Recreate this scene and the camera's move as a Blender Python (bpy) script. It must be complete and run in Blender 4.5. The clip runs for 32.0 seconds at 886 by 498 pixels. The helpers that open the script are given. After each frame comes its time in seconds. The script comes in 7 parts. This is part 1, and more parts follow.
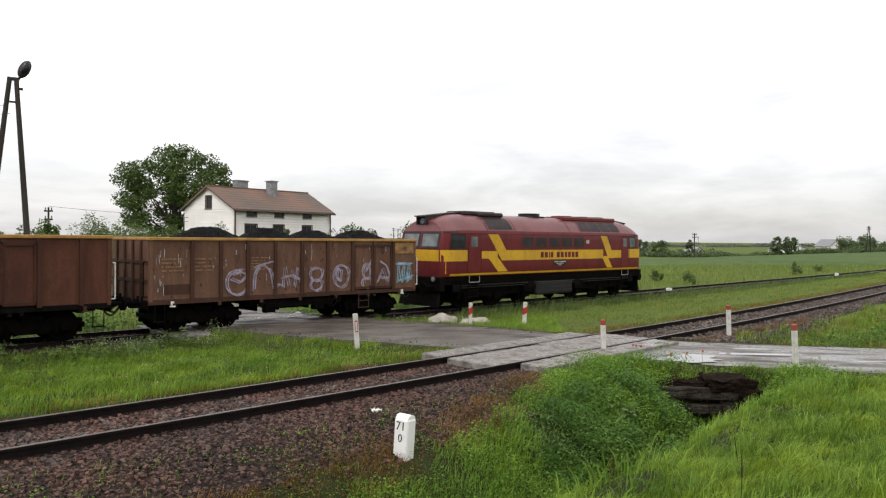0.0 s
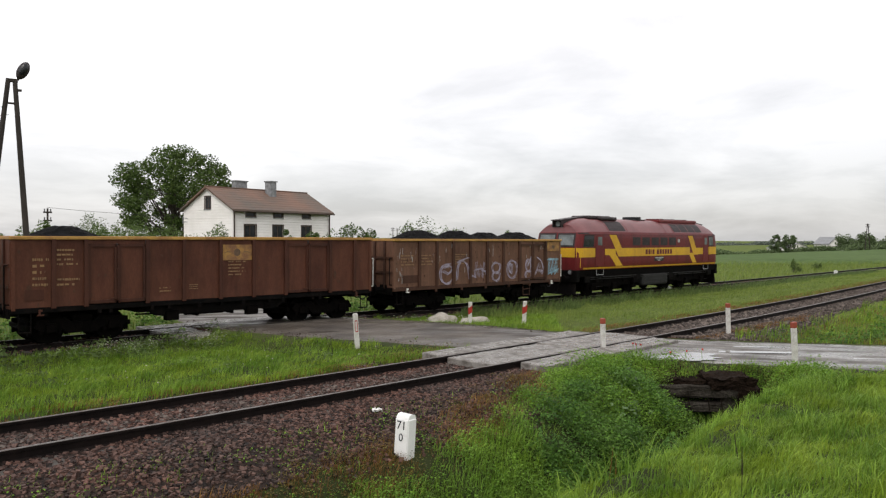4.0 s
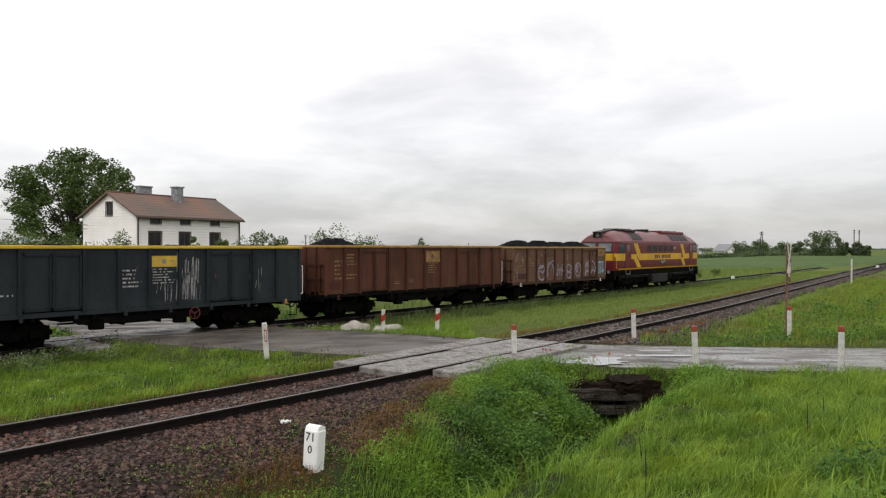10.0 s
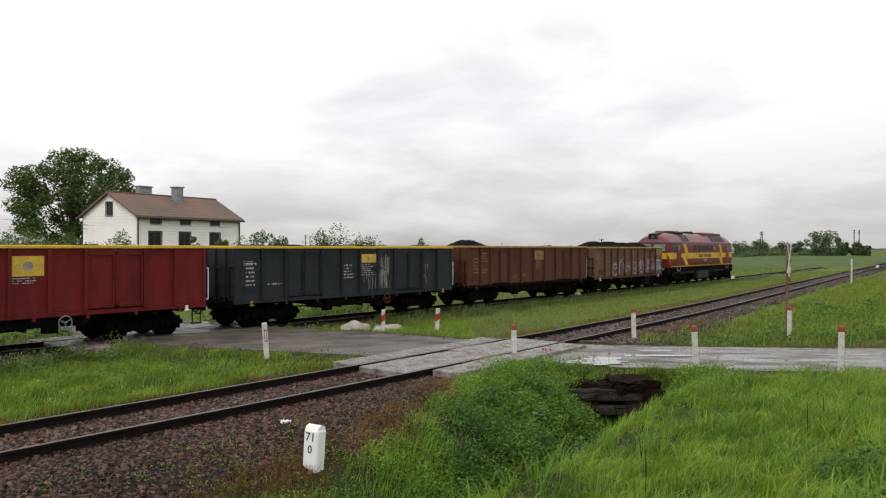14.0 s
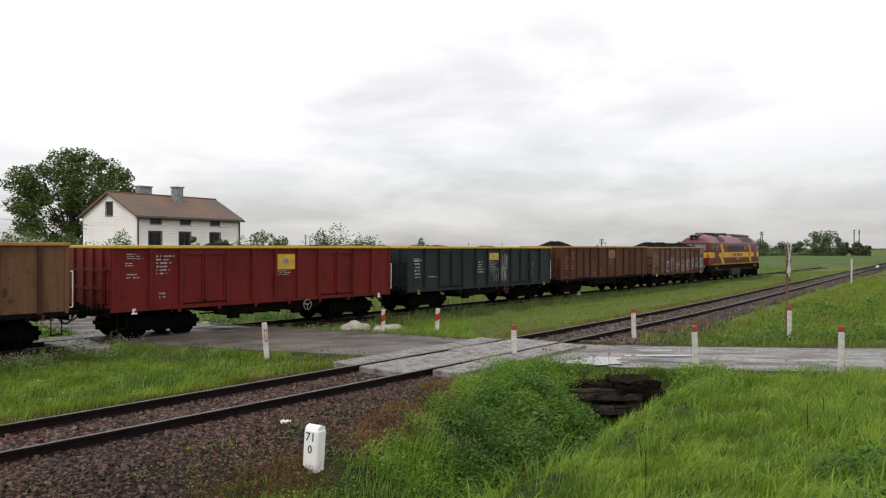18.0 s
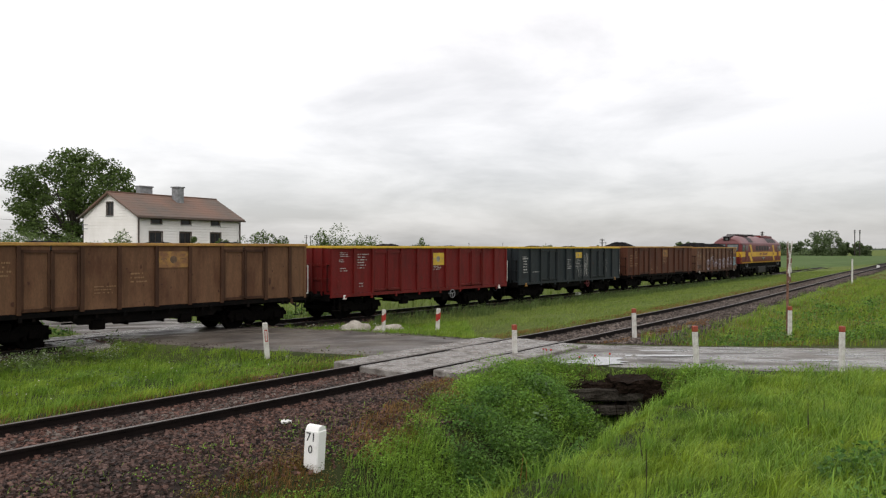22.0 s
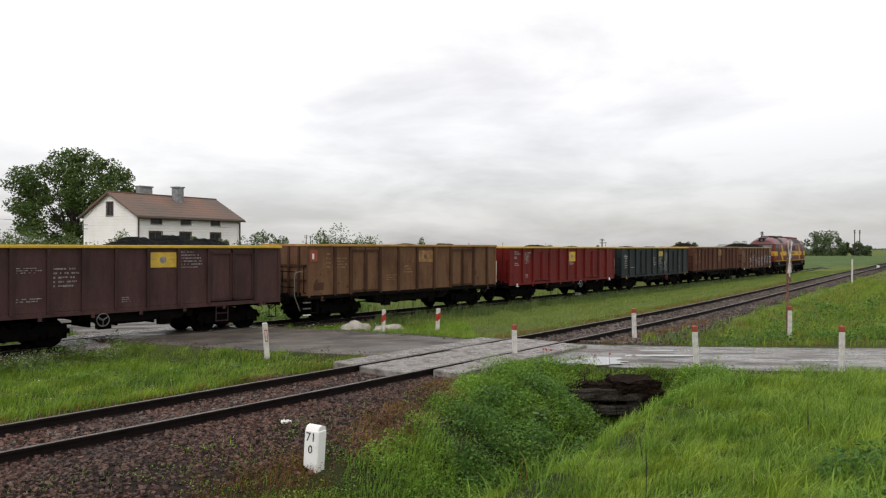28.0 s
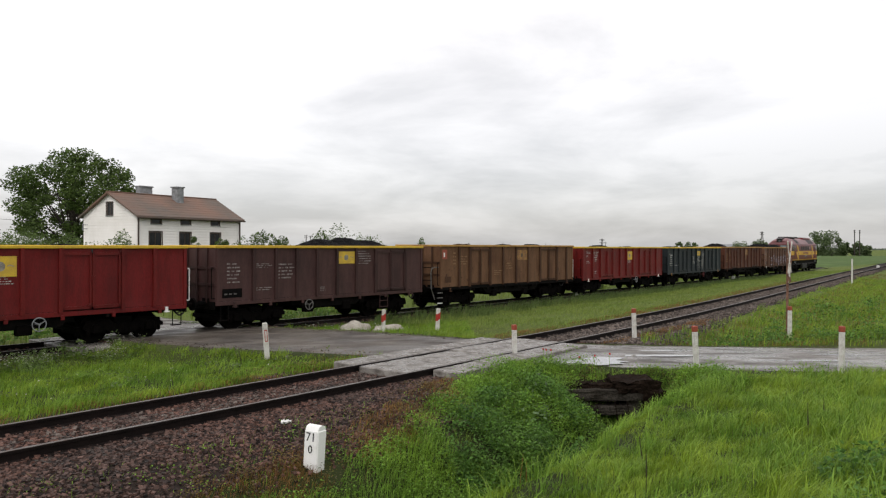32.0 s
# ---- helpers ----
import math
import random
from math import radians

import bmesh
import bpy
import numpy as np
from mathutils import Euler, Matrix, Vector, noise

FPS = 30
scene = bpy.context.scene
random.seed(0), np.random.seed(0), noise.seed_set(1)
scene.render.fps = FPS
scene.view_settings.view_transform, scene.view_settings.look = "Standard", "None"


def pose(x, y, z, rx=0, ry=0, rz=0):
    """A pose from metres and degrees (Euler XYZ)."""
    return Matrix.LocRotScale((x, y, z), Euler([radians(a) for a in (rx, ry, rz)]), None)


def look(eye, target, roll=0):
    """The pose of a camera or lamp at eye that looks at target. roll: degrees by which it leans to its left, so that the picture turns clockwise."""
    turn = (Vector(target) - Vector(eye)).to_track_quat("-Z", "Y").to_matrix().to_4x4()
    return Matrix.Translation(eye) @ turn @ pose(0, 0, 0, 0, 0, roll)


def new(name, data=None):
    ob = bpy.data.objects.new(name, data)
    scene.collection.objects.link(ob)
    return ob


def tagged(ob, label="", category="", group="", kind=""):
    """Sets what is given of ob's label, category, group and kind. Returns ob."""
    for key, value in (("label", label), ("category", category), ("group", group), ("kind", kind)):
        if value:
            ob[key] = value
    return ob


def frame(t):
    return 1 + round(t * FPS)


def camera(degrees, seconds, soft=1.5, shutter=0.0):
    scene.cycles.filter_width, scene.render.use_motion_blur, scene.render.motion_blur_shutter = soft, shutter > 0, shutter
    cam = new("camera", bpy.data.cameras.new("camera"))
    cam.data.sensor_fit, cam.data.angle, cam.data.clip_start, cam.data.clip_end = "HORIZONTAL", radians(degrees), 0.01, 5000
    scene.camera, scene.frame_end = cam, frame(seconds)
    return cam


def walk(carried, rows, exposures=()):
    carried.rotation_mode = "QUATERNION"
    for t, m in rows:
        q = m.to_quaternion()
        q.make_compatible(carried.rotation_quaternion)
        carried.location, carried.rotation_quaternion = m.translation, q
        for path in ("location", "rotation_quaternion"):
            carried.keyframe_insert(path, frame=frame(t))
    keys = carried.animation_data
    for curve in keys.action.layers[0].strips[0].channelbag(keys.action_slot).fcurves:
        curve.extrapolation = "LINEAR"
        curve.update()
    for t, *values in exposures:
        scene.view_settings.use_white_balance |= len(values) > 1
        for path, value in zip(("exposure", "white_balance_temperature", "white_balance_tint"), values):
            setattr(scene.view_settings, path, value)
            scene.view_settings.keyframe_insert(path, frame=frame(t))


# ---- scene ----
cam = camera(60.30, 32.0, soft=1.25)
EYE = Vector((0.0, 0.0, 3.206))


def aim(yaw, pitch, roll, dx=0.0, dy=0.0):
    """The camera's pose from its turn to the right, its tilt up and its lean, in degrees."""
    e = EYE + Vector((dx, dy, 0))
    a, b = radians(yaw), radians(pitch)
    return look(e, e + Vector((math.sin(a) * math.cos(b), math.cos(a) * math.cos(b), math.sin(b))) * 10, roll)


walk(cam, [
    (0.0, aim(-6.486, -0.832, 0.578, -0.039, -0.065)), (0.5, aim(-5.536, -0.708, 0.598, -0.042, -0.05)),
    (1.0, aim(-5.576, -0.765, 0.575, -0.043, -0.07)), (1.5, aim(-5.623, -0.740, 0.547, -0.041, -0.061)),
    (2.0, aim(-6.320, -0.851, 0.521, -0.055, -0.073)), (2.5, aim(-6.677, -0.885, 0.428, -0.053, -0.08)),
    (3.0, aim(-6.860, -0.931, 0.393, -0.045, -0.081)), (3.5, aim(-7.078, -0.963, 0.382, -0.05, -0.09)),
    (5.5, aim(-1.332, -0.256, 0.061, -0.006, -0.02)), (6.0, aim(-0.049, -0.167, 0.166)),
    (6.5, aim(1.267, -0.074, 0.072)), (7.0, aim(0.220, -0.210, 0.311)), (7.5, aim(0.073, -0.289, 0.273)),
    (8.0, aim(0.073, -0.289, 0.273)), (8.5, aim(0.021, -0.290, 0.271)), (9.0, aim(0.0, -0.289, 0.271)),
    (19.0, aim(0.0, -0.289, 0.271)), (20.0, aim(-0.038, -0.289, 0.269)), (32.0, aim(-0.028, -0.287, 0.270))],
    exposures=[(0.0, 0.26, 6680.0, 12.5), (3.0, 0.20, 6680.0, 12.5), (6.0, 0.05, 6680.0, 12.5), (9.0, 0.04, 6680.0, 12.5), (32.0, 0.04, 6680.0, 12.5)])

# ---- daylight: an overcast sky ----
SUN_EL, SUN_AZ = 52.0, 200.0
world = bpy.data.worlds.new("overcast")
scene.world = world
world.use_nodes = True
wn, wl = world.node_tree.nodes, world.node_tree.links
wn.clear()


def wnode(kind, **kw):
    n = wn.new(kind)
    for key, value in kw.items():
        n.inputs[key].default_value = value
    return n


out = wnode("ShaderNodeOutputWorld")
sky = wnode("ShaderNodeTexSky")
sky.sky_type, sky.sun_disc = "NISHITA", False
sky.sun_elevation, sky.sun_rotation = radians(SUN_EL), radians(SUN_AZ)
bg_sky = wnode("ShaderNodeBackground", Strength=0.02)
bg_cloud = wnode("ShaderNodeBackground", Strength=1.0)
wl.new(sky.outputs[0], bg_sky.inputs[0])
coord = wnode("ShaderNodeTexCoord")
sep = wnode("ShaderNodeSeparateXYZ")
wl.new(coord.outputs["Generated"], sep.inputs[0])
# clouds lie on a flat sheet overhead: spread the direction out over it
zc = wn.new("ShaderNodeMath"); zc.operation = "ADD"; zc.inputs[1].default_value = 0.21
wl.new(sep.outputs["Z"], zc.inputs[0])
zm = wn.new("ShaderNodeMath"); zm.operation = "MAXIMUM"; zm.inputs[1].default_value = 0.05
wl.new(zc.outputs[0], zm.inputs[0])
dv = wn.new("ShaderNodeVectorMath"); dv.operation = "DIVIDE"
cmb = wnode("ShaderNodeCombineXYZ")
for i in range(3):
    wl.new(zm.outputs[0], cmb.inputs[i])
wl.new(coord.outputs["Generated"], dv.inputs[0])
wl.new(cmb.outputs[0], dv.inputs[1])
nz = wnode("ShaderNodeTexNoise", Scale=1.15, Detail=7.0, Roughness=0.56, Distortion=0.25)
wl.new(dv.outputs[0], nz.inputs["Vector"])
ramp = wn.new("ShaderNodeValToRGB")
ramp.color_ramp.elements[0].position, ramp.color_ramp.elements[0].color = 0.34, (0.80, 0.805, 0.81, 1)
ramp.color_ramp.elements[1].position, ramp.color_ramp.elements[1].color = 0.60, (1.15, 1.15, 1.15, 1)
wl.new(nz.outputs["Fac"], ramp.inputs[0])
hz = wn.new("ShaderNodeMapRange")
hz.inputs["From Min"].default_value, hz.inputs["From Max"].default_value = 0.0, 0.245
hz.inputs["To Min"].default_value, hz.inputs["To Max"].default_value = 0.0, 1.0
wl.new(sep.outputs["Z"], hz.inputs["Value"])
hmix = wn.new("ShaderNodeMix"); hmix.data_type = "RGBA"; hmix.blend_type = "MULTIPLY"
hmix.inputs["Factor"].default_value = 1.0
hcol = wn.new("ShaderNodeValToRGB")
hcol.color_ramp.elements[0].position, hcol.color_ramp.elements[0].color = 0.0, (0.47, 0.48, 0.49, 1)
hcol.color_ramp.elements[1].position, hcol.color_ramp.elements[1].color = 1.0, (1.0, 1.0, 1.0, 1)
middle = hcol.color_ramp.elements.new(0.5)
middle.color = (0.755, 0.762, 0.77, 1)
wl.new(hz.outputs[0], hcol.inputs[0])
wl.new(ramp.outputs[0], hmix.inputs["A"])
wl.new(hcol.outputs[0], hmix.inputs["B"])
# the cloud cover is thinner towards the west
side = wn.new("ShaderNodeMapRange")
side.inputs["From Min"].default_value, side.inputs["From Max"].default_value = -0.5, 0.5
side.inputs["To Min"].default_value, side.inputs["To Max"].default_value = 1.12, 0.92
wl.new(sep.outputs["X"], side.inputs["Value"])
smix = wn.new("ShaderNodeVectorMath"); smix.operation = "SCALE"
wl.new(hmix.outputs["Result"], smix.inputs[0])
wl.new(side.outputs[0], smix.inputs["Scale"])
wl.new(smix.outputs[0], bg_cloud.inputs[0])
add = wn.new("ShaderNodeAddShader")
wl.new(bg_sky.outputs[0], add.inputs[0])
wl.new(bg_cloud.outputs[0], add.inputs[1])
wl.new(add.outputs[0], out.inputs[0])
sun_data = bpy.data.lights.new("sun", "SUN")
sun_data.energy, sun_data.angle, sun_data.color = 0.8, radians(25), (1.0, 0.97, 0.93)
sun = new("sun", sun_data)
sun.rotation_euler = (radians(90 - SUN_EL), 0, radians(180 - SUN_AZ))

# ---- materials ----
MATS = {}


def mat(name, col, rough=0.6, var=0.25, scale=6.0, fine=60.0, bump=0.2, metal=0.0, col2=None, patch=0.5, island=0.0,
        coat=0.0, stretch=(1, 1, 1), edge=0.12, spec=0.3, dist=0.02):
    """A weathered surface: base colour, a second colour in stains of size 1/scale m, a fine grain and its relief."""
    if name in MATS:
        return MATS[name]
    m = bpy.data.materials.new(name)
    m.use_nodes = True
    n, l = m.node_tree.nodes, m.node_tree.links
    b = n["Principled BSDF"]
    b.inputs["Metallic"].default_value = metal
    b.inputs["Specular IOR Level"].default_value = spec
    b.inputs["Coat Weight"].default_value = coat
    tc, mp = n.new("ShaderNodeTexCoord"), n.new("ShaderNodeMapping")
    mp.inputs["Scale"].default_value = stretch
    l.new(tc.outputs["Object"], mp.inputs["Vector"])
    big, small = n.new("ShaderNodeTexNoise"), n.new("ShaderNodeTexNoise")
    big.inputs["Scale"].default_value, big.inputs["Detail"].default_value = scale, 6
    big.inputs["Roughness"].default_value = 0.62
    small.inputs["Scale"].default_value, small.inputs["Detail"].default_value = fine, 4
    l.new(mp.outputs[0], big.inputs["Vector"])
    l.new(mp.outputs[0], small.inputs["Vector"])
    col2 = col2 or tuple(c * 0.55 for c in col)
    r = n.new("ShaderNodeMapRange")
    r.inputs["From Min"].default_value, r.inputs["From Max"].default_value = patch - edge, patch + edge
    l.new(big.outputs["Fac"], r.inputs["Value"])
    mix = n.new("ShaderNodeMix"); mix.data_type = "RGBA"
    mix.inputs["A"].default_value, mix.inputs["B"].default_value = (*col, 1), (*col2, 1)
    l.new(r.outputs[0], mix.inputs["Factor"])
    hsv = n.new("ShaderNodeHueSaturation")
    l.new(mix.outputs["Result"], hsv.inputs["Color"])
    v = n.new("ShaderNodeMapRange")
    v.inputs["From Min"].default_value, v.inputs["From Max"].default_value = 0.3, 0.7
    v.inputs["To Min"].default_value, v.inputs["To Max"].default_value = 1 - var, 1 + var
    l.new(small.outputs["Fac"], v.inputs["Value"])
    last = v.outputs[0]
    if island:
        geo = n.new("ShaderNodeNewGeometry")
        w = n.new("ShaderNodeMapRange")
        w.inputs["To Min"].default_value, w.inputs["To Max"].default_value = 1 - island, 1 + island
        l.new(geo.outputs["Random Per Island"], w.inputs["Value"])
        mu = n.new("ShaderNodeMath"); mu.operation = "MULTIPLY"
        l.new(last, mu.inputs[0]); l.new(w.outputs[0], mu.inputs[1])
        last = mu.outputs[0]
    l.new(last, hsv.inputs["Value"])
    l.new(hsv.outputs[0], b.inputs["Base Color"])
    rr = n.new("ShaderNodeMapRange")
    rr.inputs["To Min"].default_value, rr.inputs["To Max"].default_value = max(0.03, rough - 0.15), min(1, rough + 0.15)
    l.new(small.outputs["Fac"], rr.inputs["Value"])
    l.new(rr.outputs[0], b.inputs["Roughness"])
    if bump:
        bp = n.new("ShaderNodeBump")
        bp.inputs["Strength"].default_value, bp.inputs["Distance"].default_value = bump, dist
        l.new(small.outputs["Fac"], bp.inputs["Height"])
        l.new(bp.outputs[0], b.inputs["Normal"])
    MATS[name] = m
    return m


RAIL_RUST = mat("rail_rust", (0.012, 0.008, 0.007), 0.75, 0.3, 5, 90, 0.3, col2=(0.007, 0.005, 0.0045), spec=0.12)
RAIL_HEAD = mat("rail_head", (0.12, 0.11, 0.10), 0.42, 0.2, 4, 80, 0.1, metal=0.6, col2=(0.07, 0.05, 0.04))
SLEEPER = mat("sleeper", (0.09, 0.08, 0.07), 0.85, 0.3, 3, 50, 0.5)
ASPHALT = mat("wet_asphalt", (0.152, 0.140, 0.126), 0.5, 0.4, 1.0, 30, 0.5, col2=(0.068, 0.061, 0.054), spec=0.5, edge=0.08)


def wet(m, scale, lo, hi, stretch):
    """Lets the gloss of a surface vary in streaks, as where rain stands in worn tracks."""
    n, l = m.node_tree.nodes, m.node_tree.links
    tc, mp, nz_, r = n.new("ShaderNodeTexCoord"), n.new("ShaderNodeMapping"), n.new("ShaderNodeTexNoise"), n.new("ShaderNodeMapRange")
    mp.inputs["Scale"].default_value = stretch
    nz_.inputs["Scale"].default_value, nz_.inputs["Detail"].default_value = scale, 5
    r.inputs["From Min"].default_value, r.inputs["From Max"].default_value = 0.42, 0.62
    r.inputs["To Min"].default_value, r.inputs["To Max"].default_value = lo, hi
    l.new(tc.outputs["Object"], mp.inputs["Vector"])
    l.new(mp.outputs[0], nz_.inputs["Vector"])
    l.new(nz_.outputs["Fac"], r.inputs["Value"])
    l.new(r.outputs[0], n["Principled BSDF"].inputs["Roughness"])


wet(ASPHALT, 1.4, 0.16, 0.8, (0.45, 1.5, 1.0))
YARD = mat("muddy_asphalt", (0.105, 0.090, 0.075), 0.65, 0.45, 0.55, 22, 0.7, col2=(0.048, 0.040, 0.033), spec=0.25, edge=0.10)
wet(YARD, 0.7, 0.30, 0.85, (0.6, 1.4, 1.0))
STONE_GREY = mat("grey_stone", (0.118, 0.096, 0.082), 0.8, 0.3, 0.7, 40, 0.4, col2=(0.085, 0.066, 0.056), island=0.6, spec=0.25)
SLAB = mat("crossing_slab", (0.21, 0.195, 0.175), 0.55, 0.35, 2.6, 45, 0.5, col2=(0.100, 0.088, 0.076), patch=0.54, edge=0.08)
wet(SLAB, 2.2, 0.12, 0.62, (1.0, 1.0, 1.0))
SOIL = mat("grassy_soil", (0.082, 0.118, 0.026), 0.95, 0.35, 0.12, 7, 0.6, col2=(0.115, 0.140, 0.036), dist=0.05, spec=0.05, edge=0.2)
BALLAST = mat("ballast_bed", (0.030, 0.020, 0.016), 0.9, 0.5, 2.0, 22, 0.8, col2=(0.020, 0.014, 0.011), dist=0.06, spec=0.15)
STONE = mat("ballast_stone", (0.090, 0.045, 0.033), 0.75, 0.3, 0.7, 40, 0.4, col2=(0.054, 0.034, 0.028), island=0.9, spec=0.3)
WHITE_PAINT = mat("white_paint", (0.76, 0.76, 0.73), 0.6, 0.1, 7, 60, 0.15, col2=(0.40, 0.39, 0.35), patch=0.60)
POST_WHITE = mat("dirty_white_paint", (0.60, 0.59, 0.55), 0.7, 0.12, 6, 50, 0.2, col2=(0.36, 0.33, 0.28), patch=0.6)
RED_PAINT = mat("red_paint", (0.42, 0.03, 0.02), 0.45, 0.2, 7, 60, 0.15, col2=(0.3, 0.03, 0.02))
ORANGE_PAINT = mat("faded_red_paint", (0.27, 0.055, 0.030), 0.5, 0.2, 9, 60, 0.15, col2=(0.3, 0.07, 0.04))
BLACK = mat("black_paint", (0.012, 0.012, 0.013), 0.5, 0.3, 5, 60, 0.1)
# grime, taken near black: the deep shade under the vehicles is in its colour
GREASE_SHADE = mat("bogie_grime_shade", (0.0020, 0.0018, 0.0017), 0.8, 0.4, 4, 40, 0.4, col2=(0.0045, 0.0035, 0.003), spec=0.04)
FRAME_BLACK = mat("frame_grime_shade", (0.0032, 0.003, 0.0028), 0.75, 0.4, 3, 40, 0.3, col2=(0.009, 0.0065, 0.0055), patch=0.58, spec=0.06)
COAL = mat("coal", (0.0030, 0.0030, 0.0032), 0.8, 0.5, 6, 30, 1.0, col2=(0.007, 0.007, 0.0075), dist=0.08, spec=0.06)
YELLOW = mat("yellow_rail", (0.62, 0.40, 0.03), 0.5, 0.2, 2.5, 40, 0.1, col2=(0.5, 0.32, 0.035))
OCHRE = mat("faded_yellow_rail", (0.42, 0.24, 0.055), 0.6, 0.2, 2.0, 40, 0.15, col2=(0.3, 0.15, 0.05))
PLASTER = mat("white_siding", (0.83, 0.81, 0.77), 0.75, 0.05, 0.5, 30, 0.1, col2=(0.74, 0.72, 0.67))


def lapped(m, pitch):
    """Relief of lapped boards, each of that height in metres."""
    n, l = m.node_tree.nodes, m.node_tree.links
    tc, sp, mod, bp = n.new("ShaderNodeTexCoord"), n.new("ShaderNodeSeparateXYZ"), n.new("ShaderNodeMath"), n.new("ShaderNodeBump")
    mod.operation, mod.inputs[1].default_value = "FLOORED_MODULO", pitch
    bp.inputs["Strength"].default_value, bp.inputs["Distance"].default_value = 1.0, 0.6
    bp.invert = True
    l.new(tc.outputs["Object"], sp.inputs[0])
    l.new(sp.outputs["Z"], mod.inputs[0])
    l.new(mod.outputs[0], bp.inputs["Height"])
    l.new(bp.outputs[0], n["Principled BSDF"].inputs["Normal"])


lapped(PLASTER, 0.24)
ROOF = mat("brown_roof", (0.190, 0.112, 0.082), 0.75, 0.18, 0.16, 14, 0.3, col2=(0.120, 0.100, 0.084), patch=0.48, edge=0.1)
GLASS = mat("window_glass", (0.02, 0.022, 0.025), 0.08, 0.1, 2, 10, 0.0)
DARK_FRAME = mat("dark_window_frame", (0.080, 0.055, 0.042), 0.6, 0.2, 4, 30, 0.1)
ZINC = mat("grey_chimney", (0.30, 0.31, 0.32), 0.6, 0.15, 3, 30, 0.2)
POLE_WOOD = mat("tarred_wood", (0.05, 0.042, 0.036), 0.85, 0.3, 2, 40, 0.4, stretch=(1, 1, 0.2))
BARK = mat("bark", (0.06, 0.05, 0.04), 0.9, 0.3, 3, 25, 0.6)


def leafy(name, col, col2, island=0.45, through_=0.3):
    m = mat(name, col, 0.55, 0.2, 1.3, 9, 0.0, col2=col2, island=island, edge=0.14)
    n, l = m.node_tree.nodes, m.node_tree.links
    b = n["Principled BSDF"]
    b.inputs["Specular IOR Level"].default_value = 0.15
    # thin leaves let part of the light through
    thin, mx = n.new("ShaderNodeBsdfTranslucent"), n.new("ShaderNodeMixShader")
    l.new(b.inputs["Base Color"].links[0].from_socket, thin.inputs["Color"])
    mx.inputs[0].default_value = through_
    l.new(b.outputs[0], mx.inputs[1])
    l.new(thin.outputs[0], mx.inputs[2])
    l.new(mx.outputs[0], n["Material Output"].inputs["Surface"])
    return m


LEAF = leafy("tree_leaf", (0.100, 0.150, 0.038), (0.055, 0.092, 0.025))
# the haze of distance is put into these two paler, greyer leaf colours
LEAF_FAR = leafy("far_leaf_haze", (0.150, 0.205, 0.092), (0.095, 0.135, 0.062), 0.45, 0.4)
WOOD_FAR = leafy("far_wood_leaf_haze", (0.155, 0.180, 0.150), (0.115, 0.140, 0.115), 0.2)
BUSH_LEAF = leafy("bush_leaf", (0.125, 0.175, 0.055), (0.075, 0.120, 0.035))
GRASS = leafy("grass_blade", (0.240, 0.335, 0.034), (0.092, 0.185, 0.020), 0.35)
MEADOW = leafy("meadow_blade", (0.205, 0.252, 0.060), (0.130, 0.202, 0.038), 0.3)
GRASS_LIGHT = leafy("pale_grass_blade", (0.225, 0.345, 0.045), (0.110, 0.215, 0.028), 0.3, 0.35)
PETAL = mat("white_petal", (0.62, 0.62, 0.52), 0.6, 0.1)
POPPY = mat("poppy_red", (0.55, 0.03, 0.015), 0.5, 0.1)
STALK = mat("dry_stalk", (0.035, 0.025, 0.018), 0.8, 0.2)
CULVERT = mat("rotten_concrete", (0.060, 0.053, 0.044), 0.95, 0.4, 2.5, 25, 0.9, col2=(0.022, 0.018, 0.014), dist=0.05, spec=0.1)
ROCK = mat("pale_rock", (0.42, 0.39, 0.34), 0.8, 0.25, 3, 25, 0.6, col2=(0.28, 0.25, 0.21))
CROP = mat("young_crop", (0.085, 0.125, 0.042), 0.9, 0.35, 0.05, 1.5, 0.5, col2=(0.062, 0.105, 0.032), spec=0.05, stretch=(0.25, 1, 1))
GRASS_DRY = leafy("dry_grass", (0.235, 0.125, 0.040), (0.15, 0.075, 0.028))
WEED = leafy("weed_leaf", (0.185, 0.320, 0.042), (0.105, 0.215, 0.028), 0.45)
NETTLE = leafy("nettle_leaf", (0.125, 0.235, 0.040), (0.055, 0.130, 0.028), 0.55, 0.35)
WEED_OLIVE = leafy("olive_weed_leaf", (0.205, 0.135, 0.042), (0.110, 0.100, 0.030))
WEED_PALE = leafy("burdock_leaf", (0.17, 0.25, 0.12), (0.12, 0.19, 0.08))
EARTH = mat("root_earth", (0.012, 0.008, 0.006), 0.95, 0.4, 4, 30, 0.9, col2=(0.020, 0.013, 0.009), dist=0.04, spec=0.05)

# ---- mesh helpers ----


def empty(name, m=None):
    ob = new(name)
    ob.empty_display_size = 0.2
    if m is not None:
        ob.matrix_world = m
    return ob


def finish(bm, name, material):
    me = bpy.data.meshes.new(name)
    bmesh.ops.recalc_face_normals(bm, faces=bm.faces)
    bm.to_mesh(me)
    bm.free()
    me.materials.append(material)
    return me


def part(name, bm, material, parent, label="", at=None):
    """One mesh object under a thing or part. bm: a bmesh, or a mesh that alike pieces share."""
    me = finish(bm, name, material) if isinstance(bm, bmesh.types.BMesh) else bm
    ob = new(name, me)
    ob.parent = parent
    if at is not None:
        ob.matrix_basis = at
    return tagged(ob, label)


def solo(name, bm, material, label, category, group="", kind="", m=None):
    me = finish(bm, name, material) if isinstance(bm, bmesh.types.BMesh) else bm
    ob = new(name, me)
    if m is not None:
        ob.matrix_world = m
    return tagged(ob, label, category, group, kind)


def B():
    return bmesh.new()


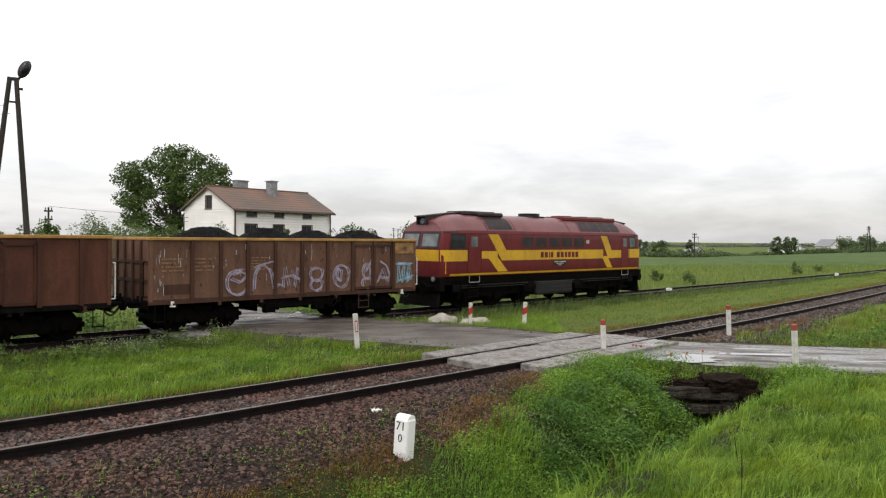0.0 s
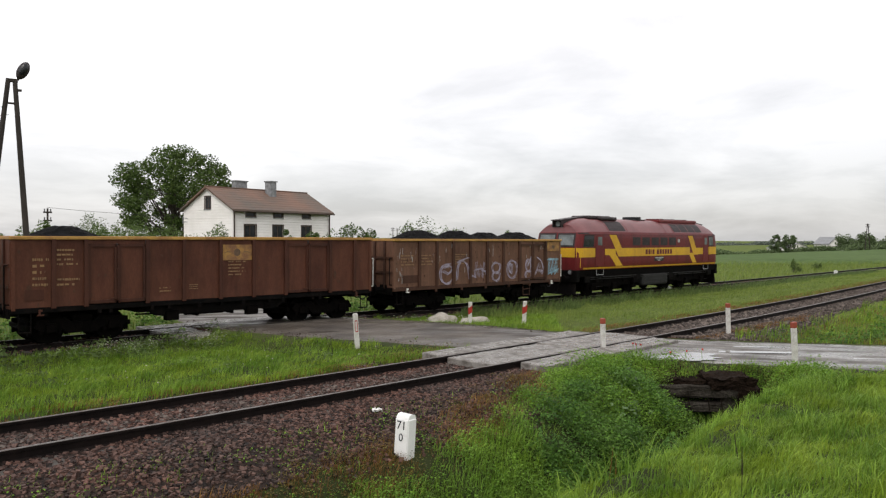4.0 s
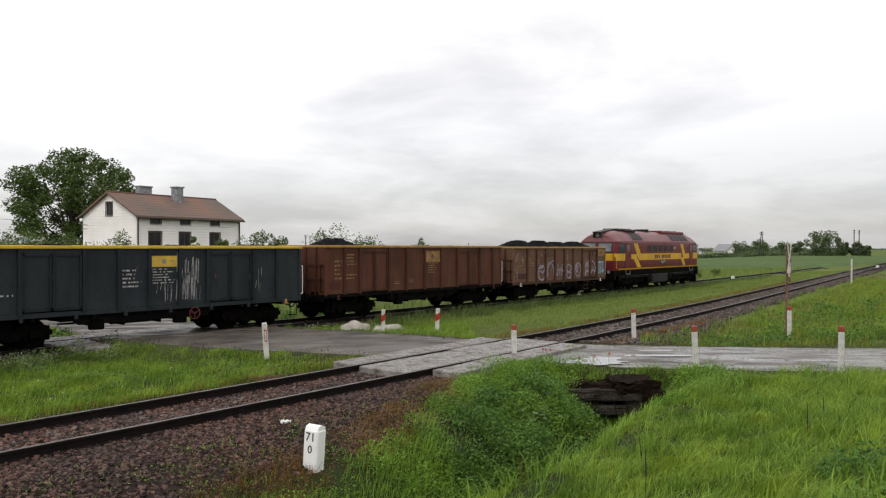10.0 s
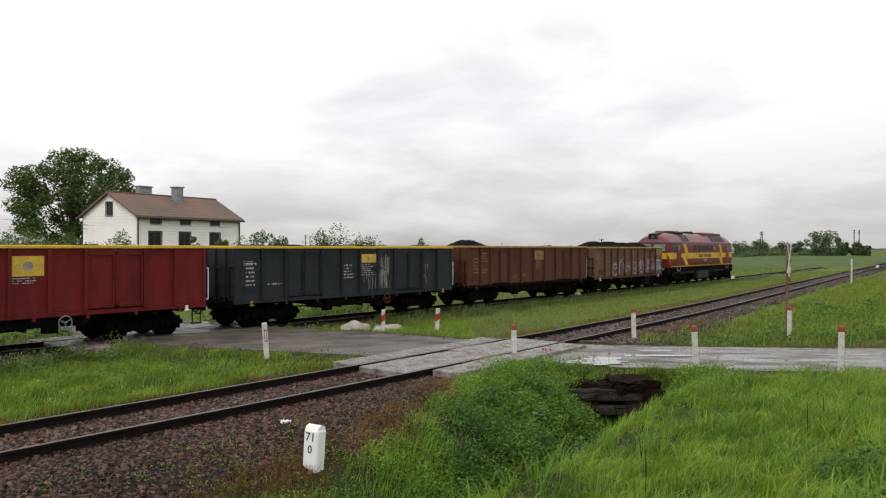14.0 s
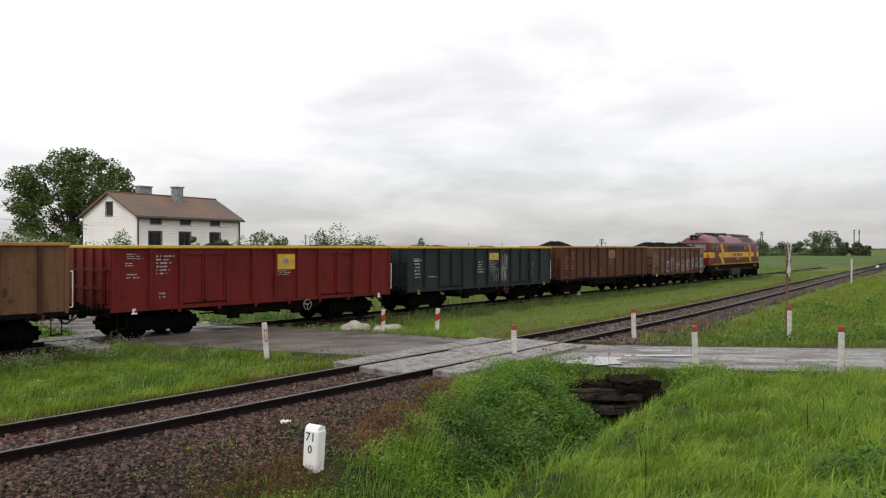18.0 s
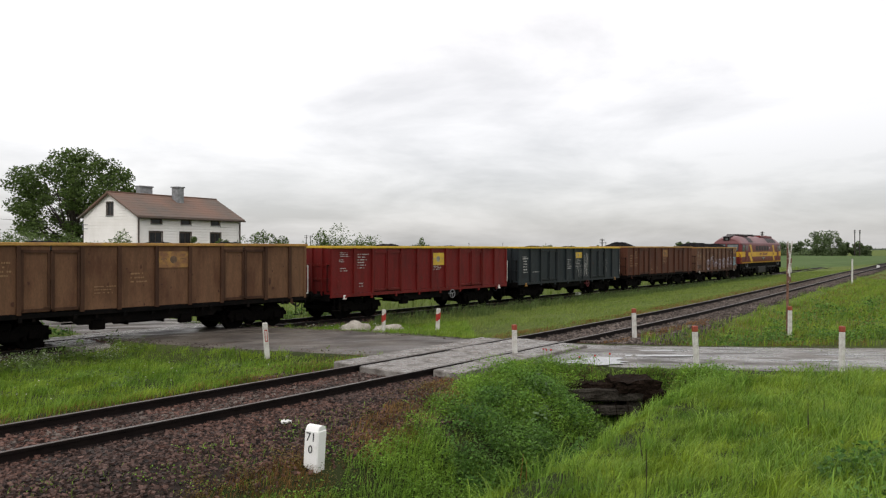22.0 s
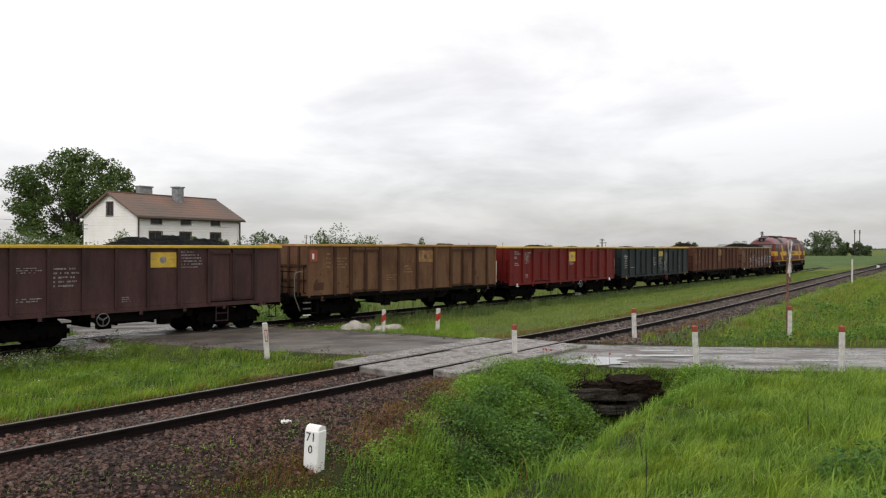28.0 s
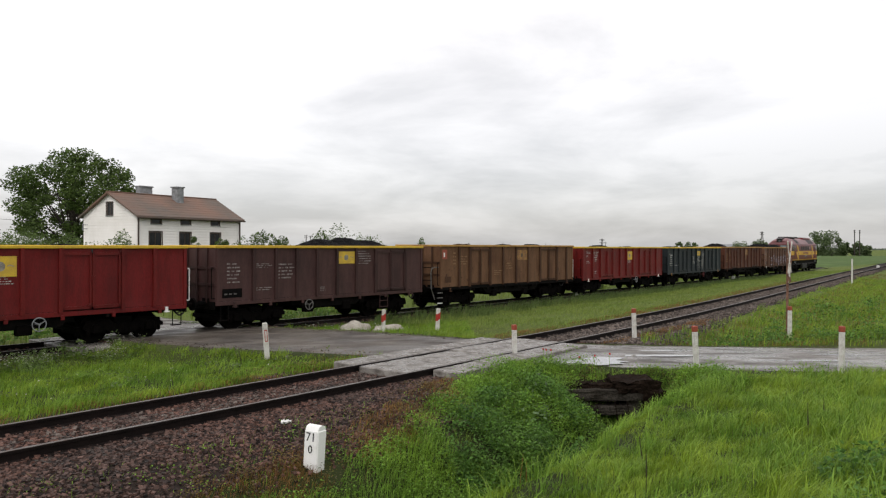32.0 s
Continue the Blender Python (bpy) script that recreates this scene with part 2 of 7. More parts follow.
def box(bm, x0, x1, y0, y1, z0, z1, bev=0.0):
    q = bmesh.new()
    v = [q.verts.new((x, y, z)) for z in (z0, z1) for y in (y0, y1) for x in (x0, x1)]
    for f in ((0, 2, 3, 1), (4, 5, 7, 6), (0, 1, 5, 4), (2, 6, 7, 3), (0, 4, 6, 2), (1, 3, 7, 5)):
        q.faces.new([v[i] for i in f])
    if bev:
        bmesh.ops.bevel(q, geom=list(q.edges), offset=bev, segments=1, affect="EDGES")
    join(bm, q)
    return bm


def join(bm, q, m=None):
    if m is not None:
        q.transform(m)
    table = {v: bm.verts.new(v.co) for v in q.verts}
    for f in q.faces:
        bm.faces.new([table[v] for v in f.verts])
    q.free()


def rod(bm, a, b, r, seg=8, r2=None):
    """A round bar from a to b."""
    a, b = Vector(a), Vector(b)
    q = bmesh.new()
    bmesh.ops.create_cone(q, cap_ends=True, segments=seg, radius1=r, radius2=r if r2 is None else r2, depth=(b - a).length)
    m = Matrix.Translation((a + b) / 2) @ (b - a).to_track_quat("Z", "Y").to_matrix().to_4x4()
    join(bm, q, m)
    return bm


def prism(bm, pts, y0, y1):
    """The outline pts, (x, z), carried from y0 to y1."""
    a = [bm.verts.new((x, y0, z)) for x, z in pts]
    b = [bm.verts.new((x, y1, z)) for x, z in pts]
    n = len(pts)
    bm.faces.new(a)
    bm.faces.new(b[::-1])
    for i in range(n):
        bm.faces.new((a[i], b[i], b[(i + 1) % n], a[(i + 1) % n]))
    return bm


def ring(bm, c, axis, r, t, seg=20):
    """A thin hoop of radius r and bar radius t round axis 'y' or 'x' or 'z' at c."""
    q = bmesh.new()
    k = 6
    rows = []
    for i in range(seg):
        a = 2 * math.pi * i / seg
        row = []
        for j in range(k):
            b = 2 * math.pi * j / k
            rad, h = r + t * math.cos(b), t * math.sin(b)
            p = (rad * math.cos(a), rad * math.sin(a), h)
            if axis == "y":
                p = (p[0], p[2], p[1])
            elif axis == "x":
                p = (p[2], p[0], p[1])
            row.append(q.verts.new(p))
        rows.append(row)
    for i in range(seg):
        for j in range(k):
            q.faces.new((rows[i][j], rows[(i + 1) % seg][j], rows[(i + 1) % seg][(j + 1) % k], rows[i][(j + 1) % k]))
    join(bm, q, Matrix.Translation(c))
    return bm


def soup(name, verts, faces, material, smooth=False):
    """A mesh from arrays: verts (n, 3), faces (m, 3 or 4)."""
    me = bpy.data.meshes.new(name)
    verts, faces = np.asarray(verts, np.float32), np.asarray(faces, np.int32)
    me.vertices.add(len(verts))
    me.vertices.foreach_set("co", verts.ravel())
    k = faces.shape[1]
    me.loops.add(faces.size)
    me.loops.foreach_set("vertex_index", faces.ravel())
    me.polygons.add(len(faces))
    me.polygons.foreach_set("loop_start", np.arange(0, faces.size, k, dtype=np.int32))
    me.polygons.foreach_set("use_smooth", np.full(len(faces), smooth))
    me.update(calc_edges=True)
    me.materials.append(material)
    return me


# ---- the plan: two tracks on slow curves, a road that crosses both ----
NEAR = dict(x=-8.935, y=6.382, th=0.88153, k=0.00242, z=0.613, s1=40.0)
FAR = dict(x=-1.1528, y=38.3272, th=0.89719, k=0.00059, z=0.0, s1=140.0)


def on(tr, s, off=0.0):
    """The place at s metres along a track and off metres to its right, and the heading there: a slow curve, straight from s1 on."""
    th, k = tr["th"], tr["k"]
    e = np.maximum(s - tr["s1"], 0)
    a = th + k * np.minimum(s, tr["s1"])
    x = tr["x"] + (np.sin(a) - np.sin(th)) / k + off * np.sin(a) + e * np.cos(a)
    y = tr["y"] - (np.cos(a) - np.cos(th)) / k - off * np.cos(a) + e * np.sin(a)
    return x, y, a


def along(tr, x, y):
    """s and off of a place."""
    th, k, s1 = tr["th"], tr["k"], tr["s1"]
    cx, cy = tr["x"] - np.sin(th) / k, tr["y"] + np.cos(th) / k
    dx, dy = x - cx, y - cy
    off, s = np.hypot(dx, dy) - 1 / k, (np.arctan2(dx, -dy) - th) / k
    ex, ey, a = on(tr, s1)
    s_out = s1 + (x - ex) * np.cos(a) + (y - ey) * np.sin(a)
    return np.where(s_out > s1, s_out, np.minimum(s, s1)), np.where(s_out > s1, (x - ex) * np.sin(a) - (y - ey) * np.cos(a), off)


def ease(a, b, v):
    t = np.clip((v - a) / (b - a), 0, 1)
    return t * t * (3 - 2 * t)


# road: x, y, z, half width
ROAD = [(-70.0, 78.0, -0.2, 2.4), (-30.0, 46.5, -0.2, 2.4), (-17.0, 35.5, -0.15, 2.6), (-10.2, 28.4, -0.02, 3.0), (-5.2, 24.0, 0.30, 3.2),
        (0.2, 19.7, 0.59, 2.1), (3.2, 19.05, 0.55, 2.0), (6.5, 18.9, 0.50, 2.2), (12.0, 18.9, 0.47, 2.2), (45.0, 19.6, 0.45, 2.2)]


def road_line():
    """The road's middle line, rounded."""
    p = np.array(ROAD)
    for _ in range(4):
        q = np.empty((2 * len(p) - 2, 4))
        q[0::2] = 0.75 * p[:-1] + 0.25 * p[1:]
        q[1::2] = 0.25 * p[:-1] + 0.75 * p[1:]
        p = np.vstack([p[:1], q, p[-1:]])
    return p


RL = road_line()


def road_at(x, y):
    """Distance from the road's middle, its level and half width there."""
    x, y = np.asarray(x, float), np.asarray(y, float)
    shape = x.shape
    x, y = x.ravel(), y.ravel()
    best = np.full(x.shape, 1e9)
    lev, half = np.zeros(x.shape), np.full(x.shape, 2.3)
    for a, b in zip(RL[:-1], RL[1:]):
        near = np.flatnonzero((x > min(a[0], b[0]) - 8) & (x < max(a[0], b[0]) + 8) & (y > min(a[1], b[1]) - 8) & (y < max(a[1], b[1]) + 8))
        if not len(near):
            continue
        u, v = x[near], y[near]
        ex, ey = b[0] - a[0], b[1] - a[1]
        t = np.clip(((u - a[0]) * ex + (v - a[1]) * ey) / (ex * ex + ey * ey + 1e-12), 0, 1)
        d = np.hypot(u - a[0] - t * ex, v - a[1] - t * ey)
        c = d < best[near]
        k, t = near[c], t[c]
        best[k], lev[k], half[k] = d[c], a[2] + t * (b[2] - a[2]), a[3] + t * (b[3] - a[3])
    return best.reshape(shape), lev.reshape(shape), half.reshape(shape)


def lump(x, y, size, seed=0.0):
    """A cheap smooth unevenness, -1 to 1."""
    a, b = x / size + seed * 1.7, y / size - seed * 2.3
    return (np.sin(a * 2.1 + 1.3 * np.sin(b * 1.3)) + np.sin(b * 2.7 + 1.1 * np.sin(a * 1.7 + seed)) + np.sin((a + b) * 1.4 + seed)) / 3


def bank_rim(y):
    """How far from the near track the bank's edge over the ditch lies."""
    return 6.42 - 0.42 * ease(9.0, 13.0, y)


def ground_z(x, y):
    """The height of the ground."""
    x, y = np.asarray(x, float), np.asarray(y, float)
    sn, dn = along(NEAR, x, y)
    sf, df = along(FAR, x, y)
    far = np.hypot(x, y)
    # between the tracks and beyond the far one
    z = -0.28 + 0.52 * ease(11.0, 3.0, -dn) * (dn < 0)
    z = np.where(dn > 0, 0.18, z)
    # bank on the camera's side
    bank = 0.50 + 1.12 * ease(6.35, 11.5, dn) * ease(17.0, 4.0, y) + 0.5 * ease(24, 45, y) * ease(4, 16, dn)
    ditch = -0.62
    rim = bank_rim(y)
    prof = np.maximum(0.2 + (ditch - 0.2) * ease(3.0, 4.8, dn), ditch + (bank - ditch) * ease(rim - 1.47, rim, dn))
    z = np.where(dn > 0, np.where(y < 19.2, prof, 0.22 + (bank - 0.22) * ease(3.5, 8.0, dn)), z)
    z = z + 0.05 * lump(x, y, 1.7) * ease(4, 5, np.abs(dn)) + 0.12 * lump(x, y, 9.0, 2) * ease(30, 80, far)
    # formations
    top_n = NEAR["z"] - 0.17
    z = np.where(np.abs(dn) < 3.6, np.maximum(z, z + (top_n - z) * ease(3.3, 1.7, np.abs(dn))), z)
    top_f = FAR["z"] - 0.17
    z = np.where(np.abs(df) < 3.2, z + (top_f - z) * ease(3.0, 1.6, np.abs(df)), z)
    # the land falls away behind the far track
    fall = 3.0 * ease(22, 100, -df) + 6.0 * ease(150, 600, -df)
    z = z - (2.0 * ease(60, 260, -df) + (fall - 2.0 * ease(60, 260, -df)) * ease(-30, 15, x)) * (df < 0)
    rd, lev, half = road_at(x, y)
    z = z + (lev - 0.08 - z) * ease(half + 2.0, half + 0.5, rd) * ease(4.35, 5.0, dn) * (y < 19)
    z = z + (lev - 0.05 - z) * ease(half + 0.9, half + 0.05, rd)
    # the mouth of the culvert
    return z - 0.30 * ease(0.95, 0.35, np.hypot((x - 3.45) * 0.75, y - 15.35))


def axis(lo, a, b, hi, step, grow=1.22):
    mid = list(np.arange(a, b, step))
    right, d, v = [], step, mid[-1]
    while v < hi:
        d *= grow
        v += d
        right.append(v)
    left, d, v = [], step, mid[0]
    while v > lo:
        d *= grow
        v -= d
        left.append(v)
    return np.array(left[::-1] + mid + right)


def build_ground():
    xs, ys = axis(-3500, -28, 40, 3500, 0.33), axis(-600, -3, 46, 4200, 0.30)
    gx, gy = np.meshgrid(xs, ys)
    gz = ground_z(gx, gy)
    nx, ny = len(xs), len(ys)
    i = np.arange(ny * nx).reshape(ny, nx)
    f = np.stack([i[:-1, :-1], i[:-1, 1:], i[1:, 1:], i[1:, :-1]], -1).reshape(-1, 4)
    me = soup("ground", np.stack([gx, gy, gz], -1).reshape(-1, 3), f, SOIL, True)
    # where single blades stand on it the bare earth shows, farther off the sward itself
    earth = me.attributes.new("earth", "FLOAT", "POINT")
    earth.data.foreach_set("value", ease(34, 17, np.hypot(gx, gy)).astype(np.float32).ravel())
    n, l = SOIL.node_tree.nodes, SOIL.node_tree.links
    at, mx = n.new("ShaderNodeAttribute"), n.new("ShaderNodeMix")
    at.attribute_name, mx.data_type = "earth", "RGBA"
    bsdf = n["Principled BSDF"]
    old = bsdf.inputs["Base Color"].links[0].from_socket
    l.new(at.outputs["Fac"], mx.inputs["Factor"])
    l.new(old, mx.inputs["A"])
    mx.inputs["B"].default_value = (0.030, 0.038, 0.014, 1)
    l.new(mx.outputs["Result"], bsdf.inputs["Base Color"])
    return tagged(new("ground", me), "rough green meadow with a ditch and a grassy bank", "ground", kind="structure")


def ribbon(name, line, cross, material, closed=False):
    """A strip: line of (x, y, z, heading) and a cross section of (off, dz)."""
    line = np.asarray(line)
    c = np.asarray(cross)
    off, dz = c[:, 0], c[:, 1]
    x = line[:, 0:1] + off * np.sin(line[:, 3:4])
    y = line[:, 1:2] - off * np.cos(line[:, 3:4])
    z = line[:, 2:3] + dz + 0 * off
    n, k = x.shape
    i = np.arange(n * k).reshape(n, k)
    f = [np.stack([i[:-1, :-1], i[1:, :-1], i[1:, 1:], i[:-1, 1:]], -1).reshape(-1, 4)]
    if closed:
        f.append(np.stack([i[:-1, -1], i[1:, -1], i[1:, 0], i[:-1, 0]], -1))
    return soup(name, np.stack([x, y, z], -1).reshape(-1, 3), np.vstack(f), material)


def track_line(tr, s0, s1, step, dz=0.0, off=0.0):
    s = np.arange(s0, s1 + step, step)
    x, y, a = on(tr, s, off)
    return np.stack([x, y, np.full_like(x, tr["z"] + dz), a], -1)


RAIL_FOOT = [(-0.065, -0.165), (0.065, -0.165), (0.065, -0.15), (0.012, -0.13), (0.012, -0.05), (0.036, -0.035), (0.036, -0.004),
             (-0.036, -0.004), (-0.036, -0.035), (-0.012, -0.05), (-0.012, -0.13), (-0.065, -0.15)]
RAIL_TOP = [(-0.034, -0.004), (0.034, -0.004), (0.030, 0.0), (-0.030, 0.0)]


def build_track(name, tr, s0, s1, label):
    top = empty(name)
    tagged(top, label, "railway track", kind="structure")
    for side in (-0.7535, 0.7535):
        r = part("rail", ribbon("rail", track_line(tr, s0, s1, 2.0, 0, side), RAIL_FOOT, RAIL_RUST, True), None, top, "rusty steel rail")
        part("rail_head", ribbon("rail_head", track_line(tr, s0, s1, 2.0, 0.003, side), RAIL_TOP, RAIL_HEAD, True), None, r, "worn running surface")
    return top


build_ground()
TRACK_NEAR = build_track("track_near", NEAR, -60, 420, "single track with rusty rails on stone ballast")
TRACK_FAR = build_track("track_far", FAR, -90, 420, "loop track with rusty rails in the grass")


def build_road():
    """The road in two lengths: the wet asphalt lane and the muddy yard between and behind the tracks."""
    p = RL
    h = np.arctan2(np.gradient(p[:, 1]), np.gradient(p[:, 0]))
    cut = int(np.argmin(np.hypot(p[:, 0] - 0.6, p[:, 1] - 19.5)))
    u = np.linspace(-1, 1, 17)
    for name, a, b, material, label in (("road_yard", 0, cut + 1, YARD, "dark muddy asphalt yard between the two tracks"), ("road_lane", cut, len(p), ASPHALT, "wet patched asphalt lane with puddles")):
        q, g = p[a:b], h[a:b]
        edge = 1 + 0.05 * lump(q[:, 0:1] * 3, q[:, 1:2] * 3 + u[None, :] * 9, 1.0)
        off = u[None, :] * q[:, 3:4] * edge
        x, y = q[:, 0:1] + off * np.sin(g)[:, None], q[:, 1:2] - off * np.cos(g)[:, None]
        z = q[:, 2:3] - 0.03 * u[None, :] ** 2 - 0.012 - 0.05 * (np.abs(u[None, :]) > 0.99)
        i = np.arange(x.size).reshape(x.shape)
        f = np.stack([i[:-1, :-1], i[1:, :-1], i[1:, 1:], i[:-1, 1:]], -1).reshape(-1, 4)
        tagged(new(name, soup(name, np.stack([x, y, z], -1).reshape(-1, 3), f, material, True)), label, "road", kind="structure")


build_road()

# ---- the train ----
S_KEYS = [(0, -7.62), (1.5, -3.83), (3, 0.0), (6, 7.5), (9, 15.1), (13, 24.95), (16.5, 33.35), (19, 39.3), (23, 48.6), (25.5, 54.1), (28.5, 60.7), (32, 68.1)]
FRONTS = [0.0, 12.48, 26.62, 40.74, 55.09, 69.69, 82.25]
TRAIN, WHEELS = [], []


def s_of(t):
    """How far the first wagon's front stands along the far track."""
    tt, ss = zip(*S_KEYS)
    i = min(max(int(np.searchsorted(tt, t)) - 1, 0), len(tt) - 2)
    m = [(ss[min(j + 1, len(tt) - 1)] - ss[max(j - 1, 0)]) / (tt[min(j + 1, len(tt) - 1)] - tt[max(j - 1, 0)]) for j in (i, i + 1)]
    h = tt[i + 1] - tt[i]
    u = (t - tt[i]) / h
    return ((2 * u ** 3 - 3 * u ** 2 + 1) * ss[i] + (u ** 3 - 2 * u ** 2 + u) * h * m[0]
            + (-2 * u ** 3 + 3 * u ** 2) * ss[i + 1] + (u ** 3 - u ** 2) * h * m[1])


def at_s(s):
    x, y, a = on(FAR, s)
    return pose(x, y, FAR["z"], 0, 0, math.degrees(a))


def sheet(x0, x1, z0, z1, y, dent=0.012, seed=0, nx=7, nz=6, thick=0.02):
    """A steel sheet in the plane y, slightly dented."""
    rnd = random.Random(seed)
    bm = B()
    g = [[bm.verts.new((x0 + (x1 - x0) * i / nx, y + (rnd.uniform(0, 2 * dent) if 0 < i < nx and 0 < j < nz else 0), z0 + (z1 - z0) * j / nz))
          for i in range(nx + 1)] for j in range(nz + 1)]
    for j in range(nz):
        for i in range(nx):
            bm.faces.new((g[j][i], g[j][i + 1], g[j + 1][i + 1], g[j + 1][i])).smooth = True
    back = [bm.verts.new((x, y + thick, z)) for x, z in ((x0, z0), (x1, z0), (x1, z1), (x0, z1))]
    bm.faces.new(back)
    return bm


def stroke(bm, pts, w, y):
    """A painted line of width w in the plane y."""
    n = len(pts)
    rows = []
    for i, (x, z) in enumerate(pts):
        a, b = pts[max(i - 1, 0)], pts[min(i + 1, n - 1)]
        dx, dz = b[0] - a[0], b[1] - a[1]
        d = math.hypot(dx, dz) or 1
        ww = w * (0.7 + 0.3 * math.sin(3.1 * i))
        rows.append((bm.verts.new((x - dz / d * ww / 2, y, z + dx / d * ww / 2)), bm.verts.new((x + dz / d * ww / 2, y, z - dx / d * ww / 2))))
    for p, q in zip(rows[:-1], rows[1:]):
        bm.faces.new((p[0], p[1], q[1], q[0]))
    return bm


def plate(bm, x0, x1, z0, z1, y, t=0.004):
    return box(bm, x0, x1, y - t, y + 0.001, z0, z1)


def lettering(bm, x0, x1, z0, z1, rows, y, seed):
    """Rows of small bars where writing cannot be read."""
    rnd = random.Random(seed)
    h = (z1 - z0) / rows
    for r in range(rows):
        x = x0
        end = x1 - rnd.uniform(0, 0.35) * (x1 - x0)
        while x < end:
            w = rnd.choice((0.035, 0.05, 0.06, 0.11))
            zz = rnd.uniform(0.24, 0.34)
            plate(bm, x, min(x + w, end), z0 + h * (r + zz), z0 + h * (r + 0.68), y, 0.003)
            x += w + rnd.choice((0.015, 0.02, 0.03, 0.09))
    return bm


def paint(name, col, rust, rough=0.55, patch=0.56, edge=0.10, scale=1.6, runs=0.75):
    m = mat(name, col, rough, 0.14, scale, 30, 0.25, col2=rust, patch=patch, edge=edge, stretch=(1.0, 1.0, 0.35), spec=0.18)
    # runs of dirt and rust washed down the sheets
    n, l = m.node_tree.nodes, m.node_tree.links
    tc, mp, nz_, r, mx = n.new("ShaderNodeTexCoord"), n.new("ShaderNodeMapping"), n.new("ShaderNodeTexNoise"), n.new("ShaderNodeMapRange"), n.new("ShaderNodeMix")
    mp.inputs["Scale"].default_value = (1.0, 1.0, 0.13)
    nz_.inputs["Scale"].default_value, nz_.inputs["Detail"].default_value, nz_.inputs["Roughness"].default_value = 3.6, 6, 0.62
    r.inputs["From Min"].default_value, r.inputs["From Max"].default_value = 0.46, 0.72
    r.inputs["To Min"].default_value, r.inputs["To Max"].default_value = 0.0, runs * 0.55
    mx.data_type = "RGBA"
    mx.inputs["B"].default_value = (*(0.35 * c + 0.25 * k for c, k in zip(rust, (0.05, 0.032, 0.022))), 1)
    b = n["Principled BSDF"]
    old = b.inputs["Base Color"].links[0].from_socket
    l.new(tc.outputs["Object"], mp.inputs["Vector"])
    l.new(mp.outputs[0], nz_.inputs["Vector"])
    l.new(nz_.outputs["Fac"], r.inputs["Value"])
    l.new(r.outputs[0], mx.inputs["Factor"])
    l.new(old, mx.inputs["A"])
    l.new(mx.outputs["Result"], b.inputs["Base Color"])
    return m


WHEEL_R = 0.46


def wheelset_mesh(r):
    bm = B()
    for y in (-0.75, 0.75):
        sgn = 1 if y > 0 else -1
        rod(bm, (0, y - 0.065 * sgn, 0), (0, y + 0.07 * sgn, 0), r, 24)
        rod(bm, (0, y - 0.095 * sgn, 0), (0, y - 0.065 * sgn, 0), r + 0.03, 24)
        for k in range(4):
            a = math.pi / 2 * k
            box(bm, r * 0.55 * math.cos(a) - 0.05, r * 0.55 * math.cos(a) + 0.05, y + 0.07 * sgn - 0.012, y + 0.07 * sgn + 0.012, r * 0.55 * math.sin(a) - 0.05, r * 0.55 * math.sin(a) + 0.05)
    rod(bm, (0, -1.02, 0), (0, 1.02, 0), 0.085, 12)
    return finish(bm, "wheelset", GREASE_SHADE)


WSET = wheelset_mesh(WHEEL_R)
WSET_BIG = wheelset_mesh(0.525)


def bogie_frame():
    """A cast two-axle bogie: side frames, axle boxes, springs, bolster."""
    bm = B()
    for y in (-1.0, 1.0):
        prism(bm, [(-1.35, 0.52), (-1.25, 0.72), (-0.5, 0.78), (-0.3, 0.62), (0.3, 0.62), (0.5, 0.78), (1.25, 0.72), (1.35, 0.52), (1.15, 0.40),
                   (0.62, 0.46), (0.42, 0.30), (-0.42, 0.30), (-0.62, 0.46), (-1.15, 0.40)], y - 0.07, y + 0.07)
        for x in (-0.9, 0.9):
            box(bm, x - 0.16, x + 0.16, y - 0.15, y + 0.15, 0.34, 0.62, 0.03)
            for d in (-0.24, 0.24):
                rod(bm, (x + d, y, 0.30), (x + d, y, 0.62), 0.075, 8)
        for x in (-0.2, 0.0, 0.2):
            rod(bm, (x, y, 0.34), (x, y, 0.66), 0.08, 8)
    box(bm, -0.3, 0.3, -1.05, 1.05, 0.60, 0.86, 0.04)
    # dark block added between the wheels to close the shaded gap
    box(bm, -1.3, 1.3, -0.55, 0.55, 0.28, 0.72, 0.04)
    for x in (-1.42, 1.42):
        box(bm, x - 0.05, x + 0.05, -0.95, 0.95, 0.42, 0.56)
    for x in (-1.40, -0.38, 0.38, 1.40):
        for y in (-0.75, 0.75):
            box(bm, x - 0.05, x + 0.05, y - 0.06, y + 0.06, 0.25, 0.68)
    return finish(bm, "bogie", GREASE_SHADE)


BOGIE = bogie_frame()


def buffer_mesh():
    bm = B()
    box(bm, -0.02, 0.02, -0.2, 0.2, -0.2, 0.2)
    rod(bm, (0, 0, 0), (0.34, 0, 0), 0.10, 12, 0.085)
    rod(bm, (0.34, 0, 0), (0.54, 0, 0), 0.065, 10)
    rod(bm, (0.54, 0, 0), (0.585, 0, 0), 0.225, 18)
    return finish(bm, "buffer", FRAME_BLACK)


BUFFER = buffer_mesh()


def coupling_mesh():
    bm = B()
    box(bm, 0.0, 0.28, -0.06, 0.06, 0.98, 1.08, 0.01)
    rod(bm, (0.28, 0, 1.02), (0.56, 0, 0.82), 0.035, 8)
    rod(bm, (0.36, -0.2, 0.98), (0.36, 0.2, 0.98), 0.028, 8)
    return finish(bm, "coupling", BLACK)


def hose_mesh():
    bm = B()
    for i in range(8):
        p, q = [(0.05 + 0.55 * u, -0.45, 0.95 - 1.17 * u * (1 - u)) for u in (i / 8, (i + 1) / 8)]
        rod(bm, p, q, 0.03, 6)
    return finish(bm, "brake_hose", BLACK)


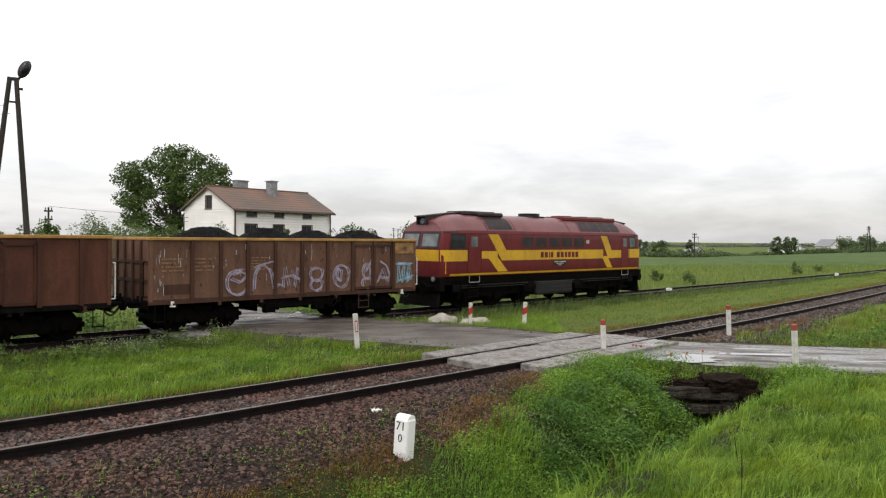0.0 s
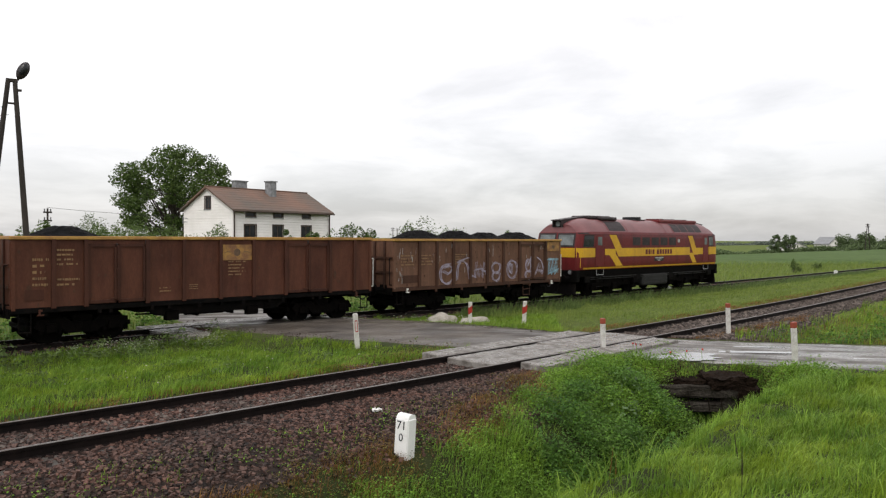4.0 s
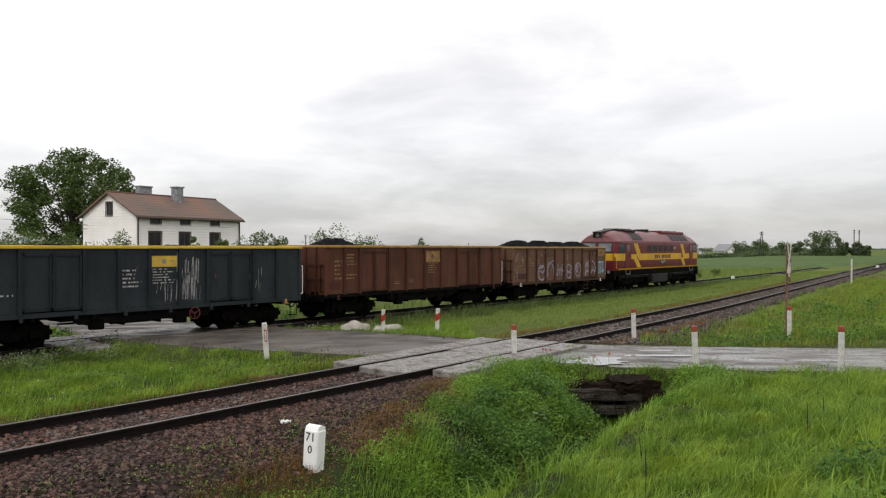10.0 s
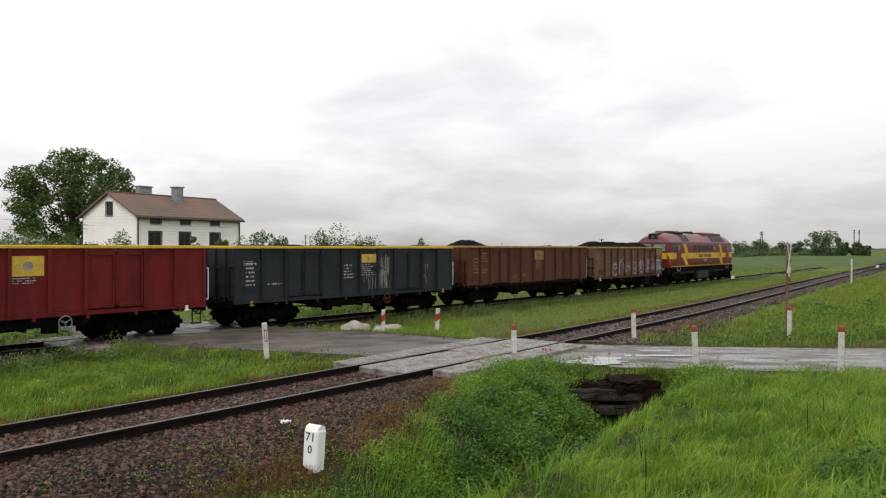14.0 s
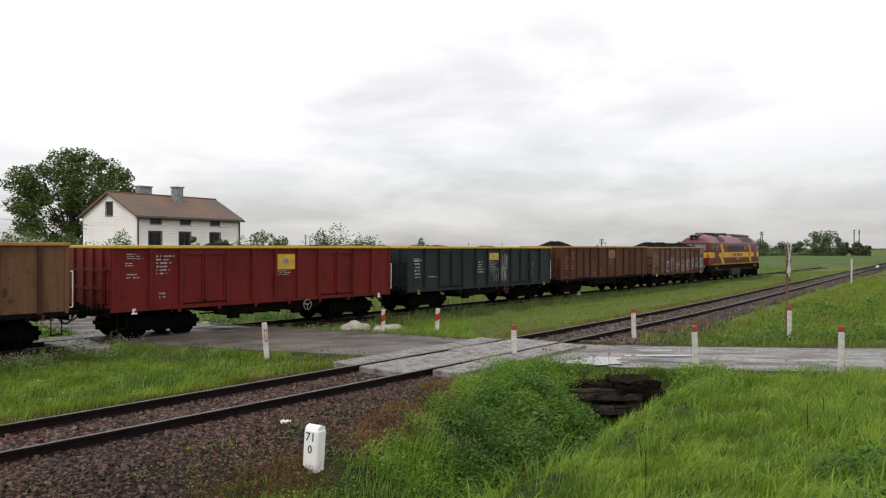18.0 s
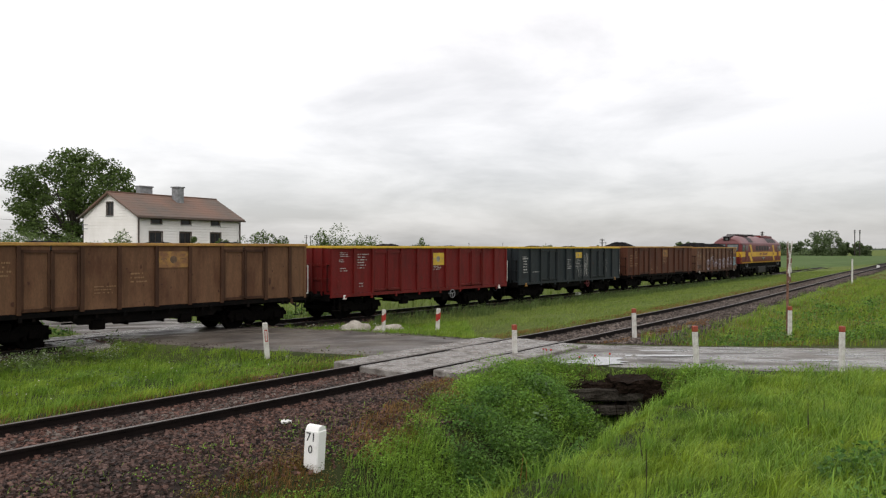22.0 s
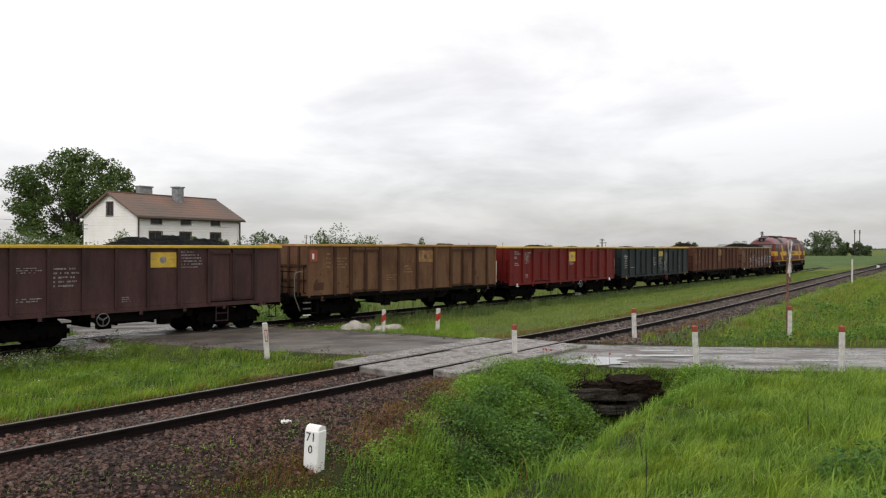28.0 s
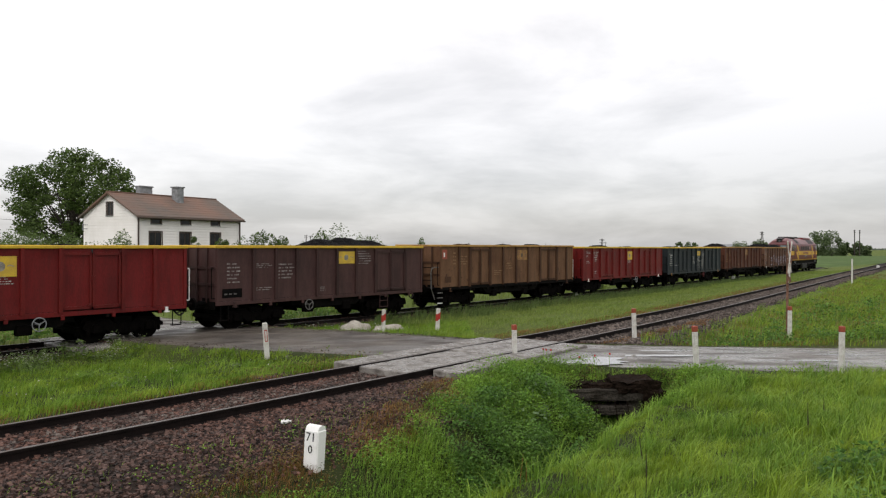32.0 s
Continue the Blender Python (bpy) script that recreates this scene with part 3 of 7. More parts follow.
COUPLING, HOSE = coupling_mesh(), hose_mesh()


def wagon(L, zt, posts, doors, panel_mat, post_mat, rail_mat, label, heaps, wheel_x=None, wheel_mat=None, seed=1, group="coal train"):
    """An open coal wagon: steel bays between posts, doors, underframe, bogies and its load."""
    top = tagged(empty("open_wagon"), label, "freight wagon", group)
    w, z0 = 1.44, 1.13
    edges = [-L / 2] + list(posts) + [L / 2]
    rnd = random.Random(seed)
    isdoor = [any(a - 0.05 <= e0 and e1 <= b + 0.05 for a, b in doors) for e0, e1 in zip(edges[:-1], edges[1:])]
    for side in (-1, 1):
        turn = Matrix.Identity(4) if side < 0 else Matrix.Diagonal((1, -1, 1, 1))
        for k, (a, b) in enumerate(zip(edges[:-1], edges[1:])):
            if isdoor[k]:
                mid = (a + b) / 2
                for u, v in ((a + 0.07, mid - 0.03), (mid + 0.03, b - 0.07)):
                    bm = sheet(u, v, z0 + 0.03, zt - 0.09, -w - 0.01, 0.008, seed + k)
                    if side > 0:
                        bm.transform(turn)
                    leaf = part("door", bm, panel_mat, top, "hinged steel side door")
                    fr = B()
                    for x0, x1, y0, y1 in ((u, u + 0.07, z0 + 0.05, zt - 0.22), (v - 0.07, v, z0 + 0.05, zt - 0.22), (u, v, z0 + 0.05, z0 + 0.14), (u, v, zt - 0.31, zt - 0.22)):
                        box(fr, x0, x1, -w - 0.055, -w, y0, y1)
                    if side > 0:
                        fr.transform(turn)
                    part("door_frame", fr, post_mat, leaf)
                lk = B()
                rod(lk, (mid, -w - 0.07, z0 + 0.1), (mid, -w - 0.07, zt - 0.25), 0.022, 6)
                box(lk, mid - 0.06, mid + 0.06, -w - 0.1, -w, (z0 + zt) / 2 - 0.06, (z0 + zt) / 2 + 0.06)
                box(lk, mid - 0.22, mid - 0.05, -w - 0.09, -w - 0.05, z0 + 0.15, z0 + 0.19)
                if side > 0:
                    lk.transform(turn)
                part("door_latch", lk, post_mat, top)
            else:
                bm = sheet(a + 0.04, b - 0.04, z0, zt - 0.09, -w, 0.02, seed * 31 + k)
                if side > 0:
                    bm.transform(turn)
                part("side_panel", bm, panel_mat, top)
        for x in posts:
            bm = B()
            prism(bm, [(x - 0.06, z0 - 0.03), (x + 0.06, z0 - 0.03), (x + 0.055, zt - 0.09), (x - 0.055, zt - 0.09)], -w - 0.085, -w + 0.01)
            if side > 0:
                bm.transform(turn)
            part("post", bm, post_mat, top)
        for x in (-L / 2 + 0.05, L / 2 - 0.05):
            bm = B()
            box(bm, x - 0.05, x + 0.05, -w - 0.03, -w + 0.05, z0 - 0.05, zt - 0.09)
            if side > 0:
                bm.transform(turn)
            part("corner_post", bm, panel_mat, top)
        bm = B()
        box(bm, -L / 2 - 0.04, L / 2 + 0.04, -w - 0.075, -w + 0.06, zt - 0.1, zt, 0.015)
        if side > 0:
            bm.transform(turn)
        part("top_rail", bm, rail_mat, top, "painted yellow top rail")
        bm = B()
        box(bm, -L / 2 - 0.02, L / 2 + 0.02, -w - 0.02, -w + 0.1, 0.98, z0, 0.01)
        for x in np.arange(-L / 2 + 0.8, L / 2, 1.6):
            box(bm, x - 0.05, x + 0.05, -w - 0.06, -w, 0.88, 1.02)
        if side > 0:
            bm.transform(turn)
        part("side_sill", bm, panel_mat if panel_mat in (ANTHRA, SIGNAL_RED, PLUM) else post_mat if panel_mat is RUSTY else FRAME_BLACK, top)
        for x in (-L / 2 + 0.75, L / 2 - 0.75):
            hk = B()
            box(hk, x - 0.05, x + 0.05, -w - 0.05, -w - 0.02, 0.93, 1.08)
            box(hk, x - 0.09, x + 0.09, -w - 0.07, -w - 0.02, 0.90, 0.94)
            if side > 0:
                hk.transform(turn)
            part("towing_hook", hk, WHITE_PAINT if panel_mat in (RUSTY, SIGNAL_RED) else OCHRE if panel_mat is ANTHRA else post_mat, top)
    for sx in (-1, 1):
        x = sx * L / 2
        bm = B()
        box(bm, x - 0.03, x + 0.03, -w, w, z0, zt - 0.09)
        part("end_wall", bm, panel_mat, top)
        # end posts and ribs: darker paint also stands for shade between wagons
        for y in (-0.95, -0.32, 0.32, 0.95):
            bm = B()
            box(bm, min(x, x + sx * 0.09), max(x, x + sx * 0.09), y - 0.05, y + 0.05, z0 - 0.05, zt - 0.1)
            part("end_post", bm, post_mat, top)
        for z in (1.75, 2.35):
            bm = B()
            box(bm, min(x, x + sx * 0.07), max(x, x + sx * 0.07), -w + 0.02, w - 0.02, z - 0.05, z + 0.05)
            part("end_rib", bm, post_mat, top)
        bm = B()
        box(bm, x - 0.06, x + 0.06, -w - 0.06, w + 0.06, zt - 0.1, zt, 0.015)
        part("end_rail", bm, rail_mat, top, "painted yellow top rail")
        bm = B()
        box(bm, min(x, x + sx * 0.06), max(x, x + sx * 0.06), -1.4, 1.4, 0.85, z0, 0.01)
        part("buffer_beam", bm, FRAME_BLACK, top)
        for y in (-0.875, 0.875):
            part("buffer", BUFFER, None, top, at=pose(x + sx * 0.06, y, 1.05, 0, 0, 0 if sx > 0 else 180))
        part("coupling", COUPLING, None, top, at=pose(x + sx * 0.05, 0, 0, 0, 0, 0 if sx > 0 else 180))
        part("brake_hose", HOSE, None, top, at=pose(x + sx * 0.05, 0, 0, 0, 0, 0 if sx > 0 else 180))
        hr = B()
        y, xx = -w + 0.06, x + sx * 0.16
        rod(hr, (xx, y, 1.25), (xx, y, 2.35), 0.02, 8)
        rod(hr, (x, y, 1.25), (xx, y, 1.25), 0.02, 8)
        rod(hr, (x, y, 2.35), (xx, y, 2.35), 0.02, 8)
        bright = sx > 0 and panel_mat is not PLUM
        part("grab_rail", hr, WHITE_PAINT if bright else FRAME_BLACK, top, "white painted grab rail" if bright else "")
        bg = part("bogie", BOGIE, None, top, at=pose(sx * (L / 2 - 2.05), 0, 0))
        for d in (-0.9, 0.9):
            ws = part("wheelset", WSET, None, bg, at=pose(d, 0, WHEEL_R))
            WHEELS.append((ws, d, WHEEL_R))
        st = B()
        box(st, sx * (L / 2 - 0.35) - 0.17, sx * (L / 2 - 0.35) + 0.17, -w - 0.02, -w + 0.14, 0.42, 0.45)
        for d in (-0.16, 0.16):
            rod(st, (sx * (L / 2 - 0.35) + d, -w, 0.42), (sx * (L / 2 - 0.35) + d, -w, 1.0), 0.018, 6)
        part("step", st, FRAME_BLACK, top)
    bm = B()
    box(bm, -L / 2, L / 2, -w, w, 1.08, 1.14)
    box(bm, -L / 2, L / 2, -0.2, 0.2, 0.80, 1.08)
    for x in np.linspace(-L / 2 + 0.9, L / 2 - 0.9, 7):
        box(bm, x - 0.05, x + 0.05, -w, w, 0.88, 1.08)
    m_ = L / 2 - 3.7
    box(bm, -m_, m_, -1.15, 1.15, 0.78, 1.08)
    for y in (-1.22, 1.22):
        prism(bm, [(-m_, 1.0), (-m_ + 0.5, 0.66), (m_ - 0.5, 0.66), (m_, 1.0)], y - 0.05, y + 0.05)
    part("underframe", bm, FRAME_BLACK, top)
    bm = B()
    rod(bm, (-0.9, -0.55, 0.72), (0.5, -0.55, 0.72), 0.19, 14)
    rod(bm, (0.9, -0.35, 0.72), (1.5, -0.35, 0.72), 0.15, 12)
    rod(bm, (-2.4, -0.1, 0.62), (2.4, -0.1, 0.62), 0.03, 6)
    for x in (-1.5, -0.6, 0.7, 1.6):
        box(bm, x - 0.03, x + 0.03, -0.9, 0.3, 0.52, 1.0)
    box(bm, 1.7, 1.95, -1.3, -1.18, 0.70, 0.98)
    part("brake_gear", bm, GREASE_SHADE, top)
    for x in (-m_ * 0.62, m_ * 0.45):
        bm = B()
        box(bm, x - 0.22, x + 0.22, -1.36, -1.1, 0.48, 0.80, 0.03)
        part("brake_box", bm, GREASE_SHADE, top)
    if wheel_x is not None:
        bm = B()
        ring(bm, (wheel_x, -w - 0.08, 0.80), "y", 0.20, 0.016)
        for k in range(3):
            a = 2 * math.pi * k / 3 + 0.5
            rod(bm, (wheel_x, -w - 0.08, 0.80), (wheel_x + 0.20 * math.cos(a), -w - 0.08, 0.80 + 0.20 * math.sin(a)), 0.014, 6)
        rod(bm, (wheel_x, -w - 0.10, 0.80), (wheel_x, -w + 0.3, 0.80), 0.03, 8)
        part("handwheel", bm, wheel_mat or FRAME_BLACK, top, "hand brake wheel")
    # coal
    nx, ny = 90, 20
    xs, ys = np.linspace(-L / 2 + 0.05, L / 2 - 0.05, nx), np.linspace(-w + 0.03, w - 0.03, ny)
    gx, gy = np.meshgrid(xs, ys)
    gz = np.full(gx.shape, zt - 0.42)
    for c, half, h in heaps:
        gz = np.maximum(gz, zt - 0.42 + (h + 0.42) * np.clip(1.08 - np.sqrt(((gx - c) / half) ** 2 * 0.9 + (gy / 1.5) ** 2 * 0.55), 0, 0.9) / 0.9)
    rs = np.random.RandomState(seed)
    gz += rs.uniform(-0.025, 0.03, gz.shape)
    i = np.arange(nx * ny).reshape(ny, nx)
    f = np.stack([i[:-1, :-1], i[:-1, 1:], i[1:, 1:], i[1:, :-1]], -1).reshape(-1, 4)
    part("coal_load", soup("coal_load", np.stack([gx, gy, gz], -1).reshape(-1, 3), f, COAL), None, top, "heaped black coal")
    return top


def logo(top, x0, x1, z0, z1, material, y=-1.446, faded=False):
    bm = B()
    plate(bm, x0, x1, z0, z1, y)
    pl = part("logo_panel", bm, material, top, "yellow panel with a round emblem")
    bm = B()
    c, r = (x0 + x1) / 2, (z1 - z0) * 0.24
    rod(bm, (c, y - 0.008, (z0 + z1) / 2), (c, y - 0.004, (z0 + z1) / 2), r, 18)
    part("emblem", bm, EMBLEM_FADED if faded else EMBLEM, pl)
    bm = B()
    for s in (-1, 1):
        stroke(bm, [(c + s * (x1 - x0) * (0.22 + 0.2 * u), (z0 + z1) / 2 + 0.10 * (z1 - z0) * math.sin(3 * u) * (1 - u)) for u in np.linspace(0, 1, 7)], 0.035, y - 0.006)
    part("emblem_line", bm, EMBLEM_FADED if faded else EMBLEM, pl)


FADED_RED = mat("faded_plate_red", (0.16, 0.030, 0.032), 0.6, 0.2, 8, 50, 0.1)
EMBLEM = mat("emblem_grey", (0.30, 0.28, 0.24), 0.6)
EMBLEM_FADED = mat("emblem_faded", (0.16, 0.10, 0.06), 0.6)
LOGO_YELLOW = mat("logo_yellow", (0.62, 0.42, 0.04), 0.55, 0.12, 4, 40, 0.1, col2=(0.5, 0.33, 0.05))
LOGO_WORN = mat("logo_worn", (0.36, 0.20, 0.055), 0.65, 0.2, 4, 40, 0.15, col2=(0.2, 0.10, 0.05), patch=0.5)
INK_WHITE = mat("stencil_white", (0.48, 0.48, 0.46), 0.6, 0.25, 8, 60, 0.0, col2=(0.24, 0.235, 0.225))
LABEL_GREY = mat("label_grey", (0.11, 0.10, 0.095), 0.6)
INK_DIM = mat("stencil_worn", (0.30, 0.27, 0.26), 0.6, 0.25, 8, 60, 0.0, col2=(0.15, 0.12, 0.115))
INK_OCHRE = mat("stencil_ochre", (0.26, 0.155, 0.07), 0.65, 0.2, 8, 60, 0.0, col2=(0.22, 0.13, 0.07))
SPRAY = mat("spray_lilac", (0.36, 0.33, 0.42), 0.5, 0.2, 5, 60, 0.0, col2=(0.20, 0.155, 0.175), patch=0.50)
SPRAY_BLUE = mat("spray_blue", (0.28, 0.46, 0.56), 0.5, 0.2, 5, 60, 0.0)

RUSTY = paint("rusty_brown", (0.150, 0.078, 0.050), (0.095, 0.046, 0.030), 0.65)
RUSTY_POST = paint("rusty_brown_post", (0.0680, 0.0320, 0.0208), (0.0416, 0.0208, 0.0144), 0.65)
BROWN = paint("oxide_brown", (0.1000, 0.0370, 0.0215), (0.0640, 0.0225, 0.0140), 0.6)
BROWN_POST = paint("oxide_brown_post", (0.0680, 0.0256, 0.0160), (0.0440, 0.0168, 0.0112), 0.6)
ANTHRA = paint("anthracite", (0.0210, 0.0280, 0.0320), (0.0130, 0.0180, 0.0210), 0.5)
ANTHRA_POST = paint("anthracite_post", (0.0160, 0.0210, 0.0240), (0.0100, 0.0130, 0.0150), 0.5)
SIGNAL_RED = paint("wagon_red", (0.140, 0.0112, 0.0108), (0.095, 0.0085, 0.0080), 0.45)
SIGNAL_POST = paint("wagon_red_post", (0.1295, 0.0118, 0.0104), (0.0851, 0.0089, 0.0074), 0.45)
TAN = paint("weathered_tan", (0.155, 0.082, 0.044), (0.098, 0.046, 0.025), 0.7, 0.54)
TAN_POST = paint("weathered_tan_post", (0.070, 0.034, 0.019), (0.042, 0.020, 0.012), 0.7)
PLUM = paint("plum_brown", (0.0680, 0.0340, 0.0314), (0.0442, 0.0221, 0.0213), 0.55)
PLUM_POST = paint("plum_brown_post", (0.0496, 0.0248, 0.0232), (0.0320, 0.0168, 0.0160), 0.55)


def centred(fr, L):
    """Places given from the wagon's front, turned into places from its middle."""
    return [x + L / 2 for x in fr]


def ellipse(cx, cz, rx, rz, a0=0, a1=360, n=18):
    return [(cx + rx * math.cos(radians(a0 + (a1 - a0) * i / n)), cz + rz * math.sin(radians(a0 + (a1 - a0) * i / n))) for i in range(n + 1)]


def graffiti_wagon():
    L, zt = 11.3, 3.14
    o = L / 2
    p = centred([-9.88, -8.86, -7.85, -6.75, -5.62, -4.48, -3.3, -1.24], L)
    top = wagon(L, zt, p, [(p[6], p[7])], RUSTY, RUSTY_POST, OCHRE, "short rusty brown coal wagon with sprayed scrawls, heaped full",
                [(-3.0, 1.9, 0.36), (-0.6, 1.7, 0.36), (1.4, 1.7, 0.30), (3.7, 1.9, 0.33)], wheel_x=o - 4.3, seed=3)
    y = -1.452
    w = 0.085

    def sign(*lines, material=SPRAY, label="sprayed lilac scrawl"):
        bm = B()
        for n, pts in enumerate(lines):
            stroke(bm, pts, w, y - 0.0015 * n)
            # a second, shifted line as the can passed again
            stroke(bm, [(a + 0.075 + 0.02 * math.sin(i), b + 0.05 * math.cos(0.7 * i)) for i, (a, b) in enumerate(pts)], w * 0.75, y - 0.0015 * n - 0.0007)
        part("graffiti", bm, material, top, label)
    sign(ellipse(o - 8.25, 1.62, 0.42, 0.42, 60, 330), [(o - 8.5, 1.72), (o - 8.15, 1.58), (o - 7.9, 1.85), (o - 8.1, 1.98), (o - 8.45, 1.9)])
    sign([(o - 7.62, 1.30)] + ellipse(o - 7.25, 1.66, 0.36, 0.50, 180, 20) + [(o - 6.82, 1.35), (o - 6.6, 1.5), (o - 6.4, 1.42)], [(o - 7.6, 2.1), (o - 7.2, 2.22), (o - 6.9, 2.3)])
    sign([(o - 6.45, 1.38), (o - 6.38, 2.1), (o - 6.2, 1.4), (o - 6.05, 2.0), (o - 5.95, 1.4), (o - 5.82, 2.1), (o - 5.7, 1.5), (o - 5.6, 2.05)], [(o - 6.5, 1.7), (o - 6.1, 1.78), (o - 5.7, 1.62)])
    sign(ellipse(o - 5.0, 1.82, 0.28, 0.24), ellipse(o - 5.0, 1.42, 0.26, 0.2))
    sign(ellipse(o - 3.85, 1.72, 0.36, 0.42), ellipse(o - 3.95, 1.78, 0.1, 0.22))
    sign(ellipse(o - 2.6, 1.88, 0.2, 0.3), ellipse(o - 2.6, 1.42, 0.24, 0.2), [(o - 2.35, 2.3), (o - 2.7, 1.8)])
    sign([(o - 2.05, 1.4), (o - 1.8, 1.95), (o - 1.55, 1.4), (o - 1.4, 1.65), (o - 1.6, 2.1), (o - 1.9, 2.25)], [(o - 2.0, 1.6), (o - 1.5, 1.55)])
    sign(*[[(o - 1.0 + 0.27 * k, 1.35), (o - 0.94 + 0.27 * k, 2.15), (o - 0.78 + 0.25 * k, 1.45)] for k in range(3)], [(o - 1.08, 2.12), (o - 0.25, 2.1)], [(o - 1.02, 1.4), (o - 0.2, 1.6)], material=SPRAY_BLUE, label="sprayed blue scrawl")
    bm = B()
    rnd = random.Random(5)
    for x, n in ((-11.15, 14), (-10.3, 5), (-9.0, 5), (-8.2, 3), (-7.0, 7), (-5.4, 6), (-4.0, 2), (-2.6, 6), (-1.6, 4)):
        for _ in range(n):
            xx, z = o + x + rnd.uniform(-0.15, 0.35), rnd.uniform(1.5, 2.95)
            stroke(bm, [(xx, z), (xx + rnd.uniform(-0.02, 0.02), z - rnd.uniform(0.06, 0.28))], rnd.uniform(0.012, 0.04), y)
    tagged(part("paint_run", bm, INK_WHITE, top, "chipped white streaks"), kind="stuff")
    bm = B()
    plate(bm, o - 1.12, o - 0.08, 2.55, 3.0, -1.446)
    part("logo_panel", bm, LOGO_WORN, top, "worn ochre panel with a round emblem")
    bm = B()
    rod(bm, (o - 0.6, -1.455, 2.76), (o - 0.6, -1.45, 2.76), 0.11, 16)
    part("emblem", bm, EMBLEM_FADED, top)
    bm = B()
    for x, n in ((-10.9, 2), (-7.7, 3), (-9.8, 2)):
        lettering(bm, o + x, o + x + 0.8, 2.0, 2.5, n + 2, -1.446, int(-x * 10))
    tagged(part("inscription", bm, INK_OCHRE, top, "worn stencilled inscription"), kind="stuff")
    bm = B()
    plate(bm, o - 10.85, o - 9.95, 1.3, 1.62, -1.446)
    part("label_holder", bm, RUSTY_POST, top)
    bm = B()
    for z in (0.45, 0.72, 0.95):
        rod(bm, (o - 2.95, -1.42, z), (o - 2.45, -1.42, z), 0.018, 6)
    for x in (-2.95, -2.45):
        rod(bm, (o + x, -1.42, 0.42), (o + x, -1.42, 1.1), 0.018, 6)
    part("ladder", bm, RUSTY_POST, top)
    TRAIN.append((top, -FRONTS[0] - L / 2))


def long_wagon(k, L, zt, pm, pp, rail, ink, label, logo_x, logo_mat, heaps, seed, wheel_x=None, wheel_mat=None, bars=(), logo_z=(2.5, 2.98), faded=False):
    o = L / 2
    fr = [-11.75, -10.85, -9.0, -7.8, -6.5, -5.25, -3.95, -2.0, -0.85] if k in (1, 4) else [-11.68, -10.55, -8.66, -7.54, -6.48, -5.36, -4.27, -2.3, -1.2]
    p = centred(fr, L)
    top = wagon(L, zt, p, [(p[1], p[2]), (p[6], p[7])], pm, pp, rail, label, heaps, wheel_x=wheel_x, wheel_mat=wheel_mat, seed=seed)
    logo(top, o + logo_x[0], o + logo_x[1], *logo_z, logo_mat, faded=faded)
    bm = B()
    for n, (x0, x1, z0, z1, rows) in enumerate(bars):
        lettering(bm, o + x0, o + x1, z0, z1, rows, -1.446, seed * 7 + n)
    tagged(part("inscription", bm, ink, top, "stencilled inscription"), kind="stuff")
    bm = B()
    plate(bm, -o + 0.35, -o + 0.85, 1.35, 1.65, -1.446)
    part("label_holder", bm, pp, top)
    TRAIN.append((top, -FRONTS[k] - L / 2))
    return top


def short_wagon():
    L, zt = 11.35, 3.16
    o = L / 2
    p = centred([-9.75, -8.7, -7.66, -6.6, -5.5, -4.38, -3.2, -1.2], L)
    top = wagon(L, zt, p, [(p[6], p[7])], PLUM, PLUM_POST, YELLOW, "short plum brown coal wagon with a yellow rail",
                [(0.5, 1.7, 0.26), (1.9, 1.8, 0.34), (3.3, 1.5, 0.24), (-3.8, 1.4, -0.05)], wheel_x=o - 7.05, wheel_mat=ZINC_DULL, seed=11)
    logo(top, o - 5.45, o - 4.45, 2.41, 2.92, LOGO_YELLOW)
    bm = B()
    for n, (x0, x1, z0, z1, r) in enumerate(((-4.3, -3.45, 2.35, 2.98, 6), (-10.9, -10.3, 1.75, 2.55, 6), (-9.6, -8.75, 2.3, 2.5, 3), (-8.55, -7.75, 1.85, 2.5, 5), (-9.6, -8.7, 1.45, 1.6, 2), (-6.4, -6.1, 1.3, 1.5, 3))):
        lettering(bm, o + x0, o + x1, z0, z1, r, -1.446, 50 + n)
    tagged(part("inscription", bm, INK_DIM, top, "stencilled inscription"), kind="stuff")
    bm = B()
    plate(bm, o - 11.1, o - 10.25, 1.25, 1.58, -1.446)
    holder = part("label_holder", bm, FRAME_BLACK, top, "dark recessed label holder")
    bm = B()
    for x in (-11.02, -10.82, -10.62):
        plate(bm, o + x, o + x + 0.13, 1.36, 1.41, -1.452)
    part("label", bm, LABEL_GREY, holder)
    bm = B()
    for z in (0.45, 0.72, 0.95):
        rod(bm, (o - 2.85, -1.42, z), (o - 2.35, -1.42, z), 0.018, 6)
    for x in (-2.85, -2.35):
        rod(bm, (o + x, -1.42, 0.42), (o + x, -1.42, 1.1), 0.018, 6)
    part("ladder", bm, PLUM_POST, top)
    TRAIN.append((top, -FRONTS[5] - L / 2))


graffiti_wagon()
long_wagon(1, 12.85, 3.18, BROWN, BROWN_POST, OCHRE, INK_OCHRE, "oxide brown coal wagon with a faded yellow rail",
           (-6.45, -5.3), LOGO_WORN, [(-4.6, 1.7, 0.30), (-1.0, 1.5, -0.02), (3.5, 1.6, 0.0)], 5, bars=((-12.3, -11.8, 1.7, 2.6, 5), (-11.65, -11.0, 2.3, 2.85, 4), (-11.7, -11.0, 1.7, 2.0, 2), (-6.2, -5.5, 1.85, 2.4, 5), (-8.6, -8.2, 1.4, 1.6, 2), (-7.6, -7.2, 1.45, 1.65, 3)), faded=True, logo_z=(2.39, 2.92))
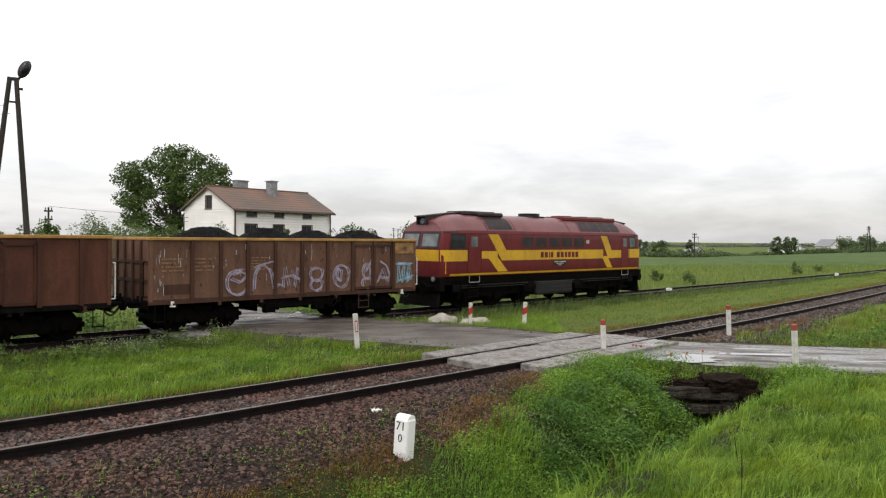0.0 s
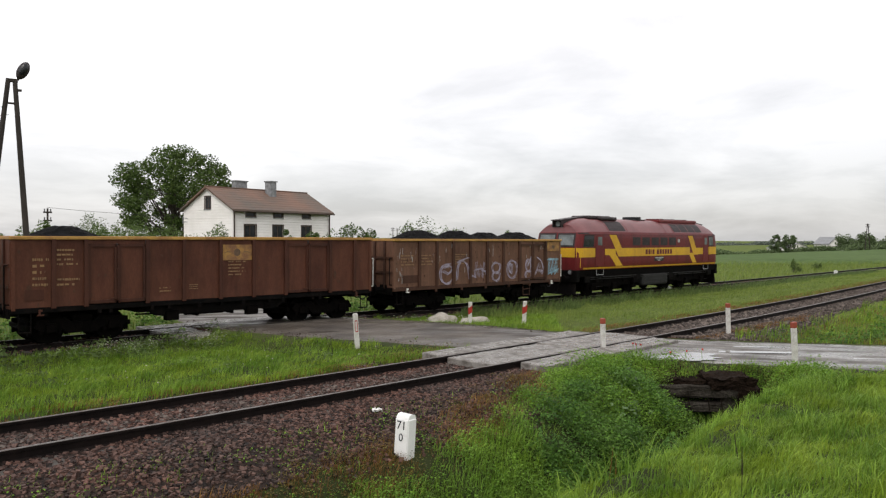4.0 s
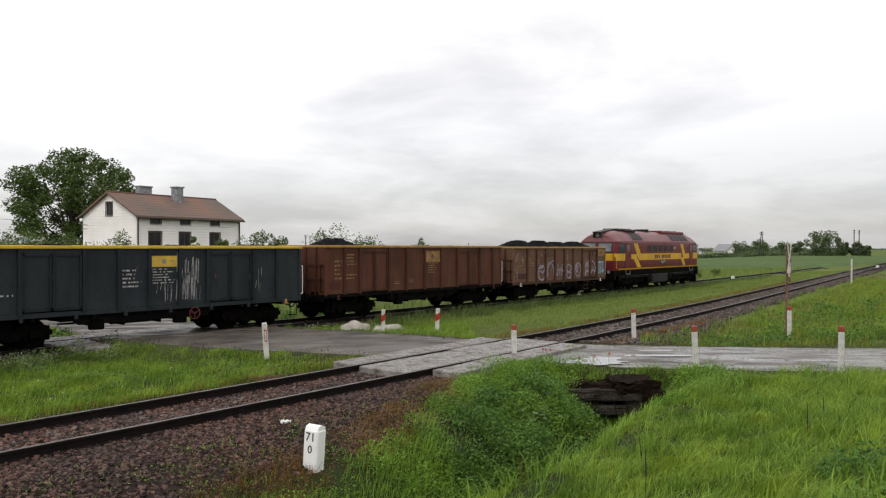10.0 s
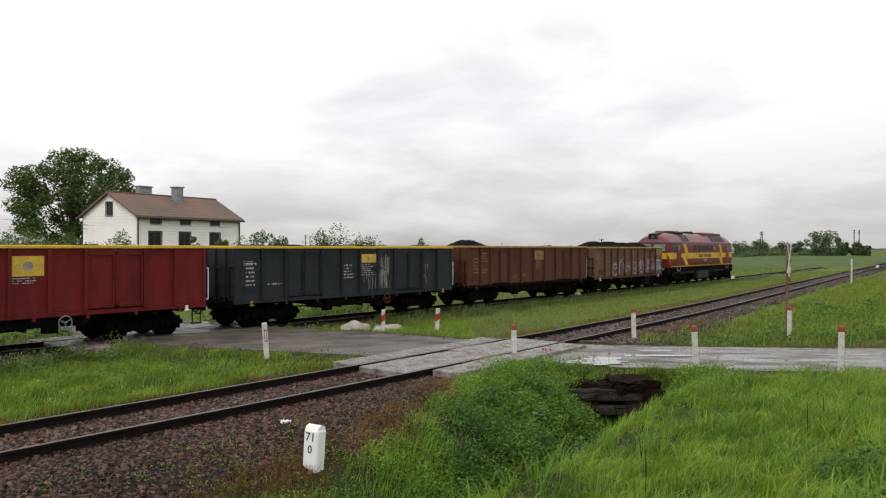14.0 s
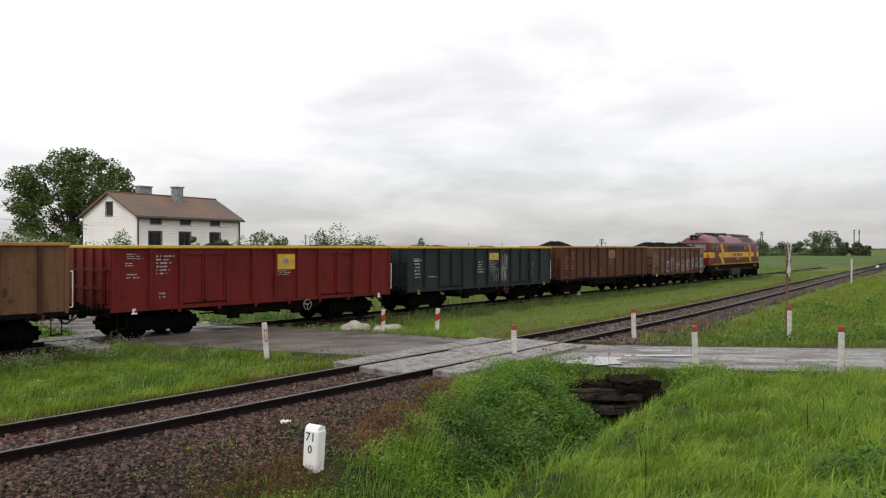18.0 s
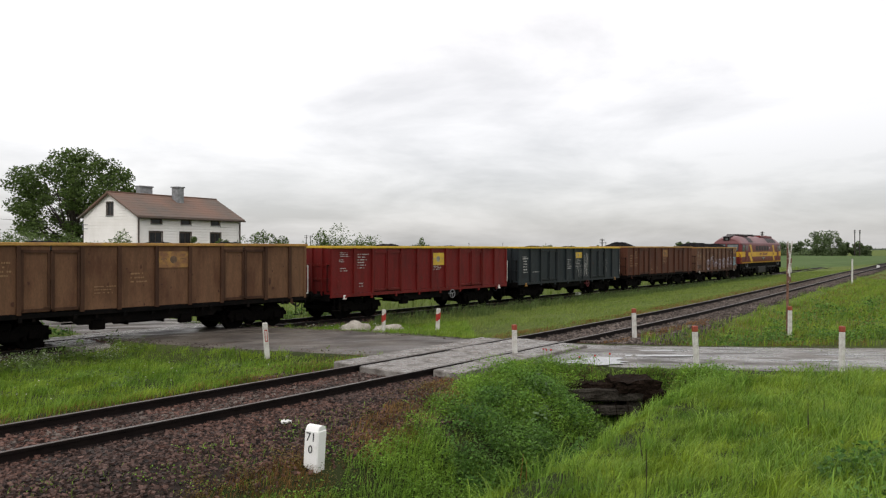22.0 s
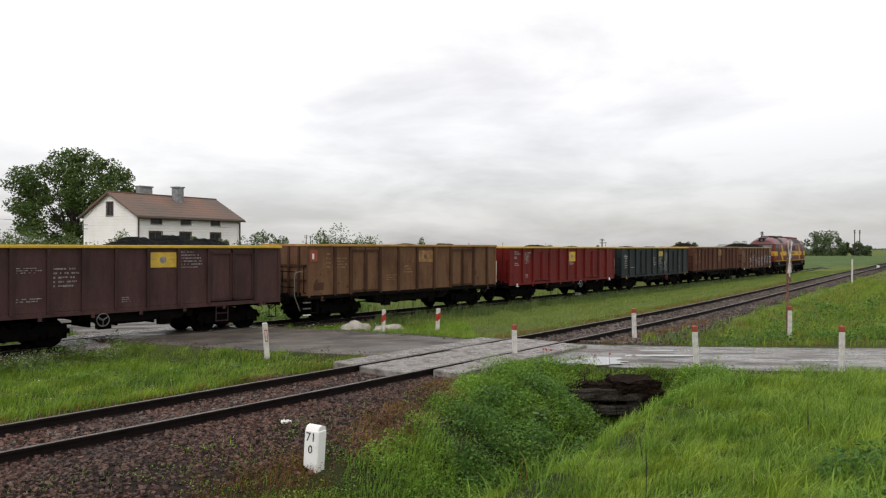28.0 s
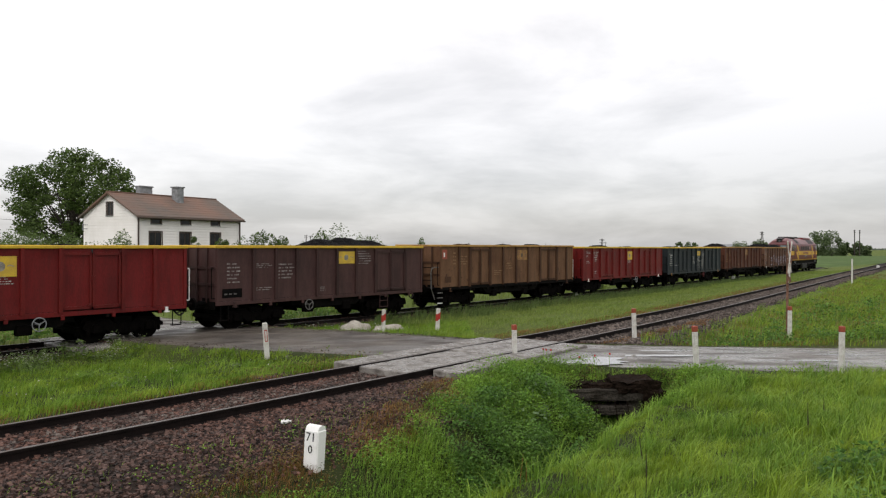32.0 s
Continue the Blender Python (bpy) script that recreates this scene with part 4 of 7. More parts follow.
dark = long_wagon(2, 12.9, 3.14, ANTHRA, ANTHRA_POST, YELLOW, INK_WHITE, "dark anthracite coal wagon with a bright yellow rail",
                  (-6.42, -5.45), LOGO_YELLOW, [(-2.5, 1.6, 0.04), (1.8, 1.6, 0.02)], 6, wheel_x=6.45 - 4.8, wheel_mat=FADED_RED,
                  bars=((-12.4, -11.85, 1.6, 2.55, 6), (-11.4, -10.7, 1.62, 1.75, 1), (-7.4, -6.75, 1.75, 2.4, 5), (-6.35, -5.5, 1.85, 2.4, 6), (-12.5, -11.9, 2.4, 2.6, 3)), logo_z=(2.43, 2.80))
bm = B()
rnd = random.Random(8)
for x, n, z0, z1 in ((-5.95, 7, 1.25, 2.9), (-4.85, 46, 1.25, 2.8), (-5.25, 16, 1.3, 2.4), (-2.1, 8, 1.4, 2.7), (-5.55, 3, 1.25, 1.9)):
    for _ in range(n):
        xx, z = 6.45 + x + rnd.gauss(0, 0.2), rnd.uniform(z0 + 0.3, z1)
        stroke(bm, [(xx, z), (xx - rnd.uniform(0.0, 0.05), max(z0, z - rnd.uniform(0.2, 0.9)))], rnd.uniform(0.008, 0.028), -1.453)
tagged(part("paint_run", bm, INK_WHITE, dark, "runs of spilt white paint"), kind="stuff")
RED_BARS = ((-12.5, -11.9, 2.68, 2.9, 3), (-12.55, -12.2, 2.45, 2.6, 2), (-12.5, -12.0, 2.05, 2.25, 2), (-11.45, -10.75, 2.15, 2.85, 6), (-11.35, -11.05, 1.35, 1.6, 2), (-6.4, -5.55, 2.0, 2.28, 4), (-12.5, -12.2, 1.35, 1.5, 2))
long_wagon(3, 13.0, 3.15, SIGNAL_RED, SIGNAL_POST, YELLOW, INK_WHITE, "open wagon in bright signal red with a yellow rail",
           (-6.4, -5.5), LOGO_YELLOW, [(-1.5, 1.4, 0.10), (3.0, 1.6, 0.02)], 7, wheel_x=6.5 - 4.9, wheel_mat=ZINC, bars=RED_BARS, logo_z=(2.24, 2.83))
tan = long_wagon(4, 13.2, 3.23, TAN, TAN_POST, OCHRE, INK_OCHRE, "tall open wagon in weathered tan with a faded yellow rail",
           (-6.42, -5.3), LOGO_WORN, [(-3.0, 1.4, 0.04), (1.0, 1.6, 0.03), (4.0, 1.4, 0.05)], 9, bars=((-12.2, -11.9, 2.2, 2.9, 4), (-11.7, -11.0, 2.2, 2.7, 4), (-8.6, -7.9, 1.6, 1.9, 3), (-7.4, -6.8, 1.9, 2.3, 3)), logo_z=(2.40, 2.95), faded=True)


ZINC_DULL = mat("dull_grey_paint", (0.17, 0.165, 0.155), 0.6, 0.2, 6, 50, 0.1)
RUST_SPOT = mat("rust_spot", (0.060, 0.029, 0.018), 0.85, 0.3, 9, 60, 0.2, col2=(0.085, 0.038, 0.022))


def rust_spots(top, L, zt, n, seed):
    """Blisters and scrapes where the paint has gone, thickest near the edges of the sheets."""
    rnd = random.Random(seed)
    bm = B()
    for _ in range(n):
        x = rnd.uniform(-L / 2 + 0.1, L / 2 - 0.1)
        z = 1.2 + (zt - 1.4) * (rnd.random() ** (2.2 if rnd.random() < 0.6 else 0.7))
        r, tall = rnd.uniform(0.008, 0.045) * (2.2 if rnd.random() < 0.08 else 1), rnd.uniform(0.7, 2.6)
        k = rnd.randint(5, 8)
        bm.faces.new([bm.verts.new((x + r * rnd.uniform(0.5, 1.2) * math.cos(6.283 * i / k), -1.449, z + r * tall * rnd.uniform(0.5, 1.2) * math.sin(6.283 * i / k))) for i in range(k)])
    tagged(part("rust_patch", bm, RUST_SPOT, top, "scattered dark rust blisters"), kind="stuff")


def brake_platform(top, x):
    """The brakeman's end platform of the tall wagon: deck, bent rails, steps and a red plate."""
    bm = B()
    box(bm, x - 0.62, x - 0.04, -1.3, 1.3, 1.08, 1.13, 0.01)
    part("platform", bm, FRAME_BLACK, top, "narrow steel end platform")
    for y in (-1.32, 1.32):
        bm = B()
        pts = [(x - 0.30, 0.55), (x - 0.42, 0.8), (x - 0.58, 1.12), (x - 0.60, 1.9), (x - 0.52, 2.08), (x - 0.30, 2.12), (x - 0.02, 2.12)]
        for p, q in zip(pts[:-1], pts[1:]):
            rod(bm, (p[0], y, p[1]), (q[0], y, q[1]), 0.022, 8)
        part("platform_rail", bm, ZINC_DULL, top, "bent grey handrail")
    bm = B()
    for z in (1.5, 2.12):
        rod(bm, (x - 0.60, -1.32, z), (x - 0.60, 1.32, z), 0.02, 8)
    for y in (-0.6, 0.0, 0.6):
        rod(bm, (x - 0.60, y, 1.12), (x - 0.60, y, 2.12), 0.018, 8)
    part("end_railing", bm, FRAME_BLACK, top)
    for z in (0.36, 0.62, 0.86):
        bm = B()
        box(bm, x - 0.28, x + 0.12, -1.47, -1.28, z, z + 0.03)
        st = part("step", bm, FRAME_BLACK, top)
        bm = B()
        box(bm, x - 0.28, x + 0.12, -1.483, -1.472, z - 0.008, z + 0.036)
        part("step_edge", bm, WHITE_PAINT if z < 0.4 else ZINC_DULL, st, "painted step edge")
    bm = B()
    plate(bm, x + 0.05, x + 0.50, 2.52, 2.98, -1.449)
    pl = part("corner_plate", bm, ORANGE_PAINT, top, "small red and white plate")
    bm = B()
    plate(bm, x + 0.22, x + 0.32, 2.62, 2.84, -1.455)
    part("plate_mark", bm, WHITE_PAINT, pl)


brake_platform(tan, -6.6)
for (ob, _), n_, L_, z_ in zip(list(TRAIN), (110, 70, 16, 14, 70), (11.3, 12.85, 12.9, 13.0, 13.2), (3.14, 3.18, 3.14, 3.15, 3.23)):
    rust_spots(ob, L_, z_, n_, n_)
short_wagon()
long_wagon(6, 13.0, 3.15, SIGNAL_RED, SIGNAL_POST, YELLOW, INK_WHITE, "second open wagon in bright signal red behind the plum one",
           (-6.4, -5.5), LOGO_YELLOW, [(-1.5, 1.4, 0.04), (3.0, 1.6, 0.02)], 12, wheel_x=6.5 - 4.9, wheel_mat=ZINC, bars=RED_BARS, logo_z=(2.24, 2.83))

# ---- the locomotive ----
MAROON = paint("maroon", (0.1350, 0.0180, 0.0190), (0.0950, 0.0140, 0.0140), 0.4, runs=0.3)
# roof red made paler and pinker to carry the sky's reflection
ROOF_RED = mat("sky_sheen_red", (0.185, 0.060, 0.062), 0.42, 0.14, 1.2, 30, 0.1, col2=(0.13, 0.038, 0.040), spec=0.45, edge=0.2)
LOCO_YELLOW = paint("loco_yellow", (0.6000, 0.3500, 0.0250), (0.4800, 0.2700, 0.0300), 0.45, runs=0.25)
GRILLE = mat("grille_dark", (0.035, 0.025, 0.026), 0.6, 0.3, 3, 40, 0.3)
TANK = mat("tank_grey", (0.020, 0.019, 0.018), 0.65, 0.3, 3, 30, 0.3)
# pale base colour stands for the sky mirrored in the cab glass
PALE_GLASS = mat("sky_pale_glass", (0.16, 0.18, 0.18), 0.08, 0.1, 2, 10, 0.0)
HL = 8.25
SECTION = [(1.40, 1.50), (1.44, 1.62), (1.45, 2.0), (1.45, 2.4), (1.45, 2.8), (1.45, 3.15), (1.44, 3.42), (1.38, 3.56), (1.22, 3.80), (1.02, 4.03), (0.78, 4.20), (0.45, 4.30), (0.0, 4.34)]


def skin_point(u, y, z):
    """A place on the locomotive's skin; u runs along it, the ends are rounded and raked."""
    e = HL - abs(u)
    wide = 1.0 - 0.13 * max(0.0, 1 - e / 0.45) ** 2.2
    if z > 3.42:
        z = 3.42 + (z - 3.42) * (1.0 - 0.40 * max(0.0, 1 - e / 2.0) ** 2)
    rake = 0.26 * min(1, max(0.0, (z - 2.72) / 1.1)) * max(0.0, 1 - e / 2.2)
    return (math.copysign(abs(u) - rake, u), y * wide, z)


def body_shell():
    d = [0, 0.08, 0.2, 0.38, 0.6, 0.9, 1.3, 1.9]
    us = [-HL + v for v in d] + list(np.linspace(-HL + 2.6, HL - 2.6, 12)) + [HL - v for v in d[::-1]]
    sec = [(-y, z) for y, z in SECTION] + [(y, z) for y, z in SECTION[::-1][1:]]
    side, roof = B(), B()
    for bm, keep in ((side, lambda z: z <= 3.50), (roof, lambda z: z > 3.50)):
        rows = [[bm.verts.new(skin_point(u, y, z)) for y, z in sec] for u in us]
        n = len(sec)
        for a, b in zip(rows[:-1], rows[1:]):
            for i in range(n - 1):
                if keep((sec[i][1] + sec[i + 1][1]) / 2):
                    bm.faces.new((a[i], a[i + 1], b[i + 1], b[i])).smooth = True
        for r in (rows[0], rows[-1]):
            h = n // 2
            for i in range(h):
                if keep((sec[i][1] + sec[i + 1][1]) / 2):
                    bm.faces.new((r[i], r[i + 1], r[n - 2 - i], r[n - 1 - i]) if n - 2 - i != i + 1 else (r[i], r[i + 1], r[n - 1 - i]))
        bmesh.ops.delete(bm, geom=[v for v in bm.verts if not v.link_faces], context="VERTS")
    return side, roof


def skin_patch(bm, u0, u1, z0, z1, out=0.006, side=-1, shear=0.0, nu=8, nz=3):
    """A thin sheet that lies on the side skin, from u0 to u1 at z0 (shifted by shear at z1)."""
    g = []
    for j in range(nz + 1):
        z = z0 + (z1 - z0) * j / nz
        row = []
        for i in range(nu + 1):
            u = u0 + (u1 - u0) * i / nu + shear * j / nz
            yy = np.interp(z, [s[1] for s in SECTION], [s[0] for s in SECTION])
            p = skin_point(u, yy, z)
            nrm = 0.0 if z < 3.5 else 0.6
            row.append(bm.verts.new((p[0], side * (p[1] + out), p[2] + out * nrm)))
        g.append(row)
    for j in range(nz):
        for i in range(nu):
            bm.faces.new((g[j][i], g[j][i + 1], g[j + 1][i + 1], g[j + 1][i]))
    return bm


def roof_patch(bm, u0, u1, z0, z1, out=0.012, side=-1):
    return skin_patch(bm, u0, u1, z0, z1, out, side, 0.0, 6, 4)


def locomotive():
    top = tagged(empty("diesel_locomotive"), "maroon and yellow diesel locomotive hauling the coal wagons", "locomotive", "coal train")
    side, roof = body_shell()
    part("body", side, MAROON, top)
    part("roof", roof, ROOF_RED, top, "red rounded roof, sky sheen in its pinkish colour")
    o = -9.70

    def q(s):
        return s + o
    for sd in (-1, 1):
        for u0, u1 in ((1.48, 3.06), (16.48, 17.92)):
            bm = B(); skin_patch(bm, q(u0), q(u1), 2.18, 2.68, 0.006, sd)
            part("yellow_band", bm, LOCO_YELLOW, top, "yellow painted band")
        bm = B(); skin_patch(bm, q(5.75), q(13.9), 2.18, 2.66, 0.006, sd)
        part("yellow_band", bm, LOCO_YELLOW, top, "yellow painted band")
        bm = B()
        skin_patch(bm, q(5.4), q(6.1), 2.18, 3.4, 0.007, sd, -0.95)
        skin_patch(bm, q(5.15), q(5.85), 1.66, 2.3, 0.0075, sd, -0.7)
        skin_patch(bm, q(4.0), q(5.1), 2.28, 2.62, 0.0078, sd)
        part("zigzag_stripe", bm, LOCO_YELLOW, top, "yellow slanting stripe")
        bm = B()
        skin_patch(bm, q(14.4), q(15.0), 2.18, 3.4, 0.007, sd, -0.75)
        skin_patch(bm, q(14.3), q(14.85), 1.66, 2.3, 0.0075, sd, -0.55)
        skin_patch(bm, q(14.7), q(15.72), 2.2, 2.62, 0.0078, sd)
        part("zigzag_stripe", bm, LOCO_YELLOW, top, "yellow slanting stripe")
        bm = B(); skin_patch(bm, -HL + 0.5, HL - 0.4, 1.54, 1.63, 0.012, sd, 0, 24, 1)
        part("sill_stripe", bm, LOCO_YELLOW, top, "thin yellow sill line")
        for u0, u1 in ((3.1, 3.88), (15.75, 16.45)):
            bm = B(); skin_patch(bm, q(u0), q(u1), 1.68, 3.42, 0.016, sd)
            dr = part("door", bm, MAROON, top, "narrow maroon cab door")
            bm = B(); skin_patch(bm, q(u0 + 0.17), q(u1 - 0.17), 2.82, 3.28, 0.022, sd)
            part("door_window", bm, PALE_GLASS, dr)
            for uu in (u0 - 0.06, u1 + 0.06):
                bm = B()
                rod(bm, (q(uu), sd * 1.49, 1.75), (q(uu), sd * 1.49, 2.75), 0.012, 6)
                part("grab_rail", bm, MAROON, top)
            bm = B()
            for z in (0.55, 0.85, 1.15):
                box(bm, q(u0 + 0.1), q(u1 - 0.1), sd * 1.42 - 0.06, sd * 1.42 + 0.06, z, z + 0.03)
            for uu in (u0 + 0.1, u1 - 0.1):
                rod(bm, (q(uu), sd * 1.42, 0.5), (q(uu), sd * 1.42, 1.5), 0.02, 6)
            part("steps", bm, FRAME_BLACK, top)
        for u0, u1 in ((1.95, 2.85), (16.62, 17.2)):
            bm = B(); skin_patch(bm, q(u0), q(u1), 2.78, 3.32, 0.010, sd)
            part("cab_window", bm, GLASS if u0 < 10 else PALE_GLASS, top, "cab side window")
            bm = B()
            for a, b, c, d in ((u0 - .05, u1 + .05, 2.73, 2.78), (u0 - .05, u1 + .05, 3.34, 3.39), (u0 - .05, u0, 2.73, 3.39), (u1, u1 + .05, 2.73, 3.39)):
                skin_patch(bm, q(a), q(b), c, d, 0.018, sd, 0, 3, 1)
            part("window_frame", bm, BLACK, top)
        for i in range(5):
            u0 = 6.9 + 1.07 * i
            bm = B(); skin_patch(bm, q(u0), q(u0 + 0.86), 2.80, 3.28, 0.009, sd)
            part("side_window", bm, GRILLE, top, "dark engine room window")
        bm = B(); skin_patch(bm, q(12.28), q(12.55), 2.98, 3.16, 0.010, sd, 0, 2, 1)
        part("number_board", bm, INK_WHITE, top, "small white plate")
        x = 8.35
        for wd in (0.32, 0.34, 0.12, 0.28, 0.0, 0.32, 0.34, 0.28, 0.32, 0.32, 0.34):
            if wd:
                bm = B()
                skin_patch(bm, q(x), q(x + wd * 0.76), 2.28, 2.56, 0.011, sd, 0, 1, 1)
                part("letter_block", bm, MAROON, top, "maroon block on the yellow band")
            x += wd * 0.86 + 0.05 if wd else 0.22
        bm = B()
        skin_patch(bm, q(9.4), q(10.5), 1.86, 2.12, 0.012, sd, 0, 4, 1)
        part("number_plate", bm, BLACK, top, "black plate with white marks")
        bm = B()
        for a, b, c, d in ((9.47, 9.8, 2.03, 2.09), (9.85, 10.45, 2.03, 2.09), (9.65, 10.25, 1.95, 2.0), (9.8, 10.1, 1.87, 1.92)):
            skin_patch(bm, q(a), q(b), c, d, 0.016, sd, 0, 1, 1)
        part("plate_marks", bm, INK_WHITE, top)
        bm = B()
        roof_patch(bm, q(4.6), q(6.3), 3.62, 4.22, 0.012, sd)
        part("roof_grille", bm, GRILLE, top, "dark roof grille")
        for i in range(4):
            bm = B()
            roof_patch(bm, q(12.0 + 0.95 * i), q(12.88 + 0.95 * i), 3.62, 4.12, 0.012, sd)
            part("roof_grille", bm, GRILLE, top, "dark louvred roof panel")
        for u in (4.45, 6.45, 10.9, 11.85):
            bm = B()
            roof_patch(bm, q(u), q(u) + 0.05, 3.5, 4.3, 0.02, sd)
            part("roof_seam", bm, MAROON, top)
        bm = B()
        skin_patch(bm, -HL + 0.9, HL - 0.9, 3.43, 3.48, 0.035, sd, 0, 20, 1)
        part("gutter", bm, MAROON, top)
    # roof gear
    bm = B()
    box(bm, q(3.7), q(5.9), -0.62, 0.62, 4.26, 4.47, 0.06)
    box(bm, q(4.5), q(6.2), -0.85, 0.85, 4.22, 4.42, 0.06)
    part("roof_fairing", bm, GRILLE, top, "dark roof cover")
    bm = B()
    rod(bm, (q(9.2), 0, 4.28), (q(9.2), 0, 4.50), 0.55, 20)
    box(bm, q(8.5), q(9.9), -0.5, 0.5, 4.28, 4.36, 0.03)
    part("exhaust", bm, BLACK, top, "sooty exhaust hood")
    bm = B()
    box(bm, q(11.0), q(16.0), -0.85, 0.85, 4.16, 4.40, 0.06)
    part("fan_cover", bm, MAROON, top, "long low fan cover")
    bm = B()
    for k in range(3):
        rod(bm, (q(12.0 + 1.5 * k), 0, 4.39), (q(12.0 + 1.5 * k), 0, 4.45), 0.55, 20)
    part("fan", bm, GRILLE, top)
    for sx in (-1, 1):
        # cab front
        for sd in (-1, 1):
            for nm, ya, yb, za, zb, out_, material in (("screen_frame", 0.05, 1.20, 2.74, 3.47, 0.008, GRILLE), ("windscreen", 0.13, 1.10, 2.83, 3.38, 0.018, PALE_GLASS)):
                bm = B()
                g = []
                for z in np.linspace(za, zb, 4):
                    row = []
                    for y in np.linspace(ya, yb, 5):
                        p = skin_point(sx * HL, 1.0, z)
                        row.append(bm.verts.new((p[0] + sx * out_, sd * y, z)))
                    g.append(row)
                for a, b in zip(g[:-1], g[1:]):
                    for i in range(4):
                        bm.faces.new((a[i], a[i + 1], b[i + 1], b[i]))
                part(nm, bm, material, top, "cab windscreen" if nm == "windscreen" else "black rubber frame")
            bm = B()
            skin_patch(bm, sx * (HL - 0.27), sx * (HL - 0.24), 1.63, 2.2, 0.010, sd, 0, 1, 1)
            part("corner_line", bm, LOCO_YELLOW, top)
            bm = B()
            rod(bm, (sx * (HL - 0.02), sd * 0.98, 1.40), (sx * (HL + 0.08), sd * 0.98, 1.40), 0.14, 16)
            hl = part("headlight", bm, GRILLE, top, "round headlight in a dark rim")
            part("lamp_glass", rod(B(), (sx * (HL + 0.08), sd * 0.98, 1.40), (sx * (HL + 0.10), sd * 0.98, 1.40), 0.10, 16), ZINC, hl)
            part("buffer", BUFFER, None, top, at=pose(sx * (HL + 0.02), sd * 0.875, 1.06, 0, 0, 0 if sx > 0 else 180))
        bm = B()
        box(bm, min(sx * (HL + 0.01), sx * (HL - 0.02)), max(sx * (HL + 0.01), sx * (HL - 0.02)), -1.24, 1.24, 2.18, 2.68)
        part("yellow_band", bm, LOCO_YELLOW, top, "yellow painted band")
        bm = B()
        a, b = sx * (HL - 0.08), sx * (HL - 2.3)
        for y0, y1 in ((-0.30, -0.26), (0.26, 0.30)):
            prism(bm, [(a, 3.78), (a, 4.16), (b, 4.40), (b, 4.2)], y0, y1)
        prism(bm, [(a + sx * 0.10, 4.14), (a + sx * 0.10, 4.19), (b, 4.43), (b, 4.38)], -0.32, 0.32)
        prism(bm, [(a - sx * 0.16, 3.78), (a - sx * 0.16, 4.14), (a - sx * 0.2, 4.14), (a - sx * 0.2, 3.78)], -0.27, 0.27)
        lamp_ = part("roof_lamp", bm, GRILLE, top, "dark boxed roof headlamp")
        bm = B()
        rod(bm, (a - sx * 0.16, 0, 3.97), (a - sx * 0.10, 0, 3.97), 0.14, 16)
        part("lamp_glass", bm, PALE_GLASS, lamp_)
        for sd in (-1, 1):
            bm = B()
            skin_patch(bm, sx * (HL - 0.02), sx * (HL - 0.85), 3.44, 3.50, 0.03, sd, 0, 6, 1)
            part("brow", bm, GRILLE, top)
        bm = B()
        box(bm, min(sx * (HL - 0.25), sx * (HL + 0.03)), max(sx * (HL - 0.25), sx * (HL + 0.03)), -1.4, 1.4, 0.86, 1.5, 0.03)
        prism(bm, [(sx * (HL - 0.1), 0.2), (sx * (HL + 0.08), 0.2), (sx * (HL - 0.1), 0.86)], -1.25, 1.25)
        part("buffer_beam", bm, FRAME_BLACK, top)
        part("coupling", COUPLING, None, top, at=pose(sx * HL, 0, 0, 0, 0, 0 if sx > 0 else 180))
        bm = B()
        for y in (-1.02, 1.02):
            prism(bm, [(-2.6, 0.62), (-2.5, 0.95), (2.5, 0.95), (2.6, 0.62), (2.2, 0.5), (1.4, 0.66), (0.7, 0.5), (-0.7, 0.5), (-1.4, 0.66), (-2.2, 0.5)], y - 0.09, y + 0.09)
            for x in (-2.1, 0.0, 2.1):
                box(bm, x - 0.2, x + 0.2, y - 0.2, y + 0.2, 0.36, 0.72, 0.03)
                for d in (-0.4, 0.4):
                    rod(bm, (x + d, y, 0.38), (x + d, y, 0.8), 0.1, 8)
            for x in (-1.05, 1.05):
                rod(bm, (x, y * 1.08, 0.75), (x, y * 1.08, 1.1), 0.12, 8)
        box(bm, -2.4, 2.4, -0.9, 0.9, 0.7, 1.0)
        # added dark filler low between the wheels, in place of shade
        box(bm, -2.6, 2.6, -0.6, 0.6, 0.26, 0.72, 0.04)
        box(bm, -2.3, 2.3, -1.12, -1.0, 0.56, 1.12)
        bg = part("bogie", finish(bm, "bogie", GREASE_SHADE), None, top, "three-axle bogie", at=pose(sx * 4.3, 0, 0))
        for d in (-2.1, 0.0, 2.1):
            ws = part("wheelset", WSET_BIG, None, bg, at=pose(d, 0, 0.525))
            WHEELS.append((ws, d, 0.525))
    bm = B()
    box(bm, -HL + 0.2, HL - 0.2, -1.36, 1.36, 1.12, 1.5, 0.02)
    part("underframe", bm, GREASE_SHADE, top)
    # pipes, sand boxes and foot frames along the sill
    for sd in (-1, 1):
        for z, r in ((1.08, 0.03), (0.98, 0.02)):
            part("pipe", rod(B(), (-6.9, sd * 1.33, z), (6.9, sd * 1.33, z), r, 6), TANK, top)
        for x in (-7.2, -1.95, 1.95, 7.2):
            part("sand_box", box(B(), x - 0.25, x + 0.25, sd * 1.30 - 0.06, sd * 1.30 + 0.06, 0.80, 1.34, 0.03), FRAME_BLACK, top)
        for x in (-6.18, 6.42):
            bm2 = B()
            for d in (-0.34, 0.34):
                rod(bm2, (x + d, sd * 1.46, 1.22), (x + d, sd * 1.46, 1.50), 0.018, 6)
            rod(bm2, (x - 0.34, sd * 1.46, 1.22), (x + 0.34, sd * 1.46, 1.22), 0.022, 6)
            part("foot_frame", bm2, ZINC, top, "pale grey step frame under the door")
    bm = B()
